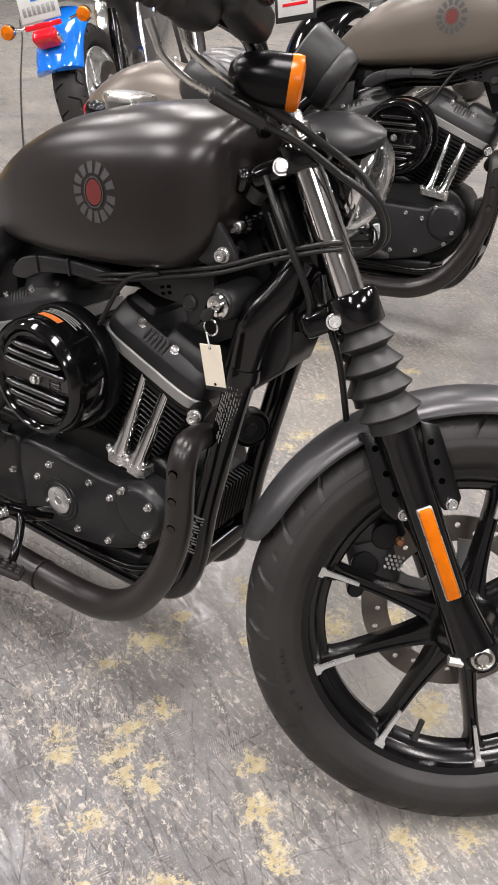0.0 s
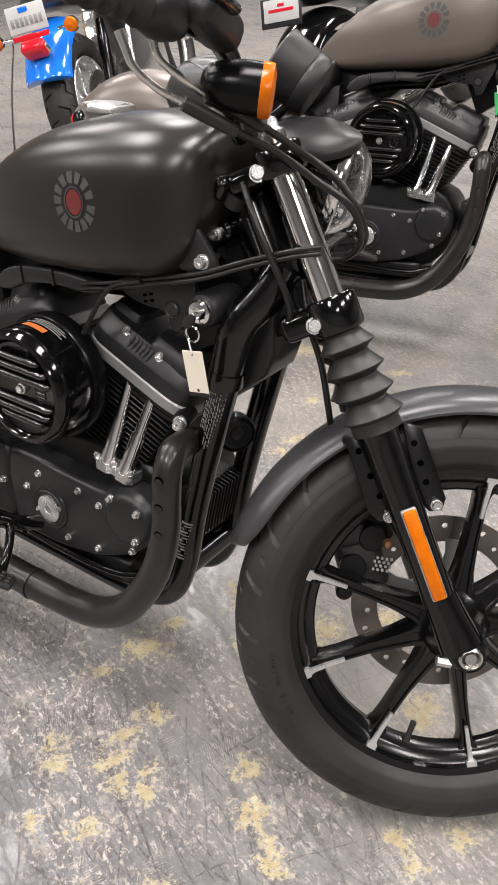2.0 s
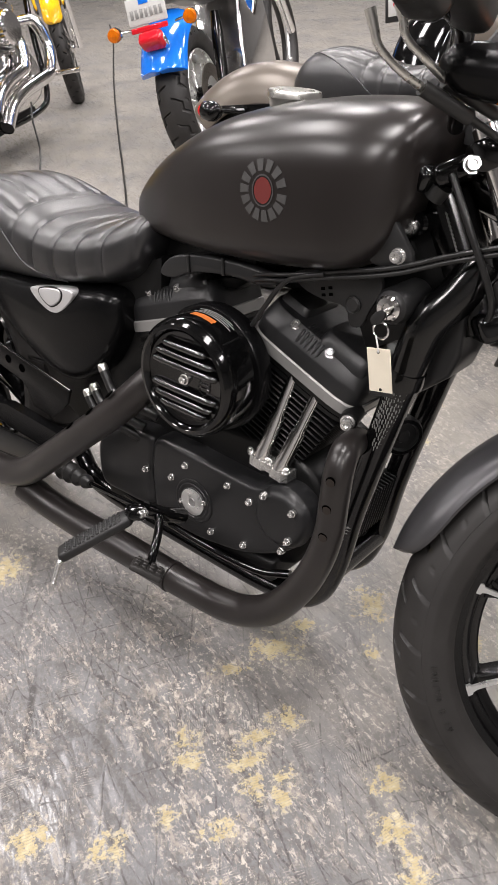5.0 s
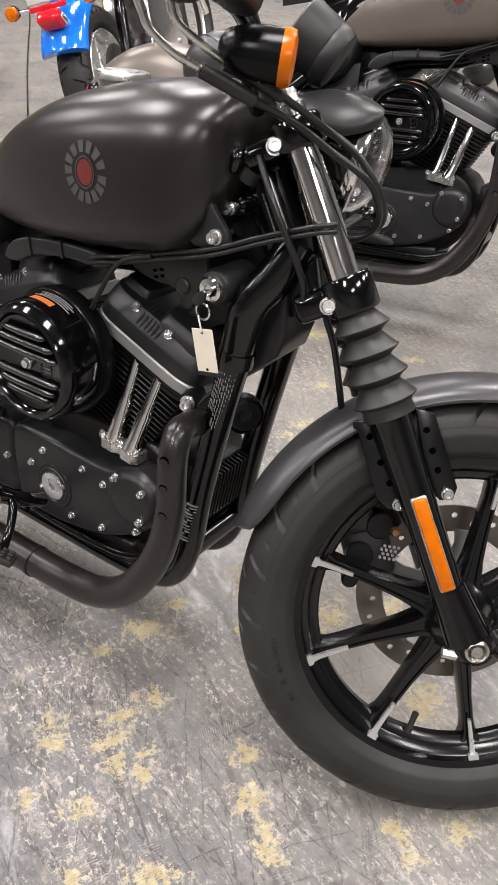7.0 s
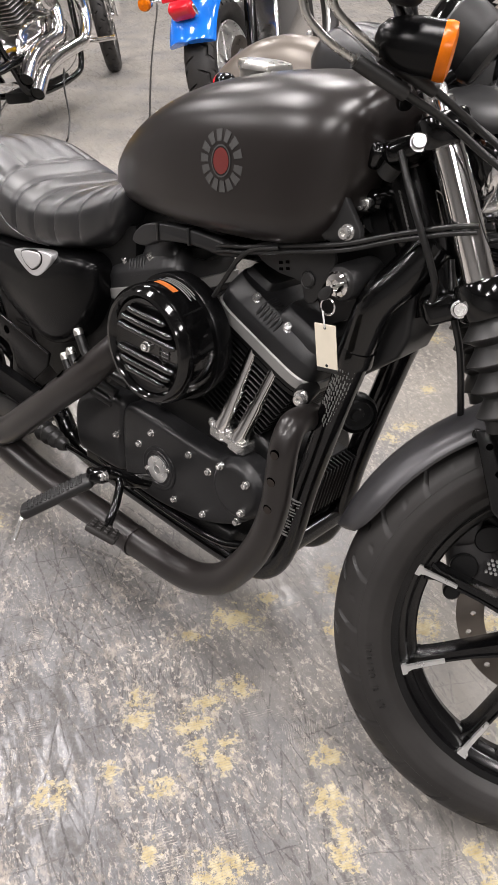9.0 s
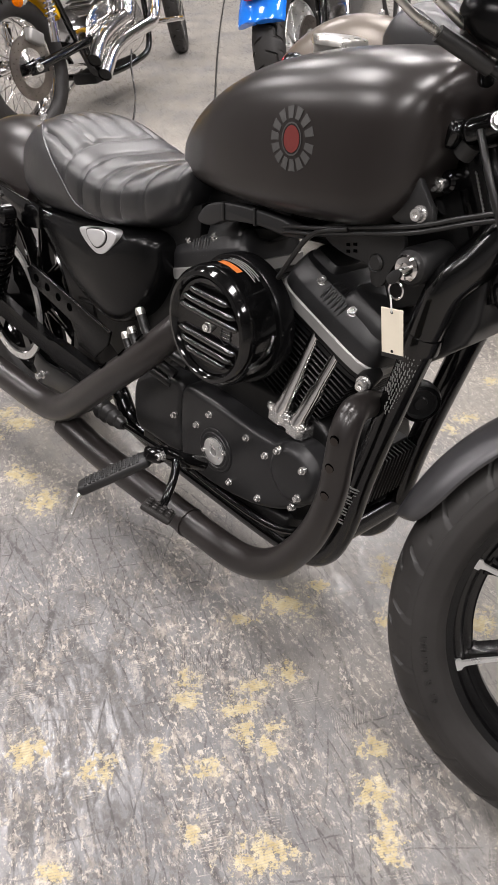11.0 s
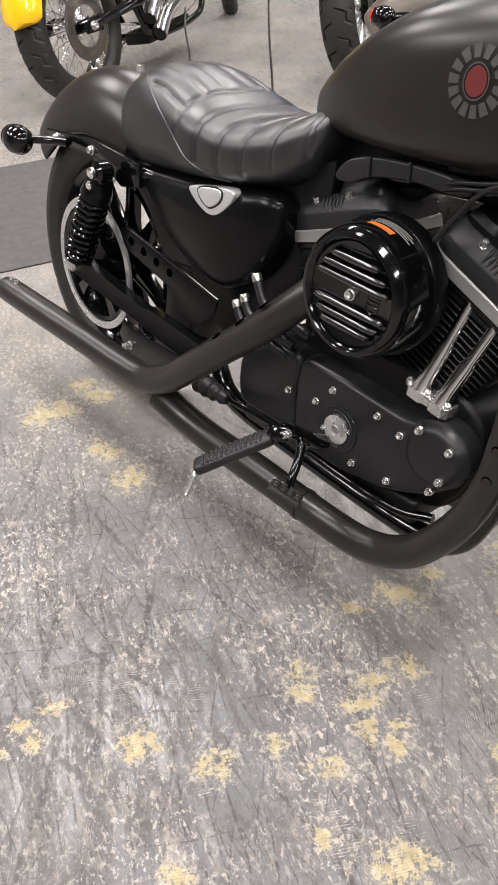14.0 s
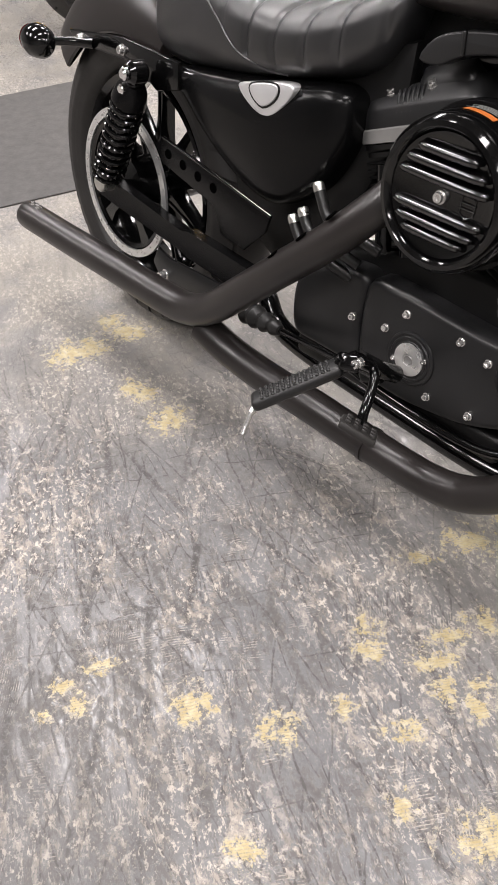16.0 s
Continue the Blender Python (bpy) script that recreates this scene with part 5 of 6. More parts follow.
    for (x0, z0), (x1, z1) in (((0.922, 0.446), (0.956, 0.612)), ((0.960, 0.440), (1.002, 0.590))):
        p0, p1 = Vector((x0, -0.092, z0)), Vector((x1, -0.064, z1))
        part("pushrod_tube", tube([p0, p0.lerp(p1, 0.12), p0.lerp(p1, 0.16), p0.lerp(p1, 0.48), p0.lerp(p1, 0.52), p1], [0.0145, 0.0145, 0.0125, 0.0125, 0.0095, 0.0095], 20, 1), "chrome", root, "chrome pushrod tube")
    for x, z in ((0.905, 0.456), (0.942, 0.450), (0.979, 0.446)):
        share("tappet_bolt", BOLT, base, pose(x, -0.100, z, -70, 0, 0) @ Matrix.Diagonal((0.95, 0.95, 0.95, 1)))
    for (x0, z0), (x1, z1) in (((0.735, 0.450), (0.705, 0.585)), ((0.690, 0.440), (0.660, 0.560))):
        part("rear_pushrod_tube", tube([(x0, -0.092, z0), (x1, -0.086, z1)], 0.0125, 18, 3), "gloss_black", root)
    for (x, z), (x1, z1) in (((0.577, 0.508), (0.648, 0.474)), ((0.552, 0.460), (0.614, 0.440)), ((0.532, 0.442), (0.604, 0.415))):
        part("oil_line", tube([(x, -0.130, z), (x + 0.010, -0.131, z - 0.014), (x + (x1 - x) * 0.45, -0.132, z + (z1 - z) * 0.85 - 0.010), (x1, -0.128, z1 - 0.012), (x1 + 0.05, -0.110, z1 - 0.030)], 0.0088, 14, 6), "cable", root, "black oil hose")
        part("hose_clamp", tube([(x + 0.003, -0.1302, z - 0.005), (x - 0.002, -0.1299, z + 0.003), (x - 0.004, -0.1298, z + 0.007)], [0.0092, 0.0092, 0.0070], 14, 2), "steel", root, "bright hose clamp")

    # air cleaner
    ac = (0.824, 0, 0.583)
    drum = part("air_cleaner", lathe([(0.0002, -0.176), (0.070, -0.176), (0.076, -0.178), (0.079, -0.184), (0.083, -0.187), (0.089, -0.186), (0.0955, -0.178), (0.098, -0.166), (0.0985, -0.120), (0.0002, -0.115)], 72, ac, close=False), "gloss_black", root, "gloss black round air cleaner")
    part("back_plate", lathe([(0.0002, -0.085), (0.094, -0.085), (0.104, -0.090), (0.1055, -0.100), (0.1055, -0.118), (0.1035, -0.121), (0.0002, -0.118)], 64, ac, close=False), "satin_black", drum)
    for k, z in enumerate((0.052, 0.036, 0.020, -0.020, -0.036, -0.050)):
        w = math.sqrt(max(0.0001, 0.066 ** 2 - z * z))
        pts = [(ac[0] - w, -0.177, ac[2] + z), (ac[0] - w * 0.92, -0.1815, ac[2] + z), (ac[0], -0.1825, ac[2] + z), (ac[0] + w * 0.92, -0.1815, ac[2] + z), (ac[0] + w, -0.177, ac[2] + z)]
        part("louvre", tube(pts, [0.0035, 0.0058, 0.0060, 0.0058, 0.0035], 16, 4), "louvre_black", drum)
    share("cover_screw", BOLT, drum, pose(ac[0], -0.178, ac[2]) @ Matrix.Diagonal((1.35, 1.1, 1.35, 1)))
    hexa = [(0.030, 0.011), (0.040, 0.014), (0.050, 0.011), (0.050, -0.009), (0.040, -0.015), (0.030, -0.009)]
    part("shield_mark", tube([(ac[0] + x, -0.1765, ac[2] + z) for x, z in hexa + hexa[:1]], 0.0011, 6, 1), "louvre_black", drum)
    for dz in (0.004, -0.003):
        part("shield_bar", block((0.024, 0.003, 0.0030), pose(ac[0] + 0.040, -0.1768, ac[2] + dz), 0.001, 1), "louvre_black", drum)
    st = lathe([(0.0990, -0.155), (0.0992, -0.155), (0.0992, -0.143), (0.0990, -0.143)], 10, ac, "y", 72, 98)
    part("orange_label", st, "orange", drum, "small orange warning label")
    lines = [lathe([(0.0990, y), (0.0992, y), (0.0992, y + 0.0022), (0.0990, y + 0.0022)], 12, ac, "y", 58 + 4 * (i % 2), 102 - 3 * (i % 3)) for i, y in enumerate((-0.138, -0.1335, -0.129, -0.1245))]
    part("label_print", join(*lines), "print", drum)

    # exhaust
    head = part("front_exhaust", tube([(1.078, -0.060, 0.530), (1.095, -0.110, 0.550), (1.106, -0.148, 0.556), (1.110, -0.165, 0.530), (1.111, -0.168, 0.485), (1.110, -0.168, 0.430), (1.097, -0.168, 0.365), (1.068, -0.168, 0.295), (1.018, -0.168, 0.226), (0.945, -0.168, 0.184), (0.840, -0.168, 0.172), (0.680, -0.170, 0.170), (0.560, -0.172, 0.166), (0.460, -0.176, 0.172), (0.385, -0.186, 0.192)],
                                      [0.020, 0.0205, 0.0212, 0.0218, 0.0218, 0.0222, 0.0232, 0.0250, 0.0270, 0.028, 0.028, 0.030, 0.030, 0.030, 0.030], 24, 7), "pipe_black", root, "matt black exhaust pipe")
    # flat dark discs paint the holes' shade; off-centre brown discs leave a crescent
    for z in (0.528, 0.482, 0.434):
        hole = part("heat_hole", skin_disc((1.1105, -0.1675, z), (0.01, 0, 1), (0.10, -0.99, 0), 0.0223, 0.0074, 0.0006), "hole_shade", head, "flat dark disc painted as a shaded hole")
        part("inner_pipe", skin_disc((1.1100, -0.1675, z - 0.0012), (0.01, 0, 1), (0.14, -0.99, 0), 0.0223, 0.0062, 0.0010), "hole_brown", hole, "brown disc over the dark one, painted as the lit hole bottom")
    part("pipe_joint", tube([(0.800, -0.169, 0.171), (0.792, -0.169, 0.171)], [0.0305, 0.0305], 24, 2), "pipe_black", head)
    rear = part("rear_exhaust", tube([(0.745, -0.085, 0.575), (0.742, -0.135, 0.565), (0.715, -0.165, 0.525), (0.665, -0.185, 0.468), (0.580, -0.195, 0.390), (0.500, -0.199, 0.318), (0.430, -0.200, 0.258), (0.375, -0.201, 0.228), (0.310, -0.202, 0.215), (0.140, -0.208, 0.211), (-0.05, -0.219, 0.210), (-0.180, -0.228, 0.212), (-0.206, -0.2295, 0.212), (-0.220, -0.230, 0.212)],
                                     [0.024, 0.026, 0.027, 0.0275, 0.028, 0.0285, 0.029, 0.030, 0.031, 0.0315, 0.0315, 0.0315, 0.029, 0.016], 24, 7), "pipe_black", root, "matt black exhaust pipe with angled tail")
    # long dark patches on the pipe's skin paint shaded slots
    for x, z in ((0.688, 0.493), (0.640, 0.445), (0.590, 0.399)):
        part("heat_hole", skin_disc((x, -0.187 - 0.1 * (0.69 - x), z), (0.69, 0.05, 0.73), (-0.62, -0.45, 0.62), 0.0280, 0.0058, stretch=2.0), "hole_shade", rear, "flat dark patch painted as a shaded slot")
    for x in (-0.178, -0.155):
        share("tail_rivet", BOLT, rear, pose(x, -0.228, 0.243, -90, 0, 0))

    # footrest and brake pedal
    peg = part("footrest", tube([(0.790, -0.232, 0.350), (0.770, -0.250, 0.334)], 0.013, 16, 3), "gloss_black", root)
    pa, pb = Vector((0.777, -0.250, 0.338)), Vector((0.703, -0.347, 0.268))
    ax = (pb - pa).normalized()
    wide = ax.cross(Vector((0, 0, 1))).normalized()
    PM = Matrix.Translation((pa + pb) / 2) @ Matrix((ax, wide, ax.cross(wide))).transposed().to_4x4()
    if PM.to_3x3().col[2].z < 0:
        PM = PM @ Matrix.Rotation(math.pi, 4, "X")
    pad = part("peg_rubber", block(((pb - pa).length, 0.034, 0.020), PM, 0.008, 3), "plastic", peg, "ribbed rubber footrest pad")
    ribs = [to_tuple(block((0.0055, 0.0062, 0.004), PM @ pose(-0.052 + 0.0086 * i, -0.0105 + 0.0070 * j, 0.0092), 0.001, 1)) for i in range(13) for j in range(4)]
    part("tread_rib", join(*ribs), "plastic", pad)
    part("feeler", tube([(0.7075, -0.345, 0.262), (0.7085, -0.353, 0.2565), (0.7090, -0.3545, 0.2545), (0.7155, -0.3720, 0.2295)], [0.0058, 0.0055, 0.0042, 0.0040], 12, 1), "zinc", peg, "bright steel feeler stud")
    part("peg_knuckle", block((0.030, 0.040, 0.026), pose(0.7835, -0.2405, 0.3435, -30, 0, 35), 0.006, 3), "gloss_black", peg)
    part("knuckle_pin", disc_solid(0.0085, -0.020, 0.020, (0, 0, 0), 16, 0.002, "z"), "gloss_black", peg, "", pose(0.774, -0.252, 0.340, 10, 20, 0))
    part("peg_mount", tube([(0.800, -0.150, 0.300), (0.805, -0.200, 0.330), (0.792, -0.232, 0.350)], [0.014, 0.013, 0.014], 14, 4), "gloss_black", peg)
    share("peg_bolt", BOLT, peg, pose(0.800, -0.245, 0.352) @ Matrix.Diagonal((1.3, 1.3, 1.3, 1)))
    pedal = part("brake_pedal", tube([(0.800, -0.215, 0.340), (0.818, -0.225, 0.335), (0.828, -0.240, 0.310), (0.838, -0.260, 0.292), (0.856, -0.285, 0.288)], 0.0075, 12, 6), "gloss_black", root)
    pm = pose(0.858, -0.292, 0.292, -14, 20, 28)
    part("pedal_pad", block((0.056, 0.034, 0.012), pm, 0.004), "rubber", pedal)
    studs = [to_tuple(block((0.008, 0.006, 0.005), pm @ pose(-0.019 + 0.0127 * i, -0.010 + 0.010 * j, 0.008), 0.001, 1)) for i in range(4) for j in range(3)]
    part("pad_studs", join(*studs), "rubber", pedal)
    part("brake_rod", tube([(0.800, -0.180, 0.300), (0.66, -0.158, 0.270), (0.530, -0.140, 0.245)], 0.0055, 10, 4), "gloss_black", root)
    part("rod_boot", tube([(0.545, -0.143, 0.248), (0.528, -0.140, 0.245), (0.514, -0.138, 0.243), (0.500, -0.136, 0.241), (0.486, -0.134, 0.239), (0.472, -0.132, 0.237), (0.458, -0.130, 0.235), (0.444, -0.128, 0.233)], [0.009, 0.015, 0.012, 0.019, 0.015, 0.022, 0.018, 0.023], 18, 4), "boot_rubber", root)
    part("side_stand", tube([(0.72, 0.12, 0.20), (0.70, 0.20, 0.10), (0.69, 0.262, 0.062)], [0.013, 0.012, 0.016], 12, 4), "gloss_black", root)

    # horn, rectifier between the tubes
    HM = pose(1.112, -0.006, 0.542, 0, -10, 54) @ Matrix.Scale(0.90, 4)
    horn = part("horn", lathe([(0.0002, -0.028), (0.010, -0.029), (0.013, -0.024), (0.024, -0.0235), (0.026, -0.030), (0.034, -0.029), (0.0365, -0.022), (0.034, -0.004), (0.022, 0.004), (0.0002, 0.008)], 40, (0, 0, 0), close=False), "plastic", root, "", HM)
    part("horn_ring", lathe([(0.0275, -0.0305), (0.0330, -0.0298), (0.0330, -0.028), (0.0275, -0.029)], 36, (0, 0, 0)), "gloss_black", horn, "", HM)
    rect = part("rectifier", block((0.030, 0.11, 0.095), pose(1.066, 0, 0.385), 0.004), "cast_black", root)
    for i in range(11):
        part("cooling_fin", block((0.038, 0.0028, 0.090), pose(1.078, -0.047 + 0.0095 * i, 0.385, 0, 8, 0), 0.001, 1), "cast_black", rect)
    part("front_crossmember", tube([(1.072, -0.07, 0.285), (1.072, 0.07, 0.285)], 0.022, 16, 3), "frame_black", root)

    # seat and side panel
    seat = part("seat", seat_mesh(), "leather", root, "ribbed black leather solo seat")
    for side in (-1, 1):
        part("seat_piping", tube(seam_points(side), 0.0024, 8, 6), "leather", seat)
    sc_poly = smooth_poly([(0.178, 0.588), (0.360, 0.618), (0.530, 0.642), (0.578, 0.642), (0.597, 0.622), (0.592, 0.560), (0.545, 0.485), (0.470, 0.438), (0.400, 0.440), (0.310, 0.475), (0.225, 0.530)], 5)
    cx, cz = 0.430, 0.560
    rings = [[(x, -0.060, z) for x, z in sc_poly]]
    for k, y in ((1.0, -0.094), (0.99, -0.102), (0.965, -0.109), (0.92, -0.1155), (0.85, -0.1205), (0.75, -0.1250), (0.60, -0.1292), (0.42, -0.1325), (0.22, -0.1345), (0.02, -0.1350)):
        rings.append([(cx + (x - cx) * k, y, cz + (z - cz) * k) for x, z in sc_poly])
    panel = part("side_panel", loft(rings), "satin_black", root, "satin black side panel")
    part("panel_badge", plate(smooth_poly([(0.380, 0.609), (0.410, 0.619), (0.475, 0.632), (0.503, 0.631), (0.496, 0.612), (0.464, 0.583), (0.436, 0.577), (0.400, 0.590)], 4), -0.108, -0.1345, 0.0025, 3), "badge_silver", panel, "silver winged emblem")
    part("badge_groove", plate(smooth_poly([(0.411, 0.6185), (0.470, 0.6295), (0.473, 0.608), (0.442, 0.5875), (0.412, 0.600)], 4), -0.128, -0.1352, 0.0005), "cast_black", panel)
    part("badge_boss", plate(smooth_poly([(0.4145, 0.6175), (0.467, 0.6275), (0.4695, 0.609), (0.442, 0.5905), (0.4155, 0.602)], 4), -0.128, -0.1375, 0.002, 3), "badge_silver", panel)

    # rear wheel and suspension
    part("rear_tyre", ring_tuple(tyre(0.323, 0.074, rear_groove, 20, rim=0.115), RA), "rubber", root, "wide black rear tyre")
    part("rear_rim", lathe([(0.212, -0.060), (0.216, -0.055), (0.200, -0.048), (0.188, -0.02), (0.184, 0.0), (0.188, 0.02), (0.200, 0.048), (0.216, 0.055), (0.212, 0.060), (0.200, 0.05), (0.196, 0.0), (0.200, -0.05)], 64, RA), "gloss_black", root)
    spr = part("rear_pulley", drilled_disc(RA, 0.136, 0.152, -0.106, 0.006, 30), "alu", root, "silver toothed pulley ring")
    part("pulley_body", join(lathe([(0.133, -0.103), (0.124, -0.100), (0.124, -0.085), (0.133, -0.085)], 48, RA), lathe([(0.055, -0.098), (0.030, -0.104), (0.012, -0.110), (0.012, -0.06), (0.055, -0.08)], 32, RA), *[loft([[(RA[0] + r * math.cos(a) - w * q * math.sin(a), yy, RA[2] + r * math.sin(a) + w * q * math.cos(a)) for q, yy in ((-1, -0.098), (1, -0.098), (1, -0.084), (-1, -0.084))] for r, w in ((0.050, 0.016), (0.090, 0.011), (0.127, 0.017))]) for a in [radians(15 + 72 * i) for i in range(5)]]), "gloss_black", spr)
    part("rear_hub", lathe([(0.012, -0.09), (0.05, -0.085), (0.055, 0.0), (0.05, 0.08), (0.012, 0.085)], 32, RA), "gloss_black", root)
    for i in range(9):
        part("rear_spoke", spoke_mesh(radians(10 + 40 * i), RA, 0.045, 0.19, -0.004), "gloss_black", root)
    for side in (-1, 1):
        y = 0.128 * side
        part("swingarm", loft([[(x, y + dy * 0.012, z + dz * h) for dy, dz in ((-1, -1), (1, -1), (1, 1), (-1, 1))] for x, z, h in ((-0.06, 0.318, 0.018), (0.02, 0.316, 0.024), (0.25, 0.300, 0.020), (0.27, 0.300, 0.026), (0.44, 0.295, 0.026))]), "satin_black", root)
        top, low = Vector((0.146, 0.168 * side, 0.578)), Vector((0.020, 0.160 * side, 0.345))
        shock = part("shock_absorber", tube([low, low.lerp(top, 0.5), top], 0.017, 16, 3), "gloss_black", root, "black coil-over shock absorber")
        coil, turns = [], 11
        ax = (top - low).normalized()
        u = ax.cross(Vector((0, 1, 0))).normalized()
        w = ax.cross(u)
        for i in range(turns * 14 + 1):
            a = 2 * math.pi * i / 14
            c = low.lerp(top, 0.07 + 0.70 * i / (turns * 14))
            coil.append(tuple(c + (u * math.cos(a) + w * math.sin(a)) * 0.0285))
        part("spring", tube(coil, 0.0046, 8, 1), "gloss_black", shock)
        part("shock_cap", tube([low.lerp(top, 0.77), low.lerp(top, 0.79), low.lerp(top, 0.86), low.lerp(top, 0.92)], [0.033, 0.033, 0.029, 0.020], 24, 2), "satin_black", shock)
        part("shock_eye", disc_solid(0.021, 0.150 * side, 0.188 * side, (top.x, 0, top.z), 24, 0.007), "gloss_black", shock)
        part("shock_nut", disc_solid(0.011, 0.186 * side, 0.200 * side, (top.x, 0, top.z), 20, 0.004), "chrome", shock)
        lo2 = low.lerp(top, 0.88)
        part("shock_nut", disc_solid(0.009, 0.180 * side, 0.196 * side, (lo2.x + 0.002, 0, lo2.z), 16, 0.003), "chrome", shock)
        part("shock_foot", disc_solid(0.018, 0.145 * side, 0.180 * side, (low.x, 0, low.z), 20, 0.004), "steel", shock)
        part("fender_strut", plate([(0.215, 0.605), (0.215, 0.560), (0.150, 0.545), (0.08, 0.575), (-0.13, 0.572), (-0.15, 0.592), (0.04, 0.612)], side * 0.118, side * 0.130, 0.004), "gloss_black", root)
        for x, z in ((-0.10, 0.584), (0.045, 0.592)):
            share("strut_bolt", BOLT, root, pose(x, side * 0.131, z, 0, 0, 0 if side < 0 else 180) @ Matrix.Diagonal((1.5, 1.3, 1.5, 1)))
        sg = part("rear_signal", lathe([(0.0002, -0.036), (0.015, -0.033), (0.026, -0.020), (0.031, 0.002), (0.029, 0.022), (0.018, 0.038), (0.0002, 0.044)], 28, (-0.142, 0.205 * side, 0.577), "x", close=False), "gloss_black", root)
        part("signal_stem", tube([(-0.122, 0.190 * side, 0.579), (-0.09, 0.150 * side, 0.581), (-0.06, 0.128 * side, 0.582)], [0.008, 0.009, 0.010], 12, 4), "gloss_black", sg)
        part("rear_signal_lens", lathe([(0.0260, -0.021), (0.0160, -0.0345), (0.0002, -0.0375)], 28, (-0.142, 0.205 * side, 0.577), "x", close=False), "red", sg, "smoked red lens")
    part("rear_fender", fender_mesh((0.0, 0, 0.333), 0.402, 62, 144, 0.104, 0.130, 0.004, 0.05), paint, root, "satin painted rear mudguard")
    share("fender_screw", BOLT, root, pose(0.027, 0, 0.7345, -90, 0, 0) @ Matrix.Diagonal((1.5, 1.8, 1.5, 1)))
    guard = part("belt_guard", plate([(0.150, 0.455), (0.180, 0.472), (0.480, 0.428), (0.470, 0.395), (0.420, 0.345), (0.360, 0.350), (0.330, 0.395), (0.170, 0.425)], -0.125, -0.132, 0.003), "satin_black", root)
    part("guard_edge", tube([(0.178, -0.132, 0.472), (0.330, -0.132, 0.451), (0.482, -0.132, 0.428)], 0.0032, 10, 3), "gloss_black", guard)
    # the guard's holes are flat discs in painted shade, not openings
    for i in range(4):
        part("guard_hole", disc_solid(0.009, -0.1315, -0.1335, (0.194 + 0.045 * i, 0, 0.4465 - 0.0066 * i), 16, 0.0006), "hole_shade", guard)
    flap = part("lower_belt_guard", plate([(0.128, 0.205), (0.144, 0.243), (0.181, 0.233), (0.340, 0.245), (0.395, 0.252), (0.375, 0.215), (0.300, 0.190), (0.165, 0.168)], -0.112, -0.120, 0.003), "visor", root)
    share("guard_stud", BIG_BOLT, flap, pose(0.176, -0.121, 0.196) @ Matrix.Diagonal((1.0, 1.6, 1.0, 1)))
    # dark plate added to fill the black gap between seat and side panel
    part("rear_inner", plate([(0.22, 0.60), (0.40, 0.635), (0.60, 0.70), (0.66, 0.72), (0.66, 0.60), (0.58, 0.42), (0.46, 0.30), (0.34, 0.36)], -0.066, 0.066, 0.01), "cast_black", root)
    return root


# ---- other machines of the hall ----
def wire_wheel(root, prefix, c, R, half, rim_r, groove, spokes, m=None):
    part(prefix + "_tyre", ring_tuple(tyre(R, half, groove, 20, rim=(R - rim_r) * 1.12, rings=360, prof=48), c), "rubber", root, "black tyre", m)
    w = half * 0.72
    part(prefix + "_rim", lathe([(rim_r + 0.008, -w), (rim_r + 0.011, -w + 0.004), (rim_r - 0.006, -w + 0.010), (rim_r - 0.018, -w * 0.4), (rim_r - 0.020, 0), (rim_r - 0.018, w * 0.4), (rim_r - 0.006, w - 0.010), (rim_r + 0.011, w - 0.004), (rim_r + 0.008, w), (rim_r - 0.004, 0)], 56, c), "chrome", root, "chrome rim", m)
    part(prefix + "_hub", lathe([(0.012, -0.075), (0.040, -0.072), (0.042, -0.060), (0.026, -0.045), (0.026, 0.045), (0.042, 0.060), (0.040, 0.072), (0.012, 0.075)], 32, c), "chrome", root, "", m)
    for i in range(spokes):
        a = 2 * math.pi * i / spokes
        side = 1 if i % 2 else -1
        b = a + (0.30 if (i // 2) % 2 else -0.30)
        part("wire_spoke", tube([(c[0] + 0.036 * math.cos(b), c[1] + side * 0.060, c[2] + 0.036 * math.sin(b)), (c[0] + (rim_r - 0.012) * math.cos(a), c[1] + side * 0.012, c[2] + (rim_r - 0.012) * math.sin(a))], 0.0022, 6, 1), "chrome", root, "", m)


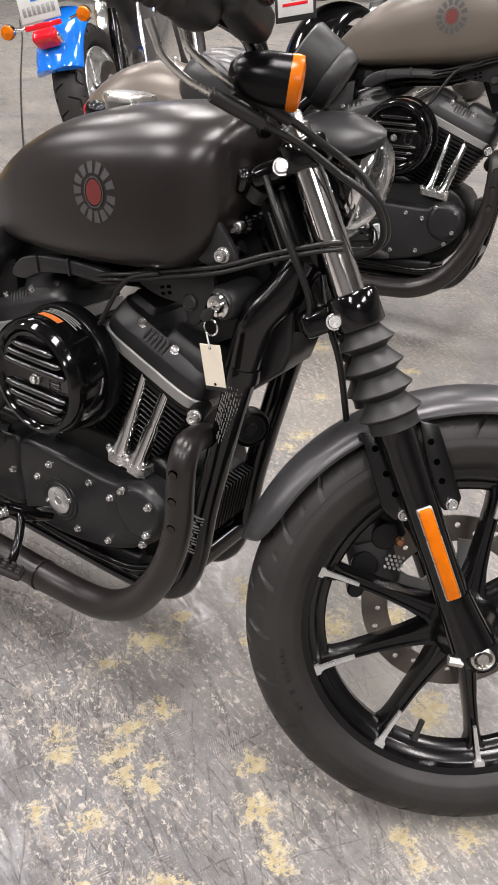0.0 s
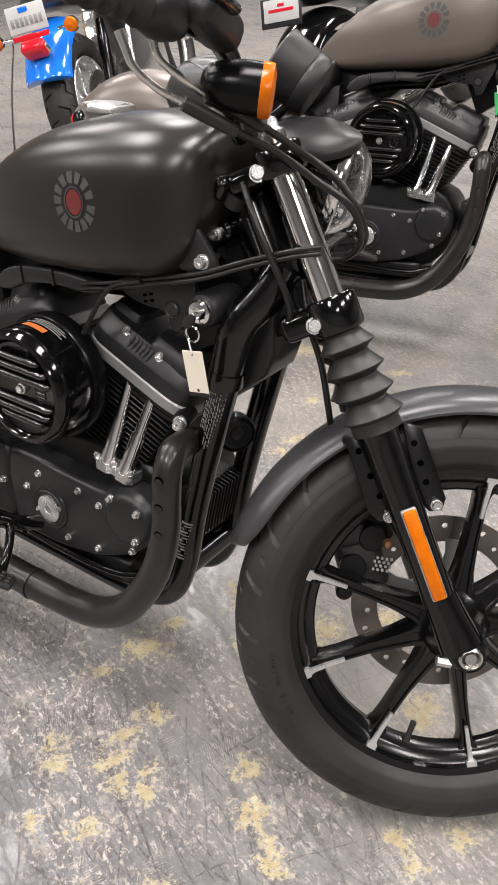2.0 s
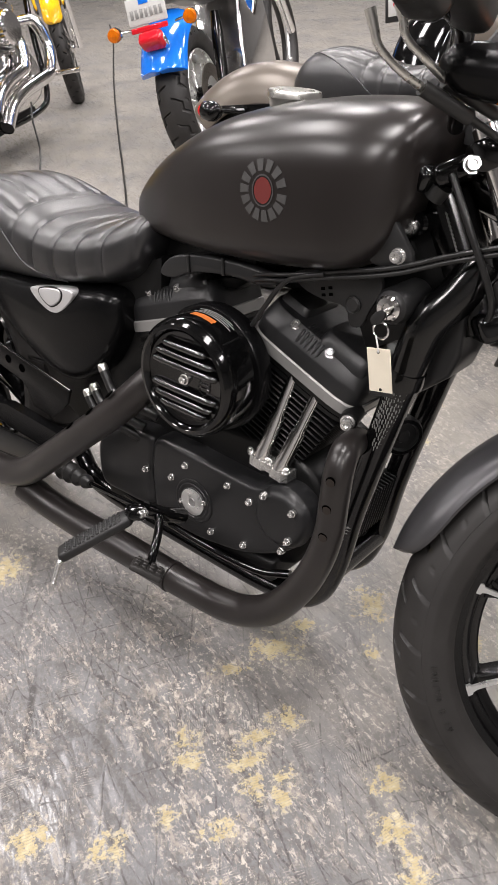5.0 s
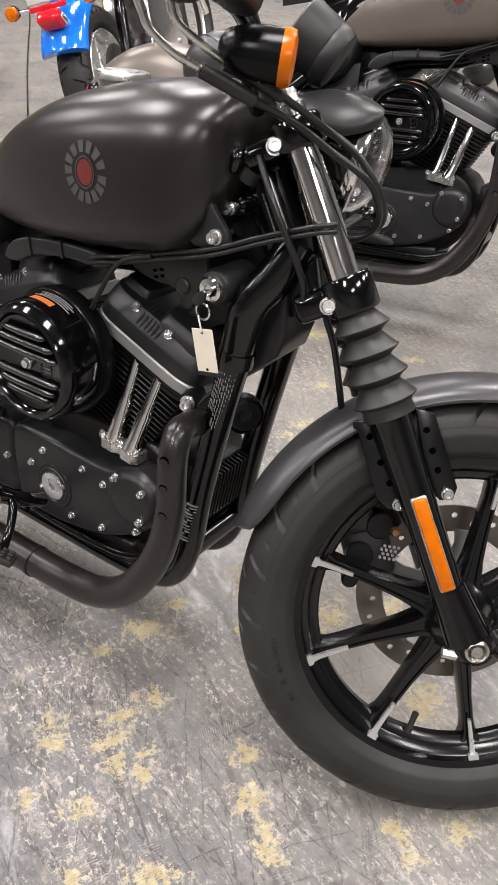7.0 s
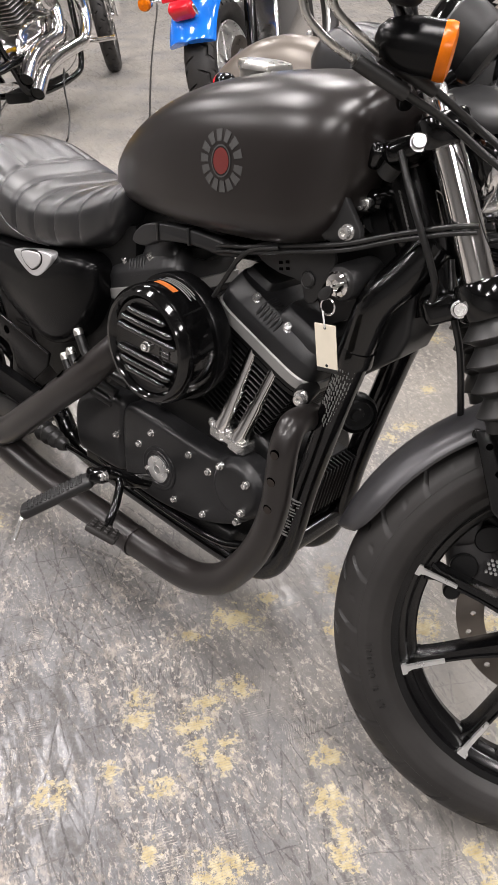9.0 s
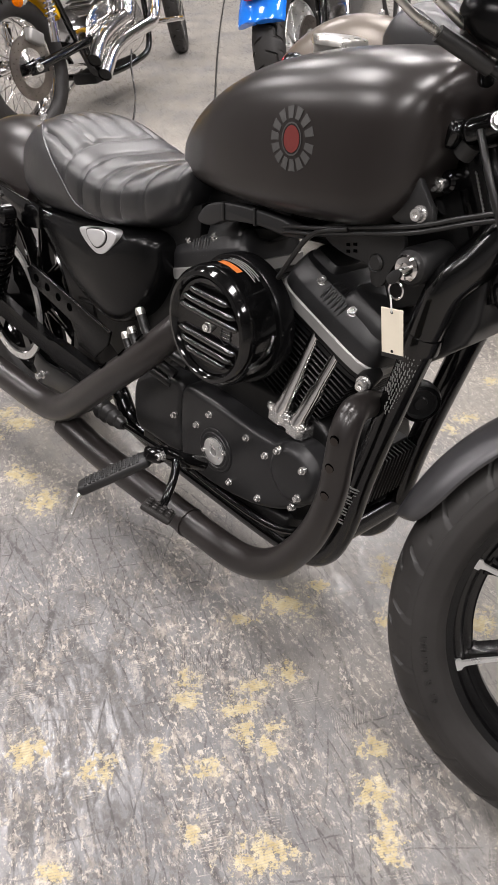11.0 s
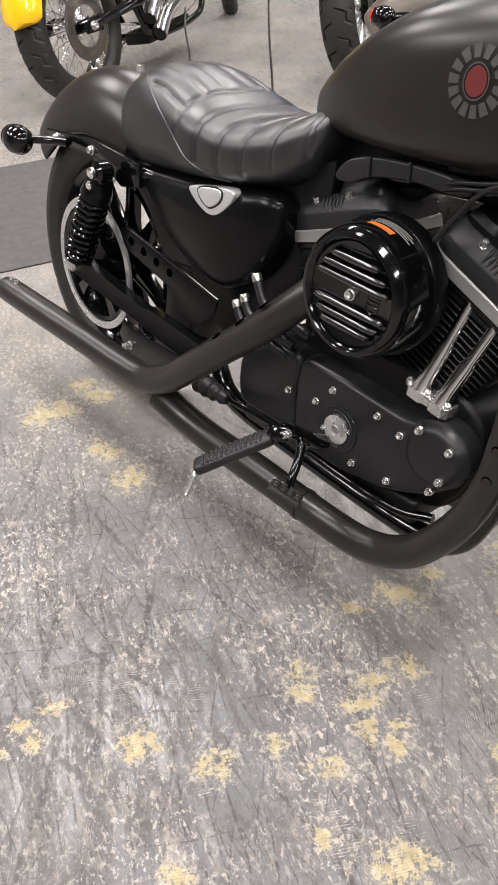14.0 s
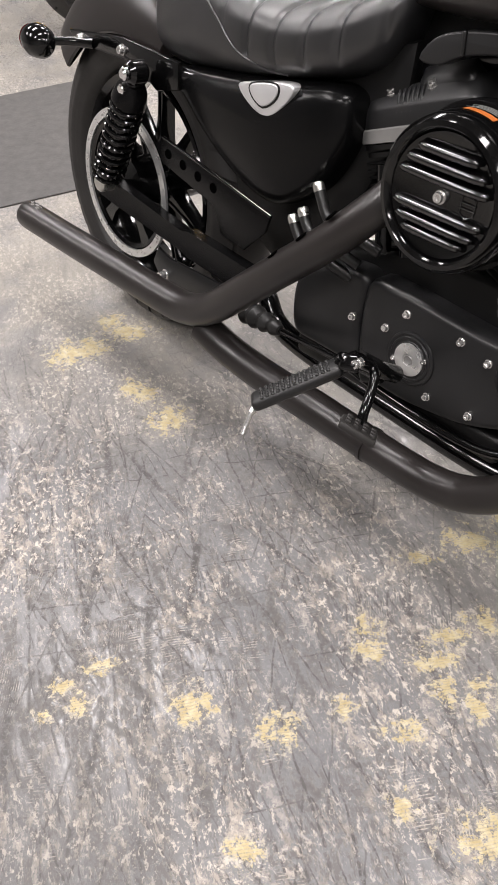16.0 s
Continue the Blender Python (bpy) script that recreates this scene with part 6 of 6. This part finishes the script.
def build_yellow_bike(place):
    root = tagged(new("motorcycle"), "yellow custom motorcycle with chrome pipes and wire wheels", "motorcycle", "parked motorcycles")
    root.matrix_world = place
    ra, fa = (0, 0, 0.325), (1.84, 0, 0.335)
    wire_wheel(root, "rear", ra, 0.325, 0.080, 0.225, rear_groove, 40)
    turn = Matrix.Translation((1.50, 0, 0)) @ Matrix.Rotation(radians(28), 4, "Z") @ Matrix.Translation((-1.50, 0, 0))
    wire_wheel(root, "front", fa, 0.335, 0.046, 0.262, front_groove, 32, turn)
    part("rear_disc", drilled_disc(ra, 0.085, 0.145, -0.100, 0.006, 30), "disc", root, "drilled steel brake disc")
    part("disc_hub", lathe([(0.02, -0.104), (0.088, -0.100), (0.088, -0.094), (0.02, -0.085)], 32, ra), "chrome", root)
    part("rear_caliper", block((0.10, 0.055, 0.060), pose(0.07, -0.105, 0.445, 0, 30, 0), 0.014, 3), "alu_dark", root)
    for side in (-1, 1):
        part("swingarm", tube([(-0.03, 0.125 * side, 0.325), (0.10, 0.125 * side, 0.330), (0.48, 0.110 * side, 0.345)], [0.020, 0.022, 0.026], 14, 4), "gloss_black", root)
        part("axle_plate", plate([(-0.055, 0.300), (-0.055, 0.350), (0.070, 0.362), (0.070, 0.292)], side * 0.130, side * 0.142, 0.004), "gloss_black", root)
        share("axle_nut", BIG_BOLT, root, pose(0.0, side * 0.143, 0.325, 0, 0, 0 if side < 0 else 180) @ Matrix.Diagonal((2.0, 1.6, 2.0, 1)))
        low, top = Vector((0.165, 0.150 * side, 0.40)), Vector((0.215, 0.150 * side, 0.68))
        sh = part("shock_absorber", tube([low, low.lerp(top, 0.3), low.lerp(top, 0.31), top], [0.024, 0.024, 0.014, 0.014], 18, 1), "chrome", root, "chrome shock absorber with coil spring")
        coil = []
        for i in range(8 * 12 + 1):
            a = 2 * math.pi * i / 12
            p = low.lerp(top, 0.34 + 0.60 * i / 96)
            coil.append((p.x + 0.025 * math.cos(a), p.y + 0.025 * math.sin(a), p.z))
        part("spring", tube(coil, 0.0050, 8, 1), "chrome", sh)
        part("fork_leg", tube([(1.27, 0.10 * side, 1.02), (1.60, 0.10 * side, 0.64), (1.835, 0.10 * side, 0.345)], [0.022, 0.022, 0.029], 18, 4), "chrome", root, "chrome fork leg", turn)
        part("frame_rail", tube([(1.24, 0.05 * side, 0.86), (1.10, 0.09 * side, 0.55), (1.03, 0.11 * side, 0.24), (0.90, 0.11 * side, 0.16), (0.50, 0.11 * side, 0.17), (0.40, 0.11 * side, 0.30), (0.28, 0.11 * side, 0.62)], 0.017, 14, 6), "gloss_black", root)
        sg = part("rear_signal", lathe([(0.0002, 0.03), (0.020, 0.025), (0.030, 0.0), (0.028, -0.02), (0.0002, -0.024)], 24, (-0.05, 0.20 * side, 0.615), "x", close=False), "chrome", root)
        part("signal_lens", lathe([(0.0285, -0.019), (0.022, -0.034), (0.0002, -0.040)], 24, (-0.05, 0.20 * side, 0.615), "x", close=False), "amber", sg, "amber lens")
    part("rear_fender", fender_mesh((0.02, 0, 0.345), 0.385, 20, 172, 0.110, 0.075, 0.005, 0.06), "yellow", root, "glossy yellow rear mudguard")
    part("fuel_tank", loft([[(x, w * math.cos(q), z + h * math.sin(q)) for q in np.linspace(0, 2 * math.pi, 28, endpoint=False)] for x, z, w, h in ((0.66, 0.80, 0.03, 0.02), (0.72, 0.82, 0.10, 0.07), (0.90, 0.86, 0.145, 0.105), (1.08, 0.89, 0.14, 0.105), (1.20, 0.91, 0.09, 0.07), (1.24, 0.92, 0.03, 0.02))]), "yellow", root, "glossy yellow fuel tank")
    part("front_fender", fender_mesh(fa, 0.368, 40, 150, 0.062, 0.045), "yellow", root, "glossy yellow front mudguard", turn)
    part("seat", loft([[(x, w * math.cos(q), z + h * math.sin(q)) for q in np.linspace(0, 2 * math.pi, 24, endpoint=False)] for x, z, w, h in ((0.10, 0.72, 0.05, 0.02), (0.18, 0.71, 0.13, 0.05), (0.40, 0.69, 0.15, 0.05), (0.60, 0.72, 0.11, 0.05), (0.70, 0.76, 0.05, 0.03))]), "leather", root, "black seat")
    part("crankcase", plate(smooth_poly([(0.48, 0.24), (0.50, 0.44), (0.72, 0.50), (0.98, 0.44), (1.00, 0.26), (0.80, 0.19)], 3), -0.12, 0.12, 0.02, 3), "chrome", root, "polished engine case")
    for k, (x0, x1) in enumerate(((0.70, 0.61), (0.80, 0.90))):
        for i in range(10):
            u = i / 9
            part("fin", block((0.15, 0.15, 0.006), pose(x0 + (x1 - x0) * u, 0, 0.47 + 0.17 * u, 0, (x1 - x0) * 150, 0), 0.002, 1), "alu_dark", root)
        part("rocker_cover", block((0.19, 0.16, 0.065), pose(x1 + (x1 - x0) * 0.15, 0, 0.685, 0, (x1 - x0) * 150, 0), 0.022, 3), "chrome", root)
    part("air_cleaner", disc_solid(0.085, -0.12, -0.20, (0.76, 0, 0.60), 36, 0.012), "chrome", root)
    for k, (z, y) in enumerate(((0.0, 0.0), (0.075, 0.02))):
        ex = part("exhaust_pipe", tube([(0.98 - 0.30 * k, -0.08, 0.60), (1.05 - 0.26 * k, -0.15 + y, 0.58), (1.06 - 0.24 * k, -0.185 + y, 0.44 + z), (0.98 - 0.20 * k, -0.195 + y, 0.335 + z), (0.84 - 0.12 * k, -0.195 + y, 0.315 + z), (0.66 - 0.06 * k, -0.20 + y, 0.300 + z), (0.50 - 0.04 * k, -0.215 + y, 0.265 + z), (0.36 - 0.03 * k, -0.24 + y, 0.195 + z)], [0.030, 0.034, 0.036, 0.036, 0.036, 0.036, 0.036, 0.037], 22, 7, cap=False), "chrome", root, "chrome slash-cut exhaust pipe")
        part("pipe_mouth", tube([(0.50 - 0.04 * k, -0.215 + y, 0.265 + z), (0.365 - 0.03 * k, -0.239 + y, 0.197 + z)], 0.032, 18, 2), "cast_black", ex)
    part("oil_pan", block((0.42, 0.16, 0.06), pose(0.66, -0.03, 0.165), 0.015, 2), "cast_black", root)
    part("side_stand", tube([(0.62, 0.10, 0.18), (0.56, 0.20, 0.08), (0.52, 0.27, 0.035)], 0.011, 12, 4), "chrome", root)
    part("handlebar", tube([(1.05, 0.40, 1.12), (1.15, 0.28, 1.13), (1.22, 0.10, 1.06), (1.24, 0, 1.05), (1.22, -0.10, 1.06), (1.15, -0.28, 1.13), (1.05, -0.40, 1.12)], 0.0125, 14, 6), "chrome", root)
    part("forward_peg", tube([(1.12, -0.14, 0.30), (1.14, -0.30, 0.30)], 0.014, 12, 3), "chrome", root)
    part("headlamp", lathe([(0.0002, -0.09), (0.05, -0.07), (0.085, -0.01), (0.085, 0.02), (0.0002, 0.03)], 36, (1.36, 0, 0.90), "x", close=False), "chrome", root)
    return root


def build_touring_bike(place, paint, label, lamps=True, start=60):
    root = tagged(new("motorcycle"), label, "motorcycle", "parked motorcycles")
    root.matrix_world = place
    ra, fa = (0, 0, 0.325), (1.60, 0, 0.325)
    part("rear_tyre", ring_tuple(tyre(0.325, 0.078, rear_groove, 20, rim=0.11, rings=360, prof=48), ra), "rubber", root, "black tyre with curved tread grooves")
    part("rear_rim", lathe([(0.214, -0.06), (0.218, -0.055), (0.20, -0.04), (0.19, 0.0), (0.20, 0.04), (0.218, 0.055), (0.214, 0.06), (0.205, 0.0)], 48, ra), "alu", root)
    for i in range(9):
        part("rear_spoke", spoke_mesh(radians(40 * i), ra, 0.045, 0.20, -0.004), "alu", root)
    part("rear_hub", lathe([(0.012, -0.09), (0.05, -0.085), (0.055, 0.0), (0.05, 0.08), (0.012, 0.085)], 32, ra), "gloss_black", root)
    part("rear_disc", drilled_disc(ra, 0.09, 0.146, -0.10, 0.006, 30), "disc", root)
    part("front_tyre", ring_tuple(tyre(0.325, 0.055, front_groove, 26, rim=0.10, rings=160, prof=26), fa), "rubber", root)
    part("front_rim", lathe([(0.238, -0.03), (0.23, -0.02), (0.22, 0.0), (0.23, 0.02), (0.238, 0.03), (0.228, 0.0)], 40, fa), "alu", root)
    fender = part("rear_fender", fender_mesh((0.0, 0, 0.345), 0.392, start, 152, 0.115, 0.070, 0.005, 0.03), paint, root, "glossy painted rear mudguard")
    if lamps:
        part("tail_lamp_base", block((0.030, 0.125, 0.085), pose(-0.290, 0, 0.632, 0, -42, 0), 0.012, 3), "chrome", fender)
    if lamps:
        part("tail_lamp", block((0.060, 0.115, 0.078), pose(-0.308, 0, 0.648, 0, -42, 0), 0.022, 4), "red", fender, "rounded red tail lamp")
    TILT = pose(-0.285, 0, 0.765, 0, 12, 0)
    if lamps:
        plate_ = part("number_plate", block((0.010, 0.185, 0.105), TILT, 0.004), "plate_grey", fender, "pale number plate with blank bars")
        for i in range(7):
            part("plate_bar", block((0.003, 0.014, 0.034), TILT @ pose(-0.0062, 0.069 - 0.023 * i, -0.010), 0.001), "alu_dark", plate_, "grey blank bar")
        part("plate_emblem", block((0.003, 0.045, 0.020), TILT @ pose(-0.0062, 0.005, 0.034), 0.001), "blue", plate_, "blue printed patch")
        part("rear_reflector", block((0.010, 0.175, 0.022), TILT @ pose(-0.002, 0, -0.070), 0.004), "red", fender, "long red reflector under the plate")
    else:
        plate_ = part("plate_holder", block((0.010, 0.185, 0.105), TILT, 0.004), "plastic", fender, "black plate holder")
        part("dealer_card", block((0.003, 0.160, 0.078), TILT @ pose(-0.0065, -0.004, 0.006), 0.001), "plate_grey", plate_, "white card with red print")
        for w, z in ((0.030, 0.024), (0.115, 0.006)):
            part("card_bar", block((0.002, w, 0.011), TILT @ pose(-0.0085, -0.004, z), 0.0006), "red", plate_, "red blank bar")
    for side in (-1, 1):
        sg = None if not lamps else part("rear_signal", lathe([(0.0002, 0.03), (0.020, 0.026), (0.031, 0.0), (0.029, -0.02), (0.0002, -0.022)], 24, (-0.26, 0.185 * side, 0.700), "x", close=False), "chrome", root)
        if lamps:
            part("signal_lens", lathe([(0.030, -0.018), (0.026, -0.035), (0.0002, -0.042)], 24, (-0.26, 0.185 * side, 0.700), "x", close=False), "amber", sg, "amber lens")
        if lamps:
            part("signal_stalk", tube([(-0.25, 0.165 * side, 0.700), (-0.21, 0.09 * side, 0.690)], 0.008, 10, 2), "chrome", sg)
        low, top = Vector((0.03, 0.145 * side, 0.36)), Vector((0.14, 0.145 * side, 0.66))
        part("shock_absorber", tube([low, low.lerp(top, 0.7), top], [0.028, 0.028, 0.02], 16, 3), "gloss_black", root)
        part("swingarm", tube([(-0.03, 0.12 * side, 0.325), (0.45, 0.11 * side, 0.33)], 0.024, 12, 3), "gloss_black", root)
        part("exhaust_pipe", tube([(0.80, 0.17 * side, 0.25), (0.50, 0.19 * side, 0.24), (0.10, 0.195 * side, 0.25)], [0.03, 0.040, 0.040], 18, 4), "chrome", root)
        part("fork_leg", tube([(1.22, 0.10 * side, 0.98), (1.60, 0.10 * side, 0.325)], 0.024, 14, 3), "chrome", root)
        part("grip", tube([(0.98, 0.42 * side, 1.05), (0.90, 0.50 * side, 1.04)], 0.018, 12, 3), "rubber", root)
    part("seat", loft([[(x, w * math.cos(q), z + h * math.sin(q)) for q in np.linspace(0, 2 * math.pi, 24, endpoint=False)] for x, z, w, h in ((-0.15, 0.80, 0.05, 0.02), (-0.05, 0.80, 0.13, 0.05), (0.20, 0.79, 0.15, 0.06), (0.42, 0.73, 0.16, 0.05), (0.62, 0.76, 0.09, 0.04), (0.68, 0.79, 0.04, 0.02))]), "leather", root, "black seat")
    part("fuel_tank", loft([[(x, w * math.cos(q), z + h * math.sin(q)) for q in np.linspace(0, 2 * math.pi, 28, endpoint=False)] for x, z, w, h in ((0.62, 0.80, 0.03, 0.02), (0.70, 0.83, 0.11, 0.08), (0.90, 0.87, 0.155, 0.115), (1.08, 0.90, 0.14, 0.11), (1.18, 0.92, 0.05, 0.05))]), paint, root, "glossy painted fuel tank")
    part("engine", plate(smooth_poly([(0.50, 0.24), (0.50, 0.44), (0.62, 0.70), (0.80, 0.55), (0.98, 0.70), (1.04, 0.40), (0.98, 0.22)], 3), -0.13, 0.13, 0.02, 3), "chrome", root, "chrome engine")
    part("handlebar", tube([(0.98, 0.42, 1.05), (1.10, 0.25, 1.06), (1.16, 0.0, 1.00), (1.10, -0.25, 1.06), (0.98, -0.42, 1.05)], 0.0125, 12, 5), "chrome", root)
    part("headlamp", lathe([(0.0002, -0.09), (0.05, -0.07), (0.09, -0.01), (0.09, 0.02), (0.0002, 0.03)], 32, (1.33, 0, 0.86), "x", close=False), "chrome", root)
    part("side_stand", tube([(0.70, 0.12, 0.20), (0.66, 0.22, 0.09), (0.63, 0.30, 0.055)], 0.012, 12, 4), "gloss_black", root)
    return root


# ---- things ----
def leaning(x, y, yaw, lean, pitch=0.364):
    return pose(x, y, 0.001, 0, 0, yaw) @ pose(0, 0, 0, -lean, 0, 0) @ pose(0, 0, 0, 0, pitch, 0)


BIKE_A = leaning(-1.040, 1.488, -31.26, 11.42)
BIKE_B = leaning(-0.447, 2.541, -22.2, 13.5)
build_motorcycle("motorcycle", BIKE_A, 34.43, "satin_tank", "fender_grey", "satin black cruiser motorcycle leaning on its side stand", True)
build_motorcycle("motorcycle", BIKE_B, 20, "satin_olive", "satin_olive", "grey-brown cruiser motorcycle leaning on its side stand", False)
build_yellow_bike(leaning(-2.20, 3.54, 81.0, 7.0, 0))
build_touring_bike(leaning(-0.875, 3.89, 82.0, 11.0, 0), "blue", "blue touring motorcycle seen from its tail", True, 98)
build_touring_bike(leaning(0.285, 3.57, 60.0, 10.0, 0), "gloss_black", "black touring motorcycle with a white and red plate", False)

# paper tags on the ignition keys
def key_tag(name, m, mat, label):
    tag = tagged(part(name, block((0.035, 0.0015, 0.064), m, 0.0006, 1), mat, None), label, "tag")
    part("cord", tube([m @ Vector((0, -0.001, 0.027)), m @ Vector((0.001, -0.003, 0.036)), m @ Vector((-0.002, -0.001, 0.050))], 0.0012, 8, 4), "white", tag)
    # flat black discs paint the card's two holes as dark openings
    for z in (0.027, -0.026):
        part("eyelet", disc_solid(0.0022, -0.0009, -0.0013, (0, 0, 0), 12, 0.0001), "cast_black", tag, "", m @ pose(0, 0, z))
    part("bottom_strip", block((0.035, 0.0017, 0.006), m @ pose(0, -0.0003, -0.0325), 0.0004, 1), "plastic", tag)
    return tag


key_tag("key_tag", BIKE_A @ pose(1.130, -0.130, 0.683, 4, -11, 0), "tag", "cream card key tag hanging from the ignition lock")
key_tag("key_tag", BIKE_B @ pose(1.116, -0.134, 0.692, 4, -11, 0) @ Matrix.Diagonal((0.45, 1, 0.9, 1)), "tag_green", "narrow green card tag on the ignition key")

# rubber mat and hanging cords
mat = tagged(part("floor_mat", block((1.50, 0.926, 0.006), pose(-2.227, 2.071, 0.003, 0, 0, 37.8), 0.002, 1), "mat", None), "dark grey rubber floor mat on the concrete", "mat")
cord = tagged(part("power_cord", tube([(-2.72, 8.30, 0.0055), (-2.44, 7.45, 0.0055), (-2.15, 6.45, 0.0055), (-1.90, 5.60, 0.0055), (-1.63, 4.72, 0.0055), (-1.41, 4.03, 0.0055), (-1.20, 3.36, 0.0055), (-1.12, 3.05, 0.0055)], 0.005, 8, 8), "cable", None), "thin black cord lying across the concrete floor", "cord")
wire = tagged(part("charger_lead", tube([(-1.80, 3.81, 0.004), (-1.79, 3.83, 0.03), (-1.82, 3.95, 0.10), (-1.90, 4.12, 0.19), (-1.93, 4.22, 0.26)], 0.005, 8, 6), "cable", None), "thin charger lead from the engine to the floor", "cord")
